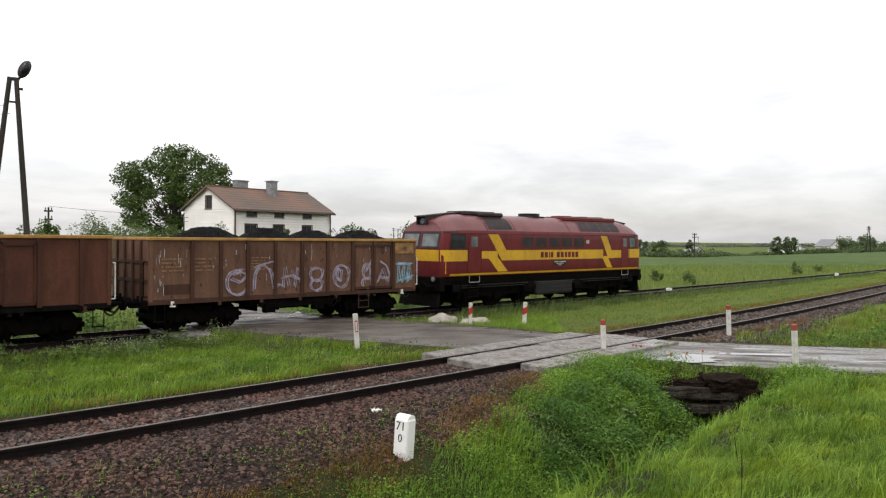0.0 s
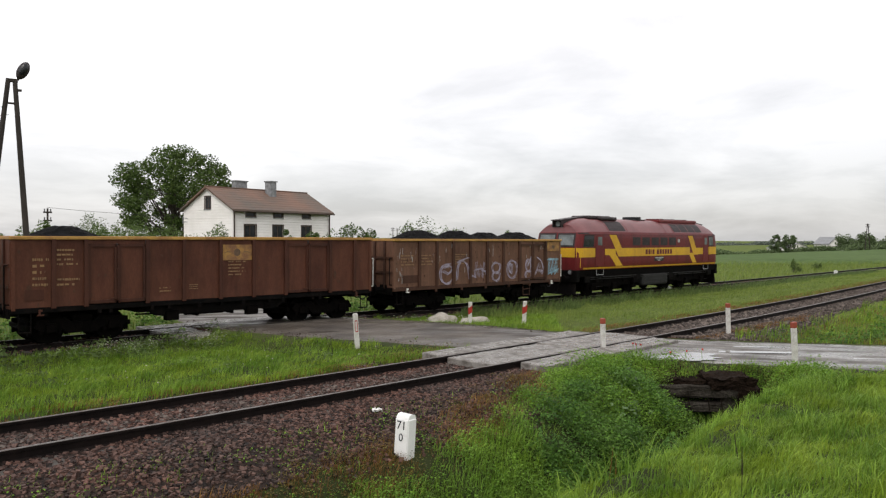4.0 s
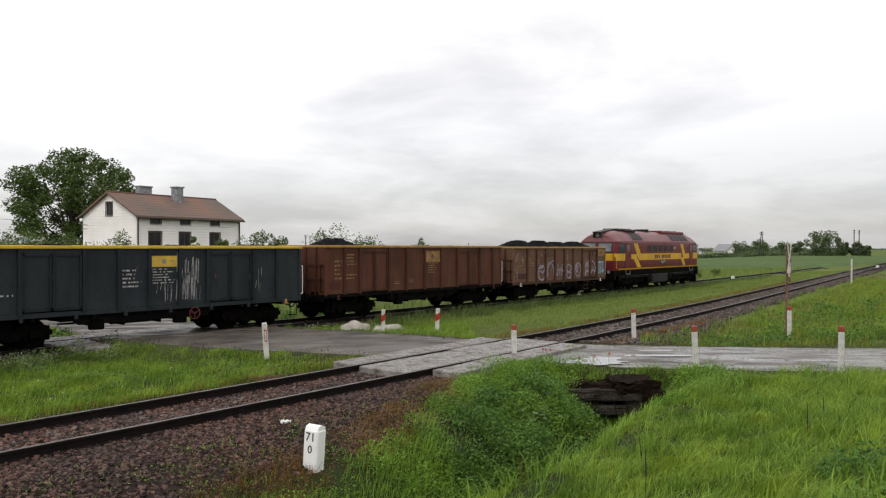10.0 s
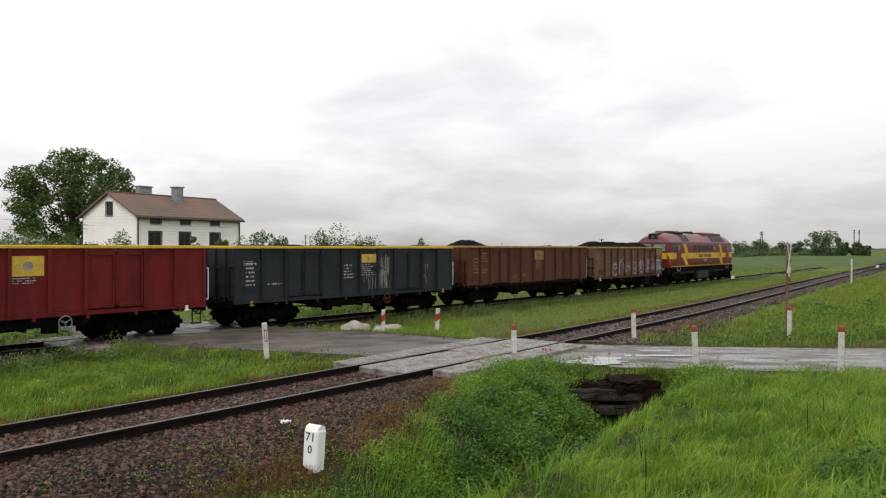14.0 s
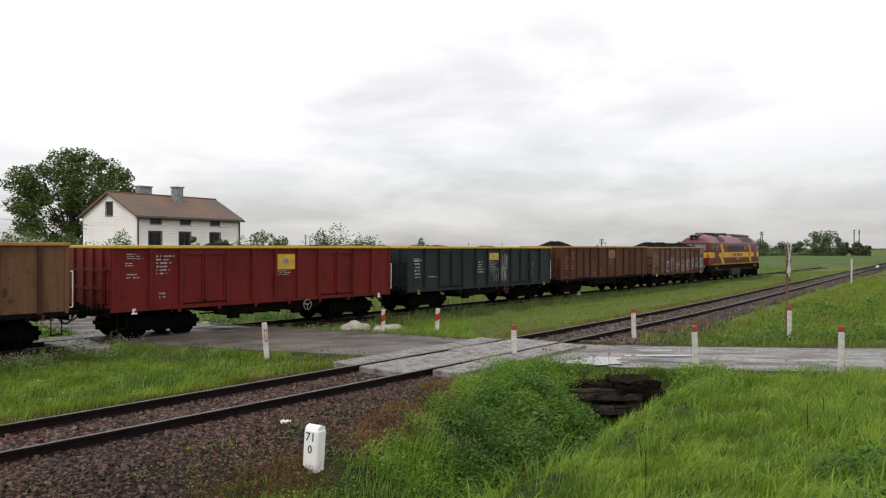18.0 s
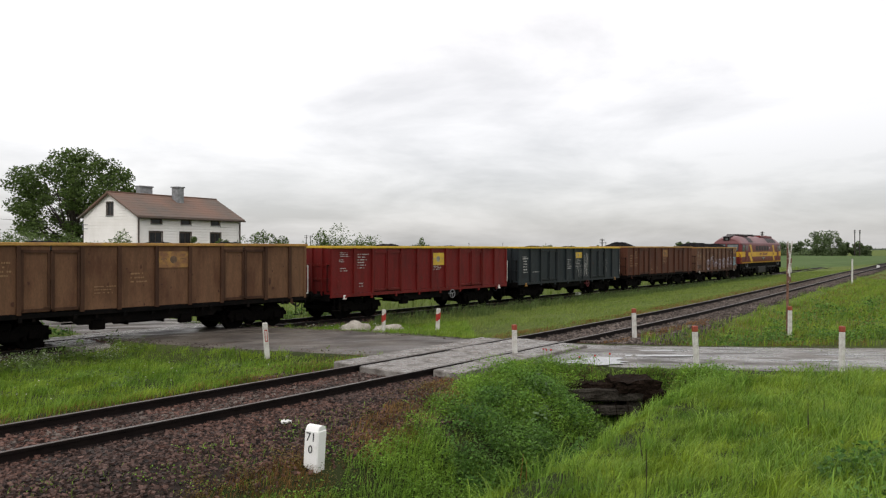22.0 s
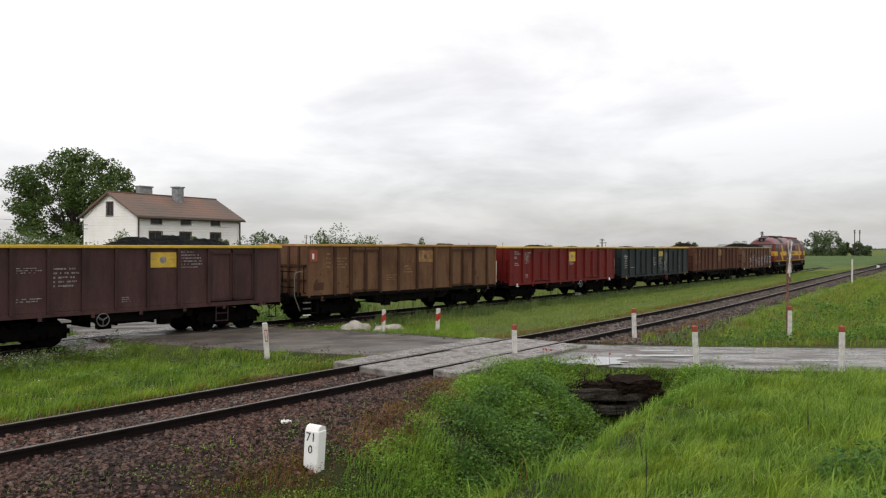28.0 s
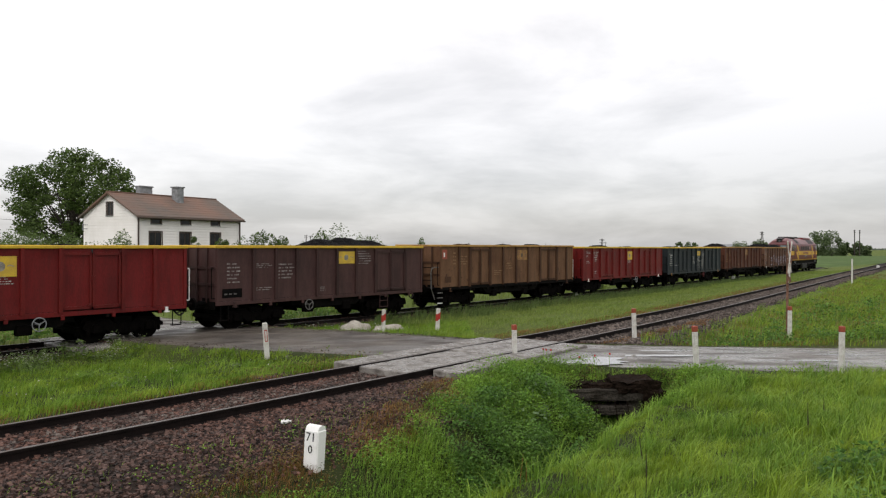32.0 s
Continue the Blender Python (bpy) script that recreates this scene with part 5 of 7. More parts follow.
    box(bm, -1.5, 1.5, -1.38, 1.38, 0.42, 1.14, 0.08)
    for z in (0.6, 0.78, 0.96):
        box(bm, -1.4, 1.4, -1.41, 1.41, z - 0.02, z + 0.02)
    part("fuel_tank", bm, TANK, top, "grimy ribbed fuel tank")
    for x in (-2.1, 2.1):
        bm = B()
        box(bm, x - 0.4, x + 0.4, -1.35, 1.35, 0.6, 1.14, 0.05)
        part("battery_box", bm, GREASE_SHADE, top)
    TRAIN.append((top, 9.80))


locomotive()

# ---- ballast, sleepers and the crossing ----


def shoulder(s, d1):
    """How far the stones reach beside the near track: less and less beyond the crossing."""
    return np.where(s > 18.5, np.interp(s, [18.5, 24, 32, 45], [d1, d1 * 0.86, d1 * 0.66, d1 * 0.58]), d1)


def stones(name, tr, s0, s1, d0, d1, density, size, seed, material=None):
    """Broken stones strewn along a track, each a crooked block."""
    rs = np.random.RandomState(seed)
    n = int((s1 - s0) * (d1 - d0) * density)
    s, d = rs.uniform(s0, s1, n), rs.uniform(d0, d1, n)
    wide = shoulder(s, d1)
    fringe = np.minimum(ease(wide, wide - 0.9, d + rs.uniform(-0.3, 0.3, n)), ease(d0, d0 + 0.7, d + rs.uniform(-0.3, 0.3, n)))
    ok = rs.rand(n) < fringe
    x, y, _ = on(tr, s, d)
    rd, _, half = road_at(x, y)
    ok &= rd > half + 0.15
    x, y = x[ok], y[ok]
    n = len(x)
    z = ground_z(x, y)
    c = np.array([(i, j, k) for i in (-1, 1) for j in (-1, 1) for k in (-1, 1)], float)
    v = c[None] * rs.uniform(0.45, 1.0, (n, 8, 1)) * (size * rs.uniform(0.6, 1.5, (n, 1, 1))) * rs.uniform(0.6, 1.0, (n, 1, 3)) * 0.62
    a, b = rs.uniform(0, 6.28, n), rs.uniform(-0.7, 0.7, n)
    ca, sa, cb, sb = np.cos(a)[:, None], np.sin(a)[:, None], np.cos(b)[:, None], np.sin(b)[:, None]
    px, pz = v[..., 0] * cb - v[..., 2] * sb, v[..., 0] * sb + v[..., 2] * cb
    qx, qy = px * ca - v[..., 1] * sa, px * sa + v[..., 1] * ca
    v = np.stack([qx + x[:, None], qy + y[:, None], pz + z[:, None] + size * 0.18], -1)
    f = np.array([(0, 1, 3, 2), (4, 6, 7, 5), (0, 4, 5, 1), (2, 3, 7, 6), (0, 2, 6, 4), (1, 5, 7, 3)])
    faces = (f[None] + 8 * np.arange(n)[:, None, None]).reshape(-1, 4)
    ob = new(name, soup(name, v.reshape(-1, 3), faces, material or STONE))
    return tagged(ob, "grey-brown crushed stone ballast along the track" if material else "reddish-brown crushed stone ballast along the track", "ballast", kind="stuff")


def bed(name, tr, s0, s1, d0, d1):
    """The dark stony bed under the loose stones."""
    s, d = np.arange(s0, s1, 0.5), np.linspace(d0, d1, 15)
    gs, gd = np.meshgrid(s, d, indexing="ij")
    gd = np.where(gd > 0, gd * shoulder(gs, d1) / d1, gd)
    x, y, _ = on(tr, gs, gd + 0.18 * lump(gs, gd * 0 + 3, 1.3))
    z = ground_z(x, y) + 0.012
    rd, _, half = road_at(x, y)
    z = np.where(rd < half + 0.3, z - 0.06, z)
    i = np.arange(x.size).reshape(x.shape)
    f = np.stack([i[:-1, :-1], i[1:, :-1], i[1:, 1:], i[:-1, 1:]], -1).reshape(-1, 4)
    tagged(new(name, soup(name, np.stack([x, y, z], -1).reshape(-1, 3), f, BALLAST, True)), "dark gravel bed of the railway track", "ballast", kind="structure")


bed("ballast_bed_near", NEAR, -40, 260, -1.15, 3.0)
bed("ballast_bed_far", FAR, -60, 260, -1.6, 1.6)
stones("ballast", NEAR, -8, 20, -1.25, 3.35, 520, 0.046, 1)
stones("ballast", NEAR, 19, 100, -1.2, 3.2, 110, 0.07, 2, STONE_GREY)
stones("ballast", NEAR, -8, 18, -0.68, 0.70, 120, 0.055, 5, STONE_GREY)
stones("ballast", FAR, -30, 40, -1.7, 1.8, 40, 0.07, 3)


def sleepers(parent, tr, s0, s1, step):
    bm = B()
    box(bm, -0.12, 0.12, -1.3, 1.3, -0.14, 0.0, 0.012)
    me = finish(bm, "sleeper", SLEEPER)
    for s in np.arange(s0, s1, step):
        x, y, a = on(tr, s)
        if road_at(x, y)[0] < road_at(x, y)[2]:
            continue
        part("sleeper", me, None, parent, at=pose(x, y, tr["z"] - 0.155, 0, 0, math.degrees(a)))


sleepers(TRACK_NEAR, NEAR, -8, 70, 0.65)
sleepers(TRACK_FAR, FAR, -34, 60, 0.65)


def crossing(name, tr, s0, s1, lanes, label):
    top = tagged(empty(name), label, "level crossing", kind="structure")
    rnd = random.Random(4)
    for d0, d1, a, b in lanes:
        n = max(1, round((b - a) / 1.5))
        st = (b - a) / n
        for i in range(n):
            bm = B()
            box(bm, -st / 2 + 0.008, st / 2 - 0.008, -(d1 - d0) / 2, (d1 - d0) / 2, -0.16, 0.0, 0.022)
            bmesh.ops.subdivide_edges(bm, edges=[e for e in bm.edges if e.calc_length() > 0.3], cuts=9, use_grid_fill=True)
            for v in bm.verts:
                out_ = max(abs(v.co.x) - st / 2 + 0.06, abs(v.co.y) - (d1 - d0) / 2 + 0.05, 0.0)
                if out_ > 0 and v.co.z > -0.1:
                    k = noise.noise(Vector((v.co.x * 5 + 9 * i, v.co.y * 5, 31 * d0)))
                    v.co.z -= max(0.0, k) * 0.02
                    v.co.x -= math.copysign(max(0.0, k) * 0.07, v.co.x) if abs(v.co.x) > st / 2 - 0.06 and i in (0, n - 1) else 0.0
            x, y, h = on(tr, a + st * (i + 0.5), (d0 + d1) / 2)
            part("slab", bm, SLAB, top, at=pose(x, y, tr["z"] + rnd.uniform(-0.012, 0.004), rnd.uniform(-0.4, 0.4), rnd.uniform(-0.4, 0.4), math.degrees(h)))
    return top


crossing("crossing_near", NEAR, 12, 19, ((-0.67, 0.67, 12.25, 18.7), (0.84, 1.55, 12.9, 18.6), (-1.5, -0.84, 12.3, 18.2)), "worn concrete slabs between the rails of the crossing")
crossing("crossing_far", FAR, -18, -11, ((-0.67, 0.67, -18.0, -11.2), (0.84, 1.8, -18.0, -11.2), (-1.8, -0.84, -18.0, -11.2)), "wet concrete slabs between the rails of the far crossing")


def puddle(x, y, rx, ry, z, seed):
    rnd = random.Random(seed)
    bm = B()
    ph = [rnd.uniform(0, 6) for _ in range(3)]
    n = 72
    rim = []
    for i in range(n):
        a = 2 * math.pi * i / n
        r = 1 + 0.18 * math.sin(2 * a + ph[0]) + 0.14 * math.sin(3 * a + ph[1]) + 0.1 * math.sin(5 * a + ph[2]) + 0.09 * math.sin(11 * a + ph[0]) + rnd.uniform(-0.07, 0.07)
        rim.append(bm.verts.new((x + rx * r * math.cos(a), y + ry * r * math.sin(a), z)))
    bm.faces.new(rim)
    solo("puddle", bm, WATER, "shallow rain puddle on the asphalt", "puddle", kind="structure")


WATER = mat("rain_water", (0.12, 0.115, 0.105), 0.10, 0.1, 1.5, 6, 0.02, spec=1.0, coat=0.5, dist=0.01)


def road_level(x, y):
    d, lev, half = road_at(np.array(x), np.array(y))
    return float(lev - 0.03 * (d / half) ** 2 - 0.012)


for k, (x, y, rx, ry) in enumerate(((3.35, 17.80, 1.10, 0.48), (4.9, 18.75, 1.3, 0.16), (5.5, 19.75, 0.7, 0.08), (8.2, 18.3, 1.3, 0.06), (10.6, 19.3, 1.2, 0.05), (-10.2, 31.6, 1.3, 0.5))):
    puddle(x, y, rx, ry, road_level(x, y) + 0.006, k)


def gravel(name, x0, x1, y0, y1, density, size, seed, material, label, test):
    """Loose chips lying about."""
    rs = np.random.RandomState(seed)
    n = int((x1 - x0) * (y1 - y0) * density)
    x, y = rs.uniform(x0, x1, n), rs.uniform(y0, y1, n)
    ok = test(x, y) & (rs.rand(n) < np.clip(0.45 + 0.6 * lump(x, y, 0.9, seed), 0.02, 1))
    x, y = x[ok], y[ok]
    n = len(x)
    d, lev, half = road_at(x, y)
    z = np.where(d < half, lev - 0.03 * (d / half) ** 2 - 0.012, ground_z(x, y))
    c = np.array([(i, j, k) for i in (-1, 1) for j in (-1, 1) for k in (-1, 1)], float)
    v = c[None] * rs.uniform(0.4, 1.0, (n, 8, 1)) * (size * rs.uniform(0.4, 1.5, (n, 1, 1))) * 0.6
    v = v + np.stack([x, y, z], -1)[:, None, :]
    f = np.array([(0, 1, 3, 2), (4, 6, 7, 5), (0, 4, 5, 1), (2, 3, 7, 6), (0, 2, 6, 4), (1, 5, 7, 3)])
    tagged(new(name, soup(name, v.reshape(-1, 3), (f[None] + 8 * np.arange(n)[:, None, None]).reshape(-1, 4), material)), label, "gravel", kind="stuff")


def yard_edge(x, y):
    d, _, half = road_at(x, y)
    return (d > half * 0.72) & (d < half + 0.5) & (x < 0.5)


gravel("gravel", -13, 0.5, 17, 31, 60, 0.03, 61, STONE_GREY, "loose chippings along the edge of the yard", yard_edge)
gravel("gravel", 1.5, 16, 16.5, 21.6, 60, 0.03, 62, STONE_GREY, "loose chippings along the edge of the lane", lambda x, y: (lambda r: (r[0] > r[2] * 0.8) & (r[0] < r[2] + 0.25))(road_at(x, y)))
gravel("gravel", -6, 0.5, 15.5, 20.5, 260, 0.045, 63, STONE, "heap of loose stones beside the slabs", lambda x, y: (np.abs(along(NEAR, x, y)[1] + 2.1) < 0.9) & (along(NEAR, x, y)[0] < 12.6) & (along(NEAR, x, y)[0] > 9.0))

# ---- posts and signs ----


def guide_post(x, y, h, w, cap, lean=(0, 0), band=None, label="", wide=None):
    top = tagged(empty("guide_post", pose(x, y, float(ground_z(x, y)) - 0.02, lean[0], lean[1], 25)), label, "guide post", "posts at the level crossing")
    d = wide or w
    bm = B()
    box(bm, -w / 2, w / 2, -d / 2, d / 2, -0.3, h - (0.13 if cap else 0.0), 0.012)
    part("shaft", bm, POST_WHITE, top)
    if cap:
        bm = B()
        box(bm, -w / 2 - 0.004, w / 2 + 0.004, -d / 2 - 0.004, d / 2 + 0.004, h - 0.13, h, 0.014)
        part("cap", bm, ORANGE_PAINT, top, "faded red painted top")
    if band:
        bm = B()
        if band == "frame":
            for a, b, c, e in ((-w * .3, w * .3, h - .2, h - .17), (-w * .3, w * .3, h - .48, h - .45), (-w * .3, -w * .18, h - .48, h - .17), (w * .18, w * .3, h - .48, h - .17)):
                box(bm, a, b, -d / 2 - 0.004, -d / 2 + 0.002, c, e)
            part("marking", bm, RED_PAINT, top, "red outlined rectangle")
        else:
            prism(bm, [(-w / 2 - .004, h * .48), (w / 2 + .004, h * .58), (w / 2 + .004, h * .86), (-w / 2 - .004, h * .76)], -d / 2 - 0.004, d / 2 + 0.004)
            part("band", bm, RED_PAINT, top, "slanting red band")


guide_post(-4.48, 19.44, 0.93, 0.12, False, (1, -4.5), "frame", "slender white guide post with a red outlined mark")
guide_post(-2.28, 29.1, 0.92, 0.12, False, (0, 1), "band", "white post with a slanting red band")
guide_post(-0.21, 27.6, 0.88, 0.12, False, (0, 3), "band", "leaning white post with a slanting red band")
guide_post(1.74, 18.4, 0.80, 0.10, True, (0, -2), None, "white concrete post with a faded red top")
guide_post(5.70, 22.68, 0.93, 0.105, True, (0, -2.5), None, "white concrete post with a faded red top")
guide_post(5.58, 16.75, 1.02, 0.10, True, (0, -4), None, "leaning white concrete post with a faded red top")
guide_post(8.76, 16.75, 1.05, 0.10, True, (0, 0.5), None, "white concrete post with a red top in the grass")
guide_post(11.05, 24.3, 1.05, 0.105, True, (0, 0), None, "white concrete post beside the crossing sign")


def crossing_sign():
    x, y = 11.10, 24.6
    top = tagged(empty("crossing_sign", pose(x, y, float(ground_z(x, y)), 0, 0.4, 52)), "weathered crossbuck sign on a rusty post by the crossing", "road sign")
    bm = B()
    rod(bm, (0, 0, -0.3), (0, 0, 3.05), 0.038, 12)
    part("post", bm, RUST_POST, top, "rusty steel post")
    for zc_, ln in ((2.60, 0.56), (2.18, 0.42)):
        for i, a in enumerate((66, -66)):
            bm = B()
            box(bm, -ln, ln, -0.010, 0.010, -0.035, 0.035, 0.004)
            arm = part("arm", bm, SIGN_WHITE, top, "flaking white sign arm", at=pose(0, -0.05 - 0.022 * i, zc_, 0, a, 0))
            for s in (-1, 1):
                bm = B()
                box(bm, s * (ln - 0.1) - 0.09, s * (ln - 0.1) + 0.09, -0.013, 0.013, -0.037, 0.037)
                part("arm_end", bm, SIGN_WHITE if ln > 0.5 else RUST_POST, arm)


SIGN_WHITE = mat("flaking_white", (0.58, 0.56, 0.52), 0.75, 0.15, 9, 50, 0.2, col2=(0.20, 0.14, 0.10), patch=0.60)
RUST_POST = mat("rusty_post", (0.24, 0.125, 0.08), 0.8, 0.25, 9, 50, 0.3, col2=(0.10, 0.05, 0.035))
crossing_sign()


def white_pole(x, y, h, label):
    top = tagged(empty("marker_pole", pose(x, y, float(ground_z(x, y)), 0, 0, 40)), label, "marker post")
    bm = B()
    box(bm, -0.06, 0.06, -0.045, 0.045, -0.3, h, 0.01)
    part("shaft", bm, POST_WHITE, top)
    bm = B()
    box(bm, -0.07, 0.07, -0.055, 0.055, h, h + 0.03)
    part("cap", bm, ZINC, top)


white_pole(31.3, 58.4, 1.92, "tall white post beside the near track")


def marker_block(x, y, w, h):
    top = tagged(empty("clearance_marker", pose(x, y, float(ground_z(x, y)), 0, 0, 35)), "low white painted block marking the track's clearance", "marker block", "clearance markers")
    bm = B()
    box(bm, -w / 2, w / 2, -w / 2, w / 2, -0.2, h, 0.02)
    part("block", bm, WHITE_PAINT, top)
    bm = B()
    box(bm, -w / 2 + 0.05, w / 2 - 0.05, -w / 2 + 0.05, w / 2 - 0.05, h, h + 0.03, 0.01)
    part("cap", bm, POST_WHITE, top)


for x, y, w, h in ((29.6, 77.8, 0.26, 0.36), (57.0, 100.0, 0.3, 0.36), (8.9, 50.3, 0.28, 0.28)):
    marker_block(x, y, w, h)


STONE_WHITE = mat("fresh_white_paint", (0.84, 0.84, 0.82), 0.55, 0.05, 7, 60, 0.1, col2=(0.62, 0.61, 0.57), patch=0.70)


def milestone():
    x, y = -1.74, 10.30
    z = float(ground_z(x, y))
    top = tagged(empty("distance_stone", pose(x, y, z + 0.015, 1.5, 3, 62)), "white painted concrete distance stone with black figures", "marker stone")
    bm = B()
    w, d, h = 0.098, 0.118, 0.56
    box(bm, -w, w, -d, d, -0.25, h - 0.06, 0.02)
    prism(bm, [(-w + .01, h - 0.062), (w - .01, h - 0.062), (w - 0.04, h - 0.015), (0, h), (-w + 0.04, h - 0.015)], -d + 0.012, d - 0.012)
    st = part("stone", bm, STONE_WHITE, top)
    for txt, zz, size in (("71", 0.35, 0.165), ("0", 0.19, 0.15)):
        cu = bpy.data.curves.new("figure", "FONT")
        cu.body, cu.size, cu.extrude, cu.align_x = txt, size, 0.002, "CENTER"
        ob = new("figure", cu)
        me = bpy.data.meshes.new_from_object(ob.evaluated_get(bpy.context.evaluated_depsgraph_get()))
        bpy.data.objects.remove(ob)
        me.materials.append(BLACK)
        part("figure", me, None, top, "black painted figures", at=pose(-w - 0.003, 0, zz, 90, 0, -90))


milestone()


def paper(x, y):
    rnd = random.Random(2)
    bm = B()
    bmesh.ops.create_grid(bm, x_segments=6, y_segments=5, size=0.065)
    for v in bm.verts:
        v.co += Vector((rnd.uniform(-.02, .02), rnd.uniform(-.02, .02), rnd.uniform(0, .06)))
    bmesh.ops.solidify(bm, geom=list(bm.faces), thickness=0.002)
    solo("waste_paper", bm, WHITE_PAINT, "crumpled scrap of white paper on the ballast", "litter", m=pose(x, y, float(ground_z(x, y)) + 0.03, 0, 0, 30))


paper(-2.40, 11.65)


def rock(x, y, sx, sy, sz, seed, label):
    bm = B()
    bmesh.ops.create_icosphere(bm, subdivisions=3, radius=1)
    for v in bm.verts:
        n = noise.noise(v.co * 1.3 + Vector((seed, 0, 0))) * 0.35 + noise.noise(v.co * 4 + Vector((seed, 0, 0))) * 0.1
        v.co = Vector((v.co.x * sx, v.co.y * sy, v.co.z * sz)) * (1 + n)
    for f in bm.faces:
        f.smooth = True
    solo("boulder", bm, ROCK, label, "boulder", "boulders by the crossing", m=pose(x, y, float(ground_z(x, y)) + sz * 0.25, 0, 0, 30))


rock(-3.52, 30.5, 0.64, 0.42, 0.34, 1, "pale limestone boulder in the grass by the track")
rock(-2.18, 30.3, 0.72, 0.42, 0.21, 5, "greyish boulder half sunk in the grass")


def culvert():
    x, y = 3.45, 15.72
    top = tagged(empty("culvert", pose(x, y, -0.58, 0, 0, 4)), "crumbling concrete culvert head under the road", "culvert")
    rnd = random.Random(3)

    def ragged(bm, amount, cuts=3):
        bmesh.ops.subdivide_edges(bm, edges=list(bm.edges), cuts=cuts, use_grid_fill=True)
        for v in bm.verts:
            v.co += Vector((rnd.uniform(-1, 1), rnd.uniform(-1, 1), rnd.uniform(-1, 1))) * amount
        return bm
    part("lintel", ragged(box(B(), -0.92, 0.72, -0.06, 0.45, 0.60, 0.82, 0.02), 0.012), CULVERT, top, "broken grey concrete beam")
    part("ledge", ragged(box(B(), -0.62, 0.42, -0.14, 0.22, 0.33, 0.50, 0.02), 0.018), CULVERT, top)
    part("wing", ragged(box(B(), -1.15, -0.42, 0.02, 0.7, -0.3, 0.60), 0.03), CULVERT, top)
    part("wing", ragged(box(B(), 0.34, 1.05, 0.02, 0.7, -0.3, 0.60), 0.03), CULVERT, top)
    # black plate added in place of the darkness inside the opening
    part("back", box(B(), -0.45, 0.4, 0.62, 0.7, -0.3, 0.60), BLACK, top)
    for x0, x1, y0, y1, z0, z1 in ((0.12, 1.0, -0.10, 0.75, 0.76, 1.0), (-0.95, 0.1, 0.16, 0.8, 0.78, 0.90), (0.70, 1.15, -0.1, 0.5, 0.35, 0.8), (-1.5, -0.95, 0.05, 0.8, 0.2, 0.86)):
        part("clod", ragged(ragged(box(B(), x0, x1, y0, y1, z0, z1), 0.055), 0.016, 2), EARTH, top, "dark overhanging root earth")
    for x0, y0, z0, w in ((-0.2, -0.35, -0.12, 0.3), (0.14, -0.28, 0.02, 0.2), (0.3, -0.5, -0.15, 0.26)):
        part("rubble", ragged(box(B(), x0, x0 + w, y0, y0 + w, z0, z0 + w * 0.6), 0.03, 2), CULVERT, top)
    for x0, h in ((0.05, 0.46), (-0.34, 0.3), (0.3, 0.4)):
        part("root", rod(B(), (x0, -0.2, 0.62), (x0 + 0.05, -0.26, 0.62 - h), 0.012, 5, 0.004), EARTH, top, "thin root hanging over the opening")


culvert()

# ---- grass, weeds and flowers ----
WEED_BLADE = leafy("ditch_blade", (0.225, 0.355, 0.045), (0.145, 0.265, 0.032), 0.4)


def blades(name, x, y, h, w, material, label, category="grass", lean=0.45, seed=0, sink=0.02):
    """Many grass blades as one object: each bends over and tapers."""
    rs = np.random.RandomState(seed)
    n = len(x)
    z = ground_z(x, y) - sink
    a = rs.normal(0, 0.9, n) + 2.6 * lump(x, y, 0.55, seed + 1) + 1.2 * lump(x, y, 0.21, seed + 7)
    dx, dy = np.cos(a), np.sin(a)
    b = rs.uniform(0.15, 1.0, n) * lean * h
    wind = 0.15 * h
    sx, sy = -dy * w / 2, dx * w / 2
    v = np.empty((n, 5, 3), np.float32)
    v[:, 0] = np.stack([x - sx, y - sy, z], -1)
    v[:, 1] = np.stack([x + sx, y + sy, z], -1)
    mx, my, mz = x + dx * b * 0.35 + wind * 0.3, y + dy * b * 0.35, z + h * 0.6
    v[:, 2] = np.stack([mx - sx * 0.8, my - sy * 0.8, mz], -1)
    v[:, 3] = np.stack([mx + sx * 0.8, my + sy * 0.8, mz], -1)
    v[:, 4] = np.stack([x + dx * b + wind, y + dy * b, z + h * (1 - 0.25 * b / h)], -1)
    f = np.array([(0, 1, 3), (0, 3, 2), (2, 3, 4)])
    faces = (f[None] + 5 * np.arange(n)[:, None, None]).reshape(-1, 3)
    return tagged(new(name, soup(name, v.reshape(-1, 3), faces, material)), label, category, kind="stuff")


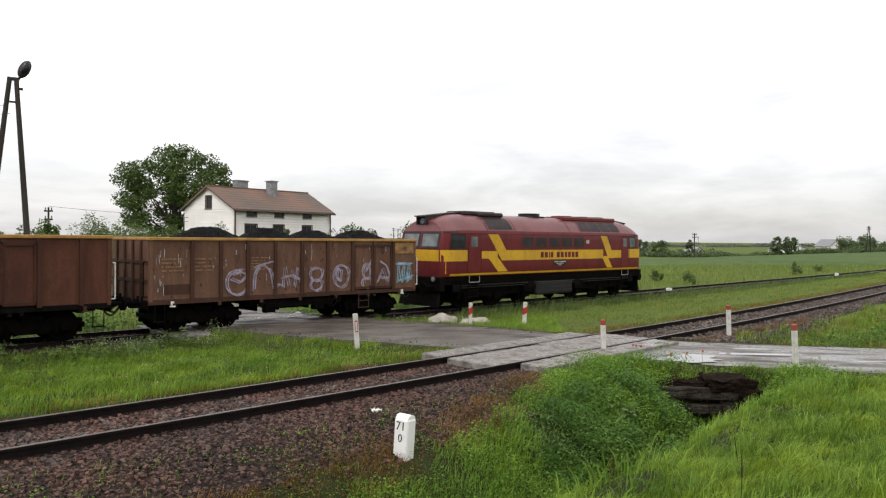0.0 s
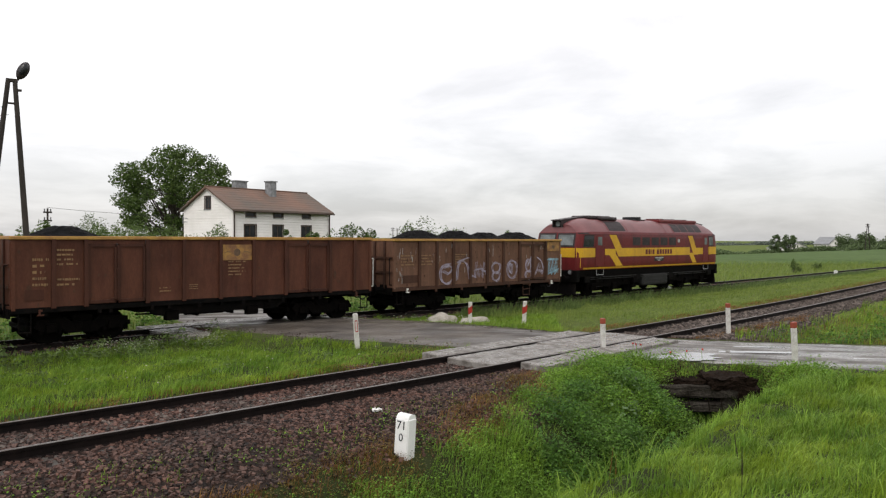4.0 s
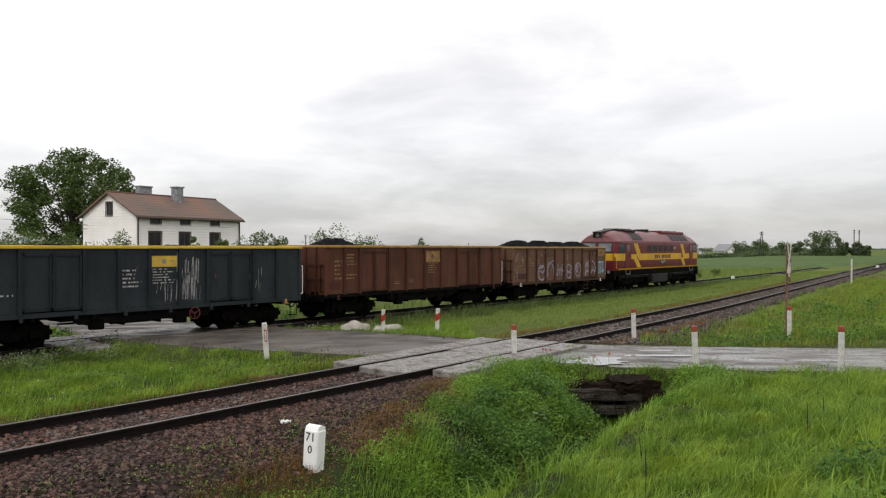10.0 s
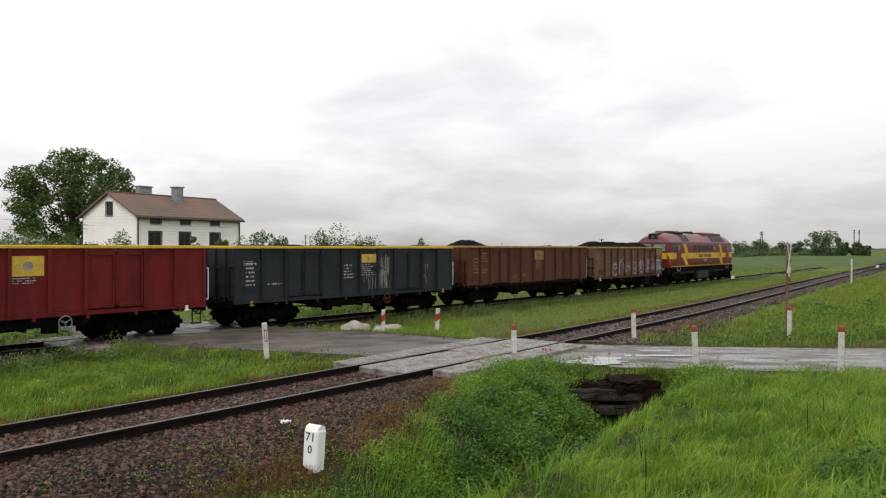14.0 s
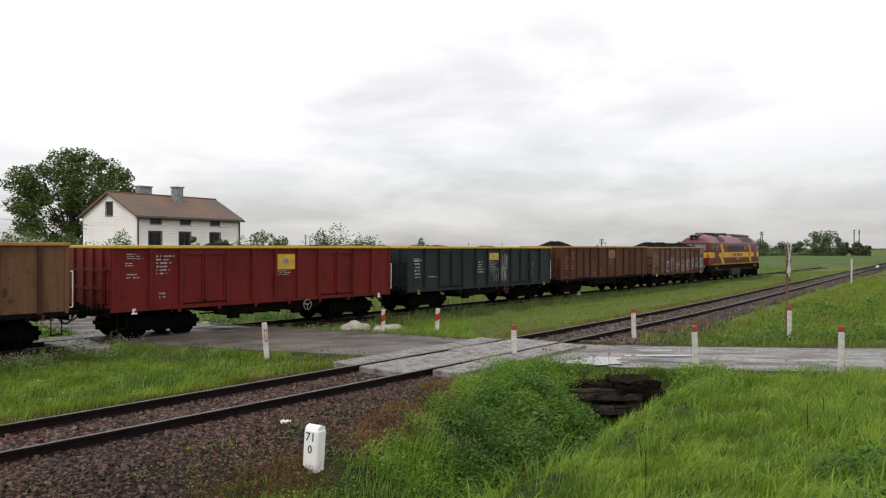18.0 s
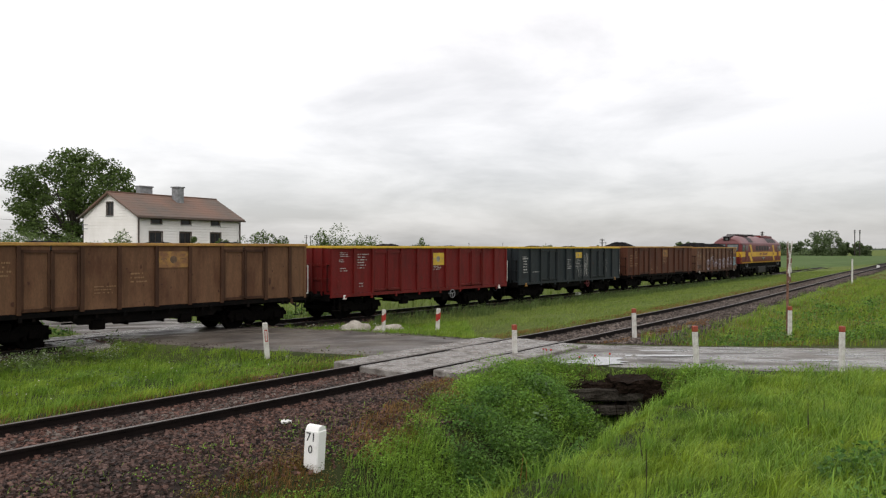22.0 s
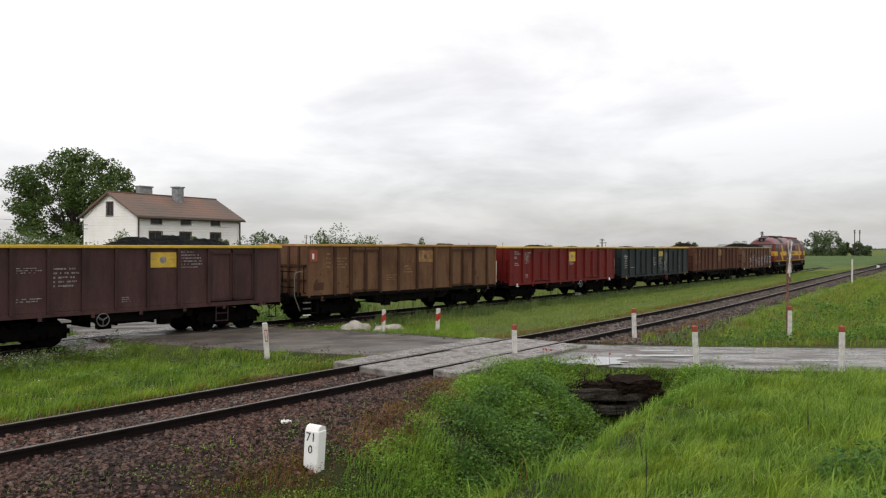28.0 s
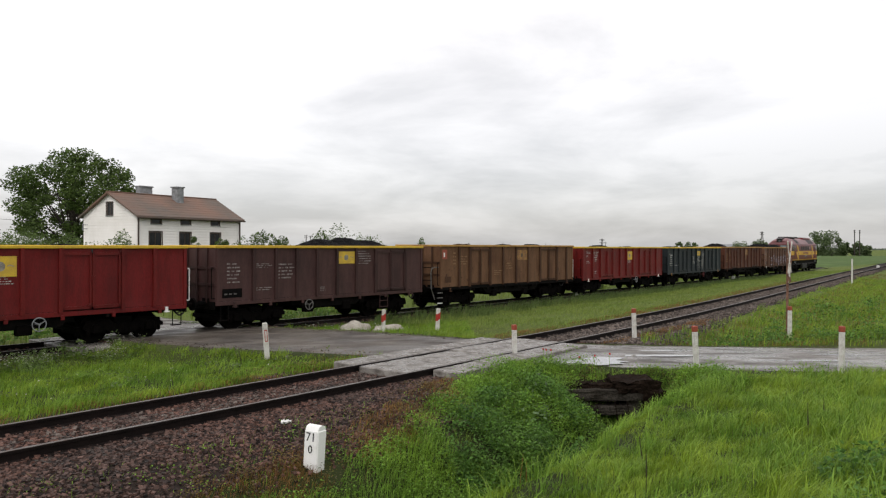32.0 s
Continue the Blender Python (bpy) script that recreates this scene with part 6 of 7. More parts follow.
def arching(name, x, y, h, w, material, label, seed):
    """Long blades that rise, arch over and hang, in four lengths each."""
    rs = np.random.RandomState(seed)
    n = len(x)
    z = ground_z(x, y) - 0.02
    a = rs.uniform(0, 6.283, n)
    reach = rs.uniform(0.3, 1.15, n) * h
    dx, dy = np.cos(a), np.sin(a)
    sx, sy = -dy * w / 2, dx * w / 2
    rows = []
    for u, up, wd in ((0.0, 0.0, 0.7), (0.2, 0.48, 1.0), (0.5, 0.84, 0.9), (0.8, 0.95, 0.55)):
        px, py, pz = x + dx * reach * u + 0.1 * h * u, y + dy * reach * u, z + h * up
        rows += [np.stack([px - sx * wd, py - sy * wd, pz], -1), np.stack([px + sx * wd, py + sy * wd, pz], -1)]
    rows.append(np.stack([x + dx * reach * 1.15 + 0.1 * h, y + dy * reach * 1.15, z + h * (0.95 - 0.25 * reach / h)], -1))
    v = np.stack(rows, 1)
    f = np.array([(0, 1, 3), (0, 3, 2), (2, 3, 5), (2, 5, 4), (4, 5, 7), (4, 7, 6), (6, 7, 8)])
    faces = (f[None] + 9 * np.arange(n)[:, None, None]).reshape(-1, 3)
    return tagged(new(name, soup(name, v.reshape(-1, 3), faces, material)), label, "grass", kind="stuff")


def strew(x0, x1, y0, y1, density, test, seed, clump=0.0):
    """Random places in a rectangle that pass the test and lie off the road."""
    rs = np.random.RandomState(seed)
    n = int((x1 - x0) * (y1 - y0) * density)
    x, y = rs.uniform(x0, x1, n), rs.uniform(y0, y1, n)
    ok = test(x, y, along(NEAR, x, y)[1], along(FAR, x, y)[1])
    if clump:
        ok &= rs.rand(n) < np.clip(0.55 + clump * lump(x, y, 0.8, seed) + 0.4 * clump * lump(x, y, 0.27, seed + 2), 0.03, 1)
    x, y = x[ok], y[ok]
    rd, _, half = road_at(x, y)
    ok = rd > half + 0.02 + 0.35 * (0.5 + 0.5 * lump(x, y, 0.5, 3))
    return x[ok], y[ok], rs


def green_edge(x, y):
    """How far from the near track the green of the ditch begins."""
    sn = along(NEAR, x, y)[0]
    return np.interp(sn, [4, 7, 9, 10.5, 12, 13.2, 14.5], [3.8, 3.62, 3.1, 2.65, 2.05, 1.6, 1.6]) + 0.16 * lump(x, y, 0.6) + 0.10 * lump(x, y, 0.21, 4)


def nettle_bed(x, y, dn):
    """Where tall dark nettles crowd out the grass."""
    return (x > 0.15 + 0.35 * lump(x, y, 0.8, 6)) & (y > 11.0 + 0.5 * lump(x, y, 0.9, 8)) & (y < np.where(x > 2.4, 15.6, 16.9)) & (dn > 2.7) & (dn < bank_rim(y) - 0.75)


def clear_of_culvert(x, y, r=0.55):
    return np.hypot((x - 3.45) * 0.8, y - 15.15) > r


def on_bank(x, y, dn, back=0.45):
    return (dn > bank_rim(y) - back + 0.12 * lump(x, y, 0.5)) & (np.abs(x) < y * 0.63 + 0.5)


x, y, rs = strew(-3, 14, 3.5, 17.4, 1900, lambda x, y, dn, df: on_bank(x, y, dn, 0.6), 1, 0.5)
tall = (0.8 + 0.45 * lump(x, y, 0.9, 4) + 0.4 * lump(x, y, 0.35, 5)) * (0.5 + 0.5 * ease(-0.1, 1.0, along(NEAR, x, y)[1] - bank_rim(y)))
tall *= 0.72 + 0.5 * np.clip(lump(x, y, 0.22, 9) + 0.3, 0, 1)
blades("bank_grass", x, y, rs.uniform(0.12, 0.33, len(x)) * np.clip(tall, 0.2, 1.6), rs.uniform(0.006, 0.012, len(x)), GRASS, "lush fresh green grass on the bank", lean=0.9, seed=1)
# tussocks: sheaves of long blades that arch outwards from one root
x, y, rs = strew(-3, 13, 3.8, 17.2, 9, lambda x, y, dn, df: on_bank(x, y, dn, 0.2), 51, 0.7)
k = np.repeat(np.arange(len(x)), 20)
x, y = x[k] + rs.normal(0, 0.055, len(k)), y[k] + rs.normal(0, 0.055, len(k))
arching("bank_tussocks", x, y, rs.uniform(0.18, 0.40, len(x)) * rs.uniform(0.6, 1.15, k.max() + 1)[k], rs.uniform(0.006, 0.012, len(x)), GRASS_LIGHT, "tussocks of long arching grass on the bank", 51)
x, y, rs = strew(-3, 13, 3.8, 17.0, 5, lambda x, y, dn, df: on_bank(x, y, dn, 0.0), 52, 0.9)
blades("bank_stems", x, y, rs.uniform(0.35, 0.58, len(x)), rs.uniform(0.004, 0.007, len(x)), GRASS_LIGHT, "thin flowering stems above the bank grass", lean=0.35, seed=52)
x, y, rs = strew(-7, 12, -7, 5.5, 330, lambda x, y, dn, df: (dn > 6.2) & ((np.abs(x) > y * 0.63 + 0.45) | (y < 3.7)), 53, 0.2)
blades("bank_grass", x, y, rs.uniform(0.10, 0.28, len(x)), rs.uniform(0.005, 0.011, len(x)), GRASS, "lush fresh green grass on top of the bank", lean=1.0, seed=53)
x, y, rs = strew(-24, 1, 7, 33, 820, lambda x, y, dn, df: (dn < -1.5) & (df > 1.7) & (x > -y * 0.75 - 1), 2, 0.4)
tall = np.clip(0.7 + 0.4 * lump(x, y, 1.4, 4) + 0.3 * lump(x, y, 0.4, 5), 0.3, 1.4)
blades("meadow_grass", x, y, rs.uniform(0.07, 0.22, len(x)) * tall, rs.uniform(0.008, 0.017, len(x)), GRASS, "short green grass between the two tracks", lean=0.7, seed=2)
x, y, rs = strew(-4, 62, 20, 92, 170, lambda x, y, dn, df: (dn < -1.4) & (df > 1.4), 3, 0.35)
tall = np.clip(0.8 + 0.5 * lump(x, y, 2.4, 4), 0.3, 1.4)
blades("meadow_grass", x, y, rs.uniform(0.07, 0.27, len(x)) * tall, rs.uniform(0.009, 0.018, len(x)), MEADOW, "taller grass between the two tracks", lean=0.7, seed=3)
x, y, rs = strew(4, 50, 20.5, 66, 190, lambda x, y, dn, df: (dn > 2.1 + 0.5 * lump(x, y, 1.1, 5)) & (x < y * 0.66 + 1), 4, 0.4)
tall = np.clip(0.8 + 0.5 * lump(x, y, 2.0, 4) + 0.3 * lump(x, y, 0.6, 4), 0.2, 1.5)
blades("verge_grass", x, y, rs.uniform(0.12, 0.44, len(x)) * tall, rs.uniform(0.009, 0.019, len(x)), GRASS, "green grass on the verge beyond the road", lean=0.8, seed=4)
x, y, rs = strew(-22, 1, 8, 32, 170, lambda x, y, dn, df: (dn < -1.5) & (df > 1.7) & (x > -y * 0.75 - 1), 58, 0.9)
blades("meadow_grass", x, y, rs.uniform(0.12, 0.30, len(x)), rs.uniform(0.008, 0.016, len(x)), GRASS_LIGHT, "paler tufts in the grass between the tracks", lean=0.8, seed=58)
x, y, rs = strew(-3, 50, 24, 80, 150, lambda x, y, dn, df: (df > 1.35) & (df < 2.9 + 0.7 * lump(x, y, 2.0, 3)), 59, 0.5)
blades("track_grass", x, y, rs.uniform(0.22, 0.55, len(x)), rs.uniform(0.012, 0.022, len(x)), BUSH_LEAF, "tall grass along the far track", lean=0.6, seed=59)
x, y, rs = strew(-40, 70, 22, 120, 16, lambda x, y, dn, df: (df < -1.7) & (df > -26), 5, 0.4)
blades("meadow_grass", x, y, rs.uniform(0.25, 0.65, len(x)), rs.uniform(0.02, 0.04, len(x)), MEADOW, "tall meadow grass behind the far track", lean=0.6, seed=5)
x, y, rs = strew(-12, 10, 4, 30, 1300, lambda x, y, dn, df: (dn > green_edge(x, y) - 0.75) & (dn < green_edge(x, y) + 0.25) & (dn > 1.3), 6, 0.9)
blades("dry_grass", x, y, rs.uniform(0.04, 0.17, len(x)), rs.uniform(0.005, 0.010, len(x)), GRASS_DRY, "withered reddish grass at the edge of the ballast", lean=0.9, seed=6)
x, y, rs = strew(4, 60, 21, 80, 110, lambda x, y, dn, df: (dn > 2.4) & (dn < 6.5 + 1.5 * lump(x, y, 3)), 57, 1.0)
blades("dry_grass", x, y, rs.uniform(0.06, 0.30, len(x)), rs.uniform(0.010, 0.018, len(x)), WEED_OLIVE, "olive and withered grass beside the ballast", lean=0.8, seed=57)
x, y, rs = strew(-20, 30, 4, 60, 420, lambda x, y, dn, df: (dn < -1.05) & (dn > -2.5 + 0.9 * lump(x, y, 1.3, 2)), 7, 0.8)
blades("dry_grass", x, y, rs.uniform(0.05, 0.15, len(x)), rs.uniform(0.007, 0.013, len(x)), GRASS_DRY, "withered reddish grass along the rails", lean=0.8, seed=7)
x, y, rs = strew(-8, 6, 3, 18, 1500, lambda x, y, dn, df: (dn > green_edge(x, y) - 0.1) & (dn < np.where(y < 13, 5.8, 6.0)) & clear_of_culvert(x, y, 0.45) & ~(nettle_bed(x, y, dn) & (lump(x, y, 0.33, 3) < 0.2)), 8, 0.35)
low = 0.6 + 0.4 * ease(0, 0.5, along(NEAR, x, y)[1] - green_edge(x, y))
blades("ditch_grass", x, y, rs.uniform(0.10, 0.34, len(x)) * low, rs.uniform(0.005, 0.010, len(x)), WEED_BLADE, "green grass in the ditch", lean=0.8, seed=8)
x, y, rs = strew(-9, 3, 4, 15, 110, lambda x, y, dn, df: (dn > 1.6) & (dn < 3.3), 9, 0.9)
blades("ballast_grass", x, y, rs.uniform(0.04, 0.16, len(x)), rs.uniform(0.005, 0.010, len(x)), WEED_BLADE, "tufts of grass growing through the ballast", lean=0.9, seed=9)


def leaves(name, x, y, z, size, material, label, category="weeds", seed=0, flat=0.5, lay=1.0):
    """Many small folded leaves as one object."""
    rs = np.random.RandomState(seed)
    n = len(x)
    u = rs.normal(size=(n, 3)); u[:, 2] *= flat; u /= np.linalg.norm(u, axis=1)[:, None]
    t = rs.normal(size=(n, 3)); t[:, 2] *= lay; t -= (t * u).sum(1)[:, None] * u; t /= np.linalg.norm(t, axis=1)[:, None]
    nrm = np.cross(u, t)
    c = np.stack([x, y, z], -1)
    s = np.broadcast_to(size, (n,))[:, None]
    v = np.stack([c - u * s * 0.5, c + t * s * 0.32 + nrm * s * 0.08, c + u * s * 0.5, c - t * s * 0.32 + nrm * s * 0.08], 1)
    f = np.array([(0, 1, 2), (0, 2, 3)])
    faces = (f[None] + 4 * np.arange(n)[:, None, None]).reshape(-1, 3)
    return soup(name, v.reshape(-1, 3), faces, material)


def weed_bed(name, places, material, label, per, spread, height, size, seed):
    x, y, rs = places
    k = np.repeat(np.arange(len(x)), per)
    dn = along(NEAR, x, y)[1]
    tall = rs.uniform(0.6, 1.0, len(x)) * height * np.clip(0.8 + 0.65 * lump(x, y, 0.75, seed) + 0.35 * lump(x, y, 0.3, seed), 0.2, 1.5)
    tall *= 1 - 0.5 * ease(4.3, 4.9, dn) * ease(6.2, 5.6, dn) * (y < 14)
    xx, yy = x[k] + rs.normal(0, spread, len(k)), y[k] + rs.normal(0, spread, len(k))
    zz = ground_z(xx, yy) + rs.uniform(0.1, 1.0, len(k)) * tall[k]
    tagged(new(name, leaves(name, xx, yy, zz, rs.uniform(0.5, 1.2, len(k)) * size, material, label, seed=seed, flat=0.4, lay=0.4)), label, "weeds", kind="stuff")


weed_bed("ditch_weeds", strew(-6, 6, 5, 17.5, 44, lambda x, y, dn, df: (dn > green_edge(x, y) + 0.05) & (dn < np.where(y < 13, 5.3, 6.0)) & clear_of_culvert(x, y) & ~(nettle_bed(x, y, dn) & (lump(x, y, 0.4, 5) < 0.3)), 11, 0.5), WEED, "dense leafy weeds filling the ditch", 70, 0.12, 0.36, 0.041, 12)
weed_bed("nettles", strew(-0.3, 4.2, 10.4, 17.0, 30, lambda x, y, dn, df: nettle_bed(x, y, dn) & clear_of_culvert(x, y, 0.75), 12, 0.6), NETTLE, "tall dark nettles crowding the ditch", 125, 0.11, 0.56, 0.058, 13)
weed_bed("ditch_weeds", strew(-1, 3.2, 13.5, 18.6, 42, lambda x, y, dn, df: (dn > green_edge(x, y) + 0.15) & (dn < 4.2) & (x > -0.1 + (15.5 - y) * 0.45) & clear_of_culvert(x, y), 13, 0.4), WEED, "nettles beside the crossing", 95, 0.13, 0.44, 0.046, 14)
weed_bed("ditch_weeds", strew(3.6, 7.5, 13.0, 16.9, 24, lambda x, y, dn, df: (dn > 3.2) & (dn < 5.6) & clear_of_culvert(x, y) & (x > 4.2 + (y - 15.7) * 0.6), 33, 0.3), WEED, "weeds hanging over the ditch beside the culvert", 70, 0.13, 0.42, 0.055, 34)
weed_bed("culvert_weeds", strew(2.4, 6.5, 15.9, 17.2, 26, lambda x, y, dn, df: (dn > 2.0), 41, 0.5), WEED_OLIVE, "rusty brown weeds on the earth over the culvert", 46, 0.10, 0.20, 0.036, 42)
weed_bed("burdock", strew(1.5, 2.9, 13.6, 15.2, 6, lambda x, y, dn, df: (dn > 3.0) & (dn < 4.4), 43, 0.3), WEED_PALE, "broad pale burdock leaves in the ditch", 12, 0.11, 0.80, 0.15, 44)
weed_bed("bank_weeds", strew(2.3, 4.2, 4.4, 7.0, 34, lambda x, y, dn, df: (x > 0.49 * y), 47, 0.8), NETTLE, "dark broad-leaved weeds in the bank grass", 26, 0.10, 0.30, 0.06, 48)
weed_bed("road_weeds", strew(2, 16, 15.6, 17.0, 9, lambda x, y, dn, df: dn > 5.0, 15, 0.4), WEED, "weeds along the road edge", 36, 0.13, 0.28, 0.055, 16)
weed_bed("road_weeds", strew(5, 22, 21.2, 24.0, 9, lambda x, y, dn, df: dn > 3.0, 17, 0.9), NETTLE, "dark docks and weeds beyond the road", 40, 0.15, 0.45, 0.085, 18)
weed_bed("verge_weeds", strew(7, 26, 22.4, 36, 0.7, lambda x, y, dn, df: (dn > 3.4) & (x < y * 0.66 + 1), 18, 1.2), NETTLE, "dark leafy clumps on the verge", 90, 0.24, 0.6, 0.11, 19)
weed_bed("ballast_weeds", strew(-9, 1, 5, 14, 9.0, lambda x, y, dn, df: (dn > 1.9) & (dn < 3.9), 19, 0.9), WEED, "low weeds sprouting from the ballast", 26, 0.09, 0.14, 0.035, 20)
weed_bed("ballast_weeds", strew(-9, 1.5, 5, 15, 22.0, lambda x, y, dn, df: (dn > green_edge(x, y) - 1.0) & (dn < green_edge(x, y) + 0.2), 45, 0.9), WEED_OLIVE, "rusty olive weeds along the edge of the ballast", 44, 0.10, 0.17, 0.032, 46)
weed_bed("dry_weeds", strew(-5.5, -1.8, 16.5, 19.6, 12, lambda x, y, dn, df: (dn < -1.35) & (dn > -3.2), 60, 0.6), WEED_OLIVE, "withered reddish weeds on the heap beside the slabs", 46, 0.12, 0.24, 0.042, 61)
weed_bed("meadow_weeds", strew(-16, 0, 14, 27, 2.2, lambda x, y, dn, df: (dn < -2.6) & (df > 2.2), 21, 0.6), BUSH_LEAF, "clover and leafy weeds in the meadow", 18, 0.14, 0.2, 0.08, 22)
weed_bed("track_weeds", strew(-24, -10.5, 18, 30, 7, lambda x, y, dn, df: (df < 3.4) & (df > 1.6), 23, 0.5), BUSH_LEAF, "dark weeds along the far track", 26, 0.14, 0.5, 0.12, 24)


def flowers(name, places, z0, z1, size, material, label):
    x, y, rs = places
    n = len(x)
    z = ground_z(x, y) + rs.uniform(z0, z1, n)
    tagged(new(name, leaves(name, x, y, z, size, material, label, seed=31, flat=0.2)), label, "flowers", kind="stuff")


flowers("cow_parsley", strew(-14.5, -6.8, 19.5, 25.5, 150, lambda x, y, dn, df: (df > 2.3) & (df < 3.7), 25, 1.4), 0.22, 0.46, 0.028, PETAL, "white cow parsley in bloom by the track")
flowers("cow_parsley", strew(-12.9, -9.0, 23.0, 25.3, 700, lambda x, y, dn, df: (df > 2.2) & (df < 4.2), 28, 1.5), 0.24, 0.46, 0.028, PETAL, "thick white bed of cow parsley by the track")
flowers("daisies", strew(-9, 0, 13, 29, 2.5, lambda x, y, dn, df: (dn < -3) & (df > 2), 26, 0.5), 0.12, 0.25, 0.035, PETAL, "small white flowers in the meadow")
flowers("cow_parsley", strew(-5.2, -2.2, 27.5, 30.5, 26, lambda x, y, dn, df: df > 1.8, 27, 0.5), 0.15, 0.35, 0.05, PETAL, "white flowers around the boulders")
weed_bed("track_weeds", strew(-30, -4, 22, 44, 4, lambda x, y, dn, df: (df < -1.8) & (df > -5.0), 24, 0.8), NETTLE, "dark weeds behind the far track", 40, 0.2, 0.7, 0.13, 25)
weed_bed("flower_stems", strew(-14.5, -6.8, 19.5, 25.5, 22, lambda x, y, dn, df: (df > 2.2) & (df < 4.0), 25, 0.6), BUSH_LEAF, "leafy stems of the cow parsley", 16, 0.10, 0.4, 0.07, 29)
for k, (x, y) in enumerate(((2.35, 17.35), (2.45, 17.3), (2.30, 17.45), (3.0, 16.75), (3.35, 16.8), (3.7, 16.9))):
    bm = B()
    z = float(ground_z(x, y))
    rod(bm, (0, 0, 0), (0.02, 0, 0.32), 0.005, 5)
    top = tagged(empty("poppy", pose(x, y, z, 0, 0, 40 * k)), "red poppy in bloom at the road edge", "flower", "poppies")
    part("stem", bm, WEED, top)
    bm = B()
    bmesh.ops.create_icosphere(bm, subdivisions=1, radius=0.024)
    for v in bm.verts:
        v.co.z = v.co.z * 0.6 + 0.33 + 0.02 * math.sin(5 * v.co.x * 40)
    part("bloom", bm, POPPY, top)
for k, (x, y, h) in enumerate(((4.42, 9.2, 0.42), (1.98, 7.4, 0.40), (2.35, 8.9, 0.3), (5.3, 10.6, 0.3), (1.15, 10.4, 0.5), (0.95, 9.4, 0.45))):
    bm = B()
    rod(bm, (0, 0, 0), (0.01, 0, h * 0.6), 0.004, 5)
    rod(bm, (0.01, 0, h * 0.6), (0.03, 0.01, h + 0.1), 0.007, 6, 0.003)
    solo("dock_stalk", bm, STALK if k < 4 else GRASS_DRY, "thin withered dock stalk standing in the grass", "stalk", "withered stalks", m=pose(x, y, float(ground_z(x, y)), 0, 4 * (k % 3 - 1), 60 * k))

bm = B()
for i in range(6):
    u, v = i / 6, (i + 1) / 6
    rod(bm, (0.16 * u * u, 0, 0.8 * u), (0.16 * v * v, 0, 0.8 * v), 0.009 - 0.0012 * i, 6, 0.0078 - 0.0012 * i)
solo("dock_stalk", bm, GRASS_LIGHT, "tall pale bending stalk at the ditch", "stalk", "withered stalks", m=pose(1.88, 12.2, float(ground_z(1.88, 12.2)), 0, 6, 0))

# ---- the house beyond the tracks ----


def house():
    top = tagged(empty("house", pose(-24.9, 62.0, -0.3, 0, 0, 60.1)), "white sided cottage with a brown gabled roof", "house")
    L, D, e, r = 11.4, 6.9, 5.84, 7.70
    t = 0.25

    def wall(name, holes, length, m, gable=False):
        """A wall with openings cut through: built of blocks round them."""
        bm = B()
        xs = sorted({0, length, *[v for h in holes for v in h[:2]]})
        zs = sorted({-0.4, e, *[v for h in holes for v in h[2:] if v < e]})
        for a, b in zip(xs[:-1], xs[1:]):
            for c, d in zip(zs[:-1], zs[1:]):
                mx, mz = (a + b) / 2, (c + d) / 2
                if not any(h[0] < mx < h[1] and h[2] < mz < h[3] for h in holes):
                    box(bm, a, b, 0, t, c, d)
        if gable:
            hs = [h for h in holes if h[3] > e]
            if hs:
                h = hs[0]
                k = (r - e) / (length / 2)
                prism(bm, [(0, e), (h[0], e), (h[0], e + h[0] * k)], 0, t)
                prism(bm, [(h[1], e), (length, e), (h[1], e + (length - h[1]) * k)], 0, t)
                prism(bm, [(h[0], h[3]), (h[1], h[3]), (h[1], e + (length - h[1]) * k), (length / 2, r), (h[0], e + h[0] * k)], 0, t)
            else:
                prism(bm, [(0, e), (length, e), (length / 2, r)], 0, t)
        bmesh.ops.remove_doubles(bm, verts=bm.verts, dist=0.0005)
        return part(name, bm, PLASTER, top, at=m)

    def window(parent, x0, x1, z0, z1, mull=True):
        win = B()
        for a, b, c, d in ((x0, x1, z0, z0 + .07), (x0, x1, z1 - .07, z1), (x0, x0 + .07, z0, z1), (x1 - .07, x1, z0, z1)):
            box(win, a, b, 0.05, 0.12, c, d)
        if mull:
            box(win, (x0 + x1) / 2 - .03, (x0 + x1) / 2 + .03, 0.06, 0.11, z0, z1)
        wf = part("window", win, DARK_FRAME, parent, "dark brown framed window")
        return wf

    def glass(parent, x0, x1, z0, z1):
        bm = B()
        box(bm, x0 + 0.03, x1 - 0.03, 0.08, 0.095, z0 + 0.03, z1 - 0.03)
        part("pane", bm, GLASS, parent)
        bm = B()
        for a, b, c, d in ((x0 - .09, x1 + .09, z1, z1 + .08), (x0 - .09, x0, z0, z1), (x1, x1 + .09, z0, z1)):
            box(bm, a, b, -0.02, 0.02, c, d)
        part("trim", bm, DARK_FRAME, parent)
        bm = B()
        box(bm, x0 - .1, x1 + .1, -0.08, 0.06, z0 - .06, z0)
        part("sill", bm, ZINC, parent)

    front = [(1.2, 2.45, 3.1, 4.5), (4.35, 5.55, 3.1, 4.5), (7.8, 9.0, 3.1, 4.5), (1.38, 2.38, 5.17, 5.60), (4.5, 5.5, 5.17, 5.60), (7.9, 8.88, 5.17, 5.60), (1.2, 2.45, 0.9, 2.3), (4.4, 5.4, 0.0, 2.1), (7.8, 9.0, 0.9, 2.3)]
    w = wall("front_wall", front, L, pose(0, 0, 0))
    for h in front:
        if h[2] > 0:
            glass(window(w, *h, mull=h[3] - h[2] > 1), *h)
    bm = B()
    box(bm, 4.4, 5.4, 0.08, 0.13, 0.0, 2.1)
    part("house_door", bm, DARK_FRAME, top, "dark panelled house door")
    side = [(3.05, 3.85, 5.85, 6.95)]
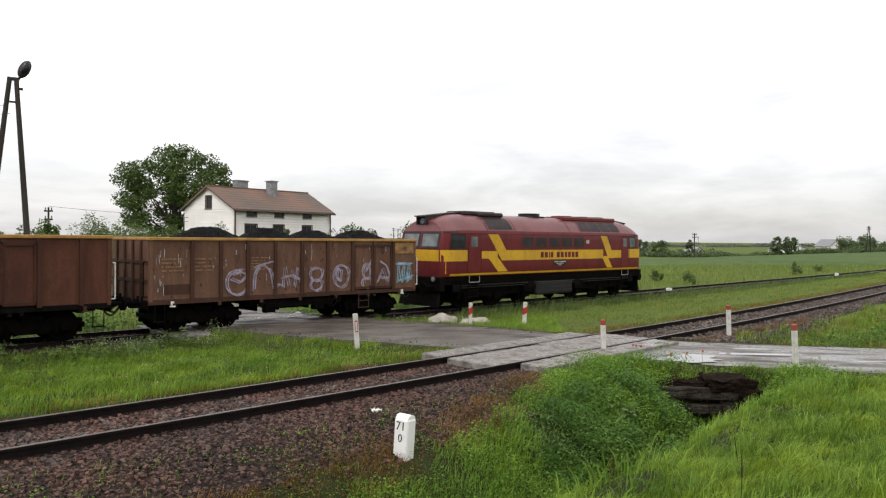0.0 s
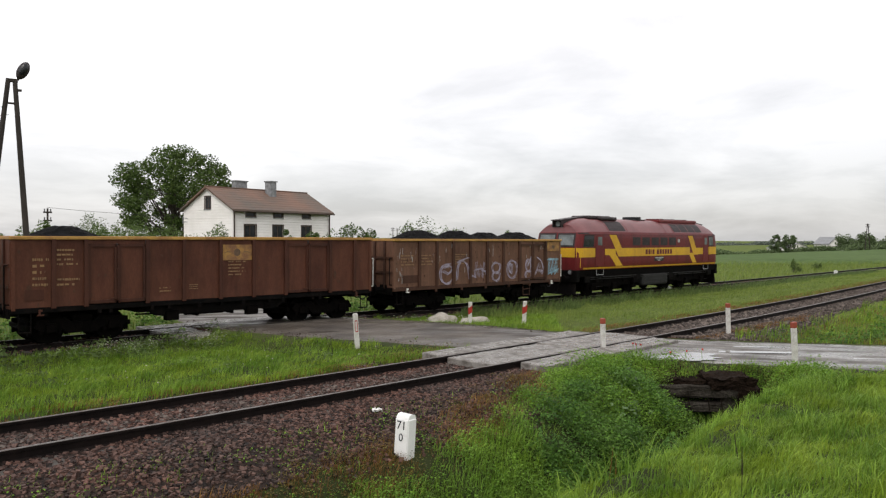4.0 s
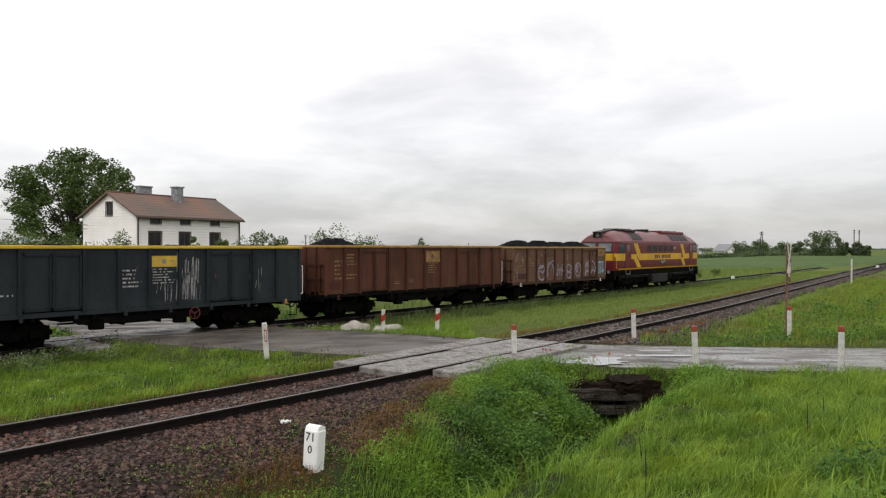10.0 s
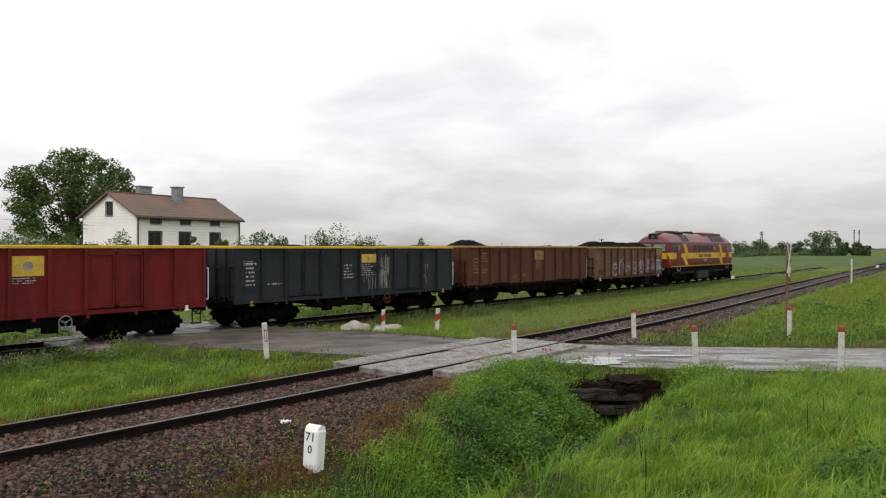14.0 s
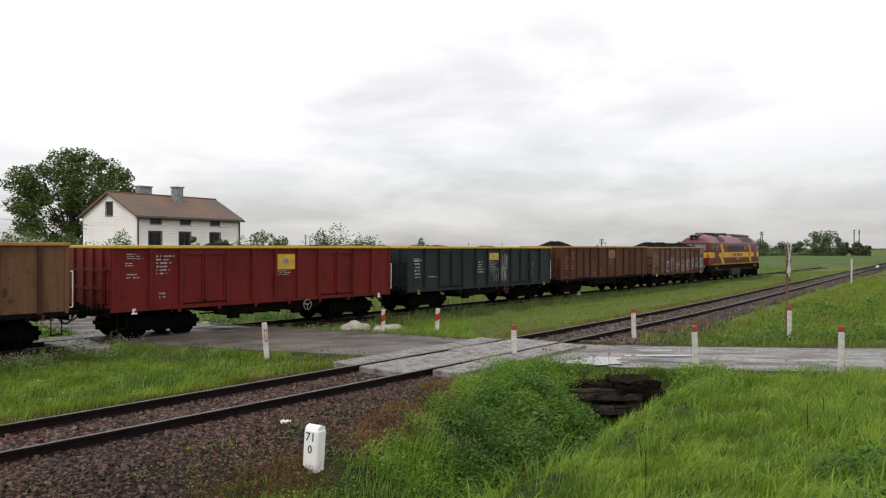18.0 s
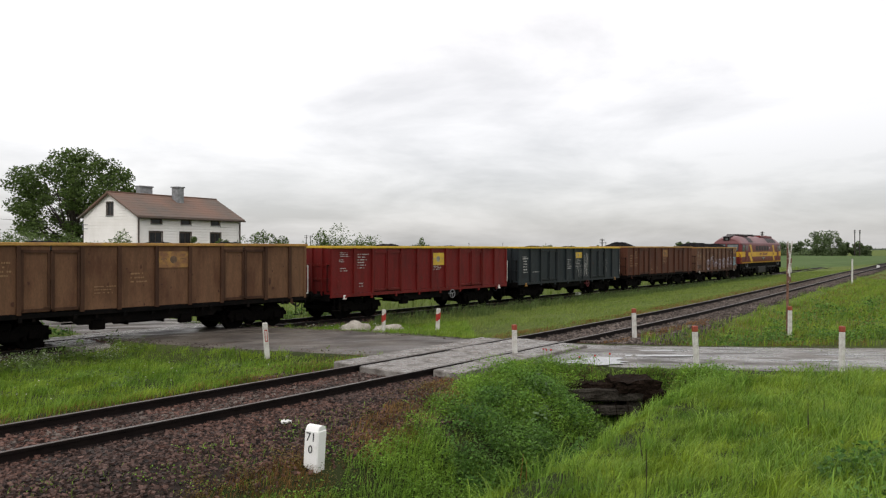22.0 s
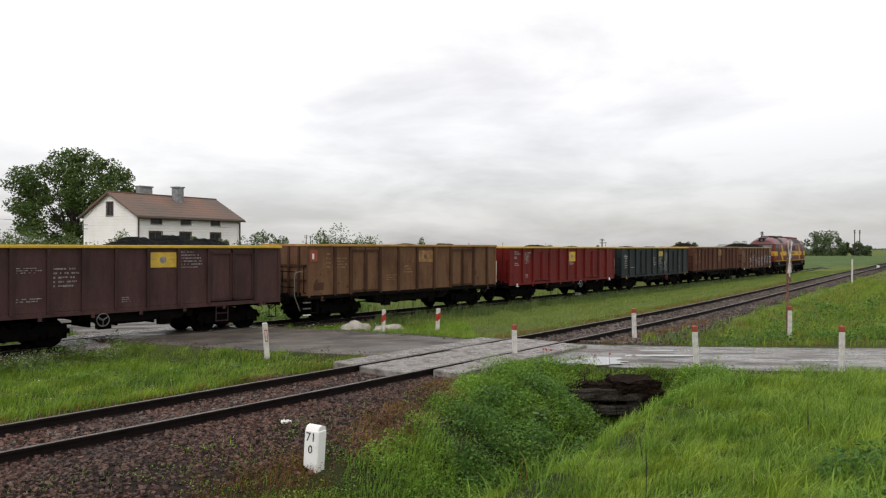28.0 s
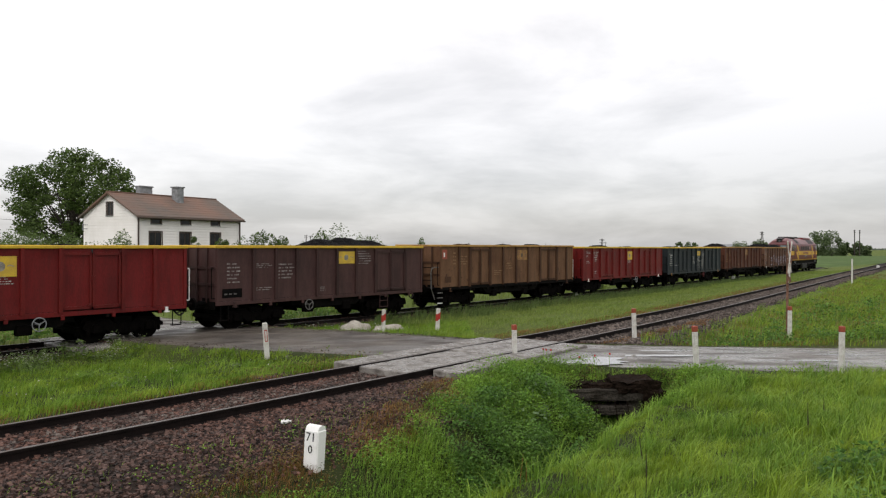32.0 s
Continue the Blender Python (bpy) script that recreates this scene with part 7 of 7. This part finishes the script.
    gm = pose(0, D, 0, 0, 0, -90)
    g = wall("gable_wall", side, D, gm, True)
    glass(window(g, *side[0]), *side[0])
    for z in np.arange(2.2, 7.2, 0.2):
        half = D / 2 if z + 0.2 < e else D / 2 * (r - z - 0.22) / (r - e) - 0.05
        for a, b in ((D / 2 - half + 0.02, D / 2 + half - 0.02),):
            spans = [(a, b)] if not (5.8 < z < 7.0) else [(a, max(a, 3.05 - .1)), (3.95, b)]
            for c, d in spans:
                if d - c > 0.1:
                    bm = B()
                    prism(bm, [(c, z), (d, z), (d, z + 0.195), (c, z + 0.195)], -0.016, 0.0)
                    for v in bm.verts:
                        if v.co.z > z + 0.1 and v.co.y < -0.01:
                            v.co.y = -0.005
                    part("siding_board", bm, PLASTER, g)
    for z in np.arange(2.4, e - 0.15, 0.2):
        cuts = sorted((h[0] - 0.1, h[1] + 0.1) for h in front if h[2] - 0.1 < z + 0.195 and z < h[3] + 0.1)
        a = 0.02
        for c, d in cuts + [(L - 0.02, L)]:
            if c - a > 0.1:
                bm = B()
                prism(bm, [(a, z), (c, z), (c, z + 0.195), (a, z + 0.195)], -0.016, 0.0)
                for v in bm.verts:
                    if v.co.z > z + 0.1 and v.co.y < -0.01:
                        v.co.y = -0.005
                part("siding_board", bm, PLASTER, w)
            a = d
    wall("back_wall", [], L, pose(L, D, 0, 0, 0, 180))
    wall("far_gable", [], D, pose(L, 0, 0, 0, 0, 90), True)
    # roof
    k = (r - e) / (D / 2)
    for s in (0, 1):
        bm = B()
        o = 0.35
        pts = [(-o, e - o * k), (D / 2, r), (D / 2, r + 0.14), (-o, e - o * k + 0.14)]
        prism(bm, pts, -0.3, L + 0.3)
        m = Matrix(((0, 1, 0, 0), (1, 0, 0, 0), (0, 0, 1, 0), (0, 0, 0, 1)))
        bm.transform(m)
        if s:
            bm.transform(Matrix.Translation((0, D, 0)) @ Matrix.Diagonal((1, -1, 1, 1)))
        sl = part("roof_slope", bm, ROOF, top, "brown sheet roof slope")
        for j in range(9):
            bm = B()
            u = j / 9
            z = e - o * k + 0.145 + (r - e + o * k) * u
            yy = -o + (D / 2 + o) * u
            box(bm, -0.3, L + 0.3, min(yy, yy + 0.03), max(yy, yy + 0.03), z - 0.01, z + 0.012)
            if s:
                bm.transform(Matrix.Translation((0, D, 0)) @ Matrix.Diagonal((1, -1, 1, 1)))
            part("roof_course", bm, ROOF, sl)
    bm = B()
    box(bm, -0.32, L + 0.32, D / 2 - 0.12, D / 2 + 0.12, r + 0.1, r + 0.2, 0.02)
    part("ridge_cap", bm, ROOF, top)
    for xx, yy, w_, d_, zt in ((4.35, 4.6, 1.3, 0.6, 8.55), (6.35, 2.6, 0.75, 0.75, 8.55)):
        bm = B()
        box(bm, xx - w_ / 2, xx + w_ / 2, yy - d_ / 2, yy + d_ / 2, 6.2, zt, 0.02)
        ch = part("chimney", bm, ZINC, top, "grey rendered chimney")
        bm = B()
        box(bm, xx - w_ / 2 - 0.08, xx + w_ / 2 + 0.08, yy - d_ / 2 - 0.08, yy + d_ / 2 + 0.08, zt, zt + 0.1, 0.01)
        part("chimney_cap", bm, ZINC, ch)
    for xx in (0.06, L - 0.06):
        bm = B()
        rod(bm, (xx, -0.1, -0.3), (xx, -0.1, e - 0.1), 0.06, 8)
        part("downpipe", bm, DARK_FRAME, top, "dark rain pipe")
    bm = B()
    rod(bm, (-0.3, -0.42, e - 0.2), (L + 0.3, -0.42, e - 0.2), 0.07, 8)
    part("gutter", bm, DARK_FRAME, top)
    bm = B()
    for z in (4.75, 5.1):
        rod(bm, (-0.05, D - 0.6, z), (-0.55, D - 0.6, z), 0.03, 6)
    rod(bm, (-0.5, D - 0.6, 4.6), (-0.5, D - 0.6, 5.2), 0.03, 6)
    part("wire_bracket", bm, ZINC, top)


house()

# ---- trees and shrubs ----


def tree(name, x, y, h, crown, base, n_clump, n_leaf, size, material, label, category, seed, group="", squash=0.8, trunk=0.3, dome=0):
    """A tapered trunk, forking limbs and a crown of leaf clumps with gaps between."""
    rs = np.random.RandomState(seed)
    z0 = float(ground_z(x, y))
    top = tagged(empty(name, pose(x, y, z0)), label, category, group)
    c = np.array([0, 0, base + (h - base) / 2])
    R = np.array([crown / 2, crown / 2 * 0.9, (h - base) / 2])
    cl = []
    while len(cl) < n_clump:
        v = rs.normal(size=3)
        v /= np.linalg.norm(v)
        v = v * (rs.uniform(0.76, 0.9) if len(cl) % 10 < dome else rs.uniform(0.5, 0.86))
        if v[2] < -0.75:
            continue
        cl.append(c + v * R)
    cl = np.array(cl)
    rad = rs.uniform(0.16, 0.30, n_clump) * crown * (0.62 if n_clump < 90 else 0.36)
    bm = B()
    segs = [(Vector((0, 0, -0.3)), trunk)]
    for i in range(1, 5):
        segs.append((Vector((rs.uniform(-.1, .1) * i, rs.uniform(-.1, .1) * i, base * 0.45 * i * 0.6 + (c[2] - base * 0.45) * (i / 4) ** 1.5)), trunk * (1 - 0.17 * i)))
    for (a, ra), (b, rb) in zip(segs[:-1], segs[1:]):
        rod(bm, a, b, ra, 9, rb)
    part("trunk", bm, BARK, top, "dark rough trunk")
    bm = B()
    for i in range(min(n_clump, 26 if n_clump < 90 else 60)):
        k = rs.randint(1, 5)
        a, ra = segs[k]
        b = Vector(cl[i])
        mid = a.lerp(b, 0.5) + Vector((0, 0, rs.uniform(-0.05, 0.1) * crown))
        rod(bm, a, mid, ra * 0.34, 6, ra * 0.2)
        rod(bm, mid, b, ra * 0.2, 5, ra * 0.05)
        if n_clump > 90:
            part("limb", bm, BARK, top)
            bm = B()
    if n_clump < 90:
        part("branchwork", bm, BARK, top)
    k = rs.randint(0, n_clump, n_leaf)
    v = rs.normal(size=(n_leaf, 3))
    v /= np.linalg.norm(v, axis=1)[:, None]
    p = cl[k] + v * (rad[k] * rs.uniform(0.35, 1.0, n_leaf) ** 0.5)[:, None] * np.array([1, 1, squash])
    part("crown", leaves("crown", p[:, 0], p[:, 1], p[:, 2], rs.uniform(0.6, 1.3, n_leaf) * size, material, label, seed=seed), None, top, "green leafy crown with gaps")
    return top


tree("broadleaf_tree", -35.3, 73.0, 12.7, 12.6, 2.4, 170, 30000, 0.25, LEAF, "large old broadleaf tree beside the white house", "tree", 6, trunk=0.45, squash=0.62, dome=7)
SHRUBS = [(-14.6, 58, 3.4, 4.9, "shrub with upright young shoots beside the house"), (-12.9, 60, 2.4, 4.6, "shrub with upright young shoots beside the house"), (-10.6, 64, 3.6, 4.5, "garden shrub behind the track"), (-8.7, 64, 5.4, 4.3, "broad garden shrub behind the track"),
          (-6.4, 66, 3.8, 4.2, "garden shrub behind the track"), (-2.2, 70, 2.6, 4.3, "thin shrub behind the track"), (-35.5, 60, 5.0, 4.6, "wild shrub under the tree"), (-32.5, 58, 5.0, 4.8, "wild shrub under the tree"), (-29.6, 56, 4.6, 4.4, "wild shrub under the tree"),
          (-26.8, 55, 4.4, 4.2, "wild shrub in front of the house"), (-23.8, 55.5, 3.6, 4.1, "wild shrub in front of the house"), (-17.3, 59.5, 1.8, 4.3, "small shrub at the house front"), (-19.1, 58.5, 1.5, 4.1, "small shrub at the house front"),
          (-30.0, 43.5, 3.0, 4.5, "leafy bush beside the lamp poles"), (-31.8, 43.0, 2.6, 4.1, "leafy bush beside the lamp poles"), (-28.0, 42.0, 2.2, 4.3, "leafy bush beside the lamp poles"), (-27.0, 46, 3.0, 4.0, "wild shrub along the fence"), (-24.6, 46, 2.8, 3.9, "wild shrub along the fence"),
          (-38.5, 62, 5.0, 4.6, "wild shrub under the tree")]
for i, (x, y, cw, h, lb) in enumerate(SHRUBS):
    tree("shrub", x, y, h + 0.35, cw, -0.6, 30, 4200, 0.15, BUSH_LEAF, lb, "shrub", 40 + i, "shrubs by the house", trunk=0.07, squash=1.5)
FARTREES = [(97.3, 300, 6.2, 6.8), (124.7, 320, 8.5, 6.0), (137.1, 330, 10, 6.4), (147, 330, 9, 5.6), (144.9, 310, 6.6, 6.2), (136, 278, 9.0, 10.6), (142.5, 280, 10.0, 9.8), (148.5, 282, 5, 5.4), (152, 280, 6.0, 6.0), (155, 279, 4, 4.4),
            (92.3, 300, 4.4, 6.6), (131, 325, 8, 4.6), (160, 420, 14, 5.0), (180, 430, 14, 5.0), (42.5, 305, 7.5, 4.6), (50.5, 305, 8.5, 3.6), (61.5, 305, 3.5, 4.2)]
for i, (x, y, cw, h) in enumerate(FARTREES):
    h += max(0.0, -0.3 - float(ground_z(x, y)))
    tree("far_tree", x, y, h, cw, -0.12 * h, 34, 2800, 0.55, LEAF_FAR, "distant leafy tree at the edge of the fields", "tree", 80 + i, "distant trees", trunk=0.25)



def far_wood(name, x0, x1, y0, y1, n, trees, wide, h0, h1, size, material, label, seed):
    """A belt of distant trees and hedges with an uneven outline."""
    rs = np.random.RandomState(seed)
    c, w, h = rs.uniform(x0, x1, trees), wide * rs.uniform(0.5, 1.3, trees), h0 + (h1 - h0) * rs.uniform(0, 1, trees) ** 2.2
    k = rs.randint(0, trees, n)
    u = rs.uniform(-1, 1, n)
    x, y = c[k] + u * w[k] / 2, rs.uniform(y0, y1, n)
    z = ground_z(x, y) + rs.uniform(0, 1, n) ** 0.7 * h[k] * np.sqrt(1 - 0.8 * u * u) * (0.85 + 0.3 * lump(x, y * 0, wide / 5, seed))
    tagged(new(name, leaves(name, x, y, z, rs.uniform(0.6, 1.3, n) * size, material, label, seed=seed)), label, "trees", kind="stuff")


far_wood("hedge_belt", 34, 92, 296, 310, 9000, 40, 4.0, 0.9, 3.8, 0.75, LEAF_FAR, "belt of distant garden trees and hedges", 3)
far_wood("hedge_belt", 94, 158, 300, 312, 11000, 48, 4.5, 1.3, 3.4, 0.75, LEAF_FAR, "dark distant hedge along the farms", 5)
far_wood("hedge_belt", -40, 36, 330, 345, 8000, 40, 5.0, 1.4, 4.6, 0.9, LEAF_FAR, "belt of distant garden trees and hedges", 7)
far_wood("far_woods", -700, 1500, 1250, 1330, 30000, 120, 60, 2.5, 8.0, 3.0, WOOD_FAR, "far woods along the horizon, grey-green with haze in the colour", 9)
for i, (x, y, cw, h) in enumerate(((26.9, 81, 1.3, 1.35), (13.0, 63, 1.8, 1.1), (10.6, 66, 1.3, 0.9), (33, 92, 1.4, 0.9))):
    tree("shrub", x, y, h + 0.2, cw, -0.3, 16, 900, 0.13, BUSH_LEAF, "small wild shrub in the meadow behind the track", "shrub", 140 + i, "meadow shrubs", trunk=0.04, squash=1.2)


def lamp_poles():
    x, y = -23.45, 32.0
    top = tagged(empty("yard_lamp", pose(x, y, float(ground_z(x, y)), 0, 0, 36)), "old yard lamp on two leaning tarred wooden poles", "street lamp")
    for a, b in (((-1.2, 0, -0.3), (0.02, 0, 10.5)), ((0.95, 0, -0.3), (0.28, 0, 10.35))):
        bm = B()
        rod(bm, a, b, 0.15, 10, 0.10)
        part("pole", bm, POLE_WOOD, top, "tarred wooden pole")
    bm = B()
    box(bm, -0.08, 0.40, -0.08, 0.08, 10.35, 10.50, 0.01)
    box(bm, 0.0, 0.3, -0.06, 0.06, 9.35, 9.43)
    box(bm, 0.25, 0.55, -0.05, 0.05, 9.95, 10.05)
    part("crosspiece", bm, POLE_WOOD, top)
    bm = B()
    q = bmesh.new()
    bmesh.ops.create_uvsphere(q, u_segments=16, v_segments=10, radius=1)
    join(bm, q, Matrix.Translation((0.60, -0.05, 10.90)) @ pose(0, 0, 0, 0, 25, 0) @ Matrix.Diagonal((0.24, 0.22, 0.44, 1)))
    hd = part("lamp_head", bm, GRILLE, top, "oval dark lamp housing")
    bm = B()
    q = bmesh.new()
    bmesh.ops.create_uvsphere(q, u_segments=16, v_segments=10, radius=1)
    join(bm, q, Matrix.Translation((0.62, -0.17, 10.93)) @ pose(0, 0, 0, 0, 25, 0) @ Matrix.Diagonal((0.17, 0.15, 0.32, 1)))
    part("lens", bm, GLASS, hd)
    bm = B()
    rod(bm, (0.25, 0, 10.25), (0.50, -0.03, 10.65), 0.05, 8)
    part("bracket", bm, POLE_WOOD, top)
    return top


lamp_poles()


def wire_pole(x, y, h, arm=1.4, label="slim wooden power pole in the fields", twin=False, r=0.14):
    top = tagged(empty("power_pole", pose(x, y, float(ground_z(x, y)), 0, 0, 20)), label, "utility pole", "power line")
    if twin:
        for d in (-1.2, 1.2):
            bm = B()
            rod(bm, (d, 0, -0.5), (d * 0.12, 0, h), r * 1.3, 8, r)
            part("pole", bm, POLE_WOOD, top)
    else:
        bm = B()
        rod(bm, (0, 0, -0.5), (0, 0, h), r * 1.3, 8, r)
        part("pole", bm, POLE_WOOD, top)
    for z in (h - 0.35, h - 1.1):
        bm = B()
        box(bm, -arm / 2, arm / 2, -0.07, 0.07, z - 0.07, z + 0.07)
        part("crossarm", bm, POLE_WOOD, top)
    for z in (h - 0.28, h - 1.03):
        for d in (-arm / 2 + 0.1, arm / 2 - 0.1):
            bm = B()
            rod(bm, (d, 0, z), (d, 0, z + 0.25), 0.06, 6)
            part("insulator", bm, ZINC, top)


for x, y, h in ((42.0, 202, 6.9), (-52.2, 290, 8.6), (-29.0, 43.0 + 60, 7.6), (20, 600, 10), (54.4, 700, 11), (107.3, 800, 11.5), (127.6, 600, 10), (-61, 350, 9.5)):
    wire_pole(x, y, h)
wire_pole(-43, 64.0, 5.9, 0.7, "thin wooden power pole behind the bushes", r=0.08)
wire_pole(125.3, 300, 10.2, 2.0, "twin-legged wooden pole near the distant farm", True)
for d in (-0.9, 0.9):
    wire_pole(146.4 + d, 270, 9.6, 0.8, "wooden pole beside the distant trees")


def far_house(x, y, w, d, e, r, turn, label):
    top = tagged(empty("farmhouse", pose(x, y, float(ground_z(x, y)), 0, 0, turn)), label, "house", "distant farms")
    bm = B()
    box(bm, 0, w, 0, d, -0.5, e)
    prism(bm, [(0, e), (w, e), (w / 2, r)], 0.01, d - 0.01)
    wl_ = part("wall", bm, PLASTER, top)
    for s in (0, 1):
        bm = B()
        k = (r - e) / (w / 2)
        prism(bm, [(-0.4, e - 0.4 * k), (w / 2, r), (w / 2, r + 0.2), (-0.4, e - 0.4 * k + 0.2)], -0.4, d + 0.4)
        if s:
            bm.transform(Matrix.Translation((w, 0, 0)) @ Matrix.Diagonal((-1, 1, 1, 1)))
        part("roof", bm, ZINC, top)
    for xx in (w * 0.25, w * 0.62):
        bm = B()
        box(bm, xx, xx + 1.1, -0.03, 0.05, 1.2, 2.5)
        part("window", bm, GLASS, top)


far_house(126.5, 340, 6.5, 9, 3.6, 6.3, 20, "distant grey-roofed farmhouse among trees")
far_house(45.5, 315, 5, 6, 2.2, 4.0, 60, "distant low white farm building")
far_house(66, 318, 6, 5, 2.2, 3.8, 40, "distant low white farm building")
far_house(99, 332, 7, 6, 2.6, 4.2, -15, "distant low white farm building")
far_house(108, 335, 9, 6, 2.4, 4.4, 5, "distant low white farm building")
far_house(168, 425, 9, 8, 3.2, 6.0, 15, "distant farmhouse among trees")


def crop_field():
    """A field of young crop behind the far track: a thick low slab of plants."""
    xs, ys = np.linspace(-60, 215, 90), np.linspace(0, 1, 24)
    gx, gu = np.meshgrid(xs, ys)
    near = 105 + 0.55 * np.maximum(gx - 30, 0)
    gy = near + (np.maximum(262 + 4 * lump(gx, gx, 40), near + 15) - near) * gu
    gz = ground_z(gx, gy) + 0.45 * ease(0, 0.01, gu) * ease(1, 0.99, gu) + 0.05
    i = np.arange(gx.size).reshape(gx.shape)
    f = np.stack([i[:-1, :-1], i[:-1, 1:], i[1:, 1:], i[1:, :-1]], -1).reshape(-1, 4)
    tagged(new("crop_field", soup("crop_field", np.stack([gx, gy, gz], -1).reshape(-1, 3), f, CROP, True)), "field of bright young green corn", "field", kind="structure")


crop_field()


def wires():
    """Overhead wires of the yard line."""
    for z, dy in ((9.0, 0.0), (8.7, 0.4)):
        a, b = Vector((-23.7, 32 + dy, z)), Vector((-60, 40 + dy, z + 0.4))
        bm = B()
        for i in range(10):
            p, q = a.lerp(b, i / 10), a.lerp(b, (i + 1) / 10)
            p.z -= 1.2 * (i / 10) * (1 - i / 10)
            q.z -= 1.2 * ((i + 1) / 10) * (1 - (i + 1) / 10)
            rod(bm, p, q, 0.012, 4)
        solo("overhead_wire", bm, BLACK, "thin sagging overhead wire at the lamp poles", "wire", "overhead wires")
    bm = B()
    a, b = Vector((-43, 64, 5.7)), Vector((-24.9, 66.5, 4.9))
    for i in range(10):
        p, q = a.lerp(b, i / 10), a.lerp(b, (i + 1) / 10)
        p.z -= 1.0 * (i / 10) * (1 - i / 10)
        q.z -= 1.0 * ((i + 1) / 10) * (1 - (i + 1) / 10)
        rod(bm, p, q, 0.015, 4)
    solo("overhead_wire", bm, BLACK, "thin sagging overhead wire to the house", "wire", "overhead wires")


wires()


def motions():
    for ob, off in TRAIN:
        walk(ob, [(t, at_s(s_of(t) + off)) for t in (0, 1.5, 3, 4.5, 6, 7.5, 9, 11, 13, 15, 17, 19, 21, 23, 25, 27, 28.5, 30, 32)])
    steps = [0.25 * i for i in range(129)]
    for ob, d, r in WHEELS:
        walk(ob, [(t, pose(d, 0, r, 0, math.degrees((s_of(t) - s_of(0)) / r), 0)) for t in steps])


motions()
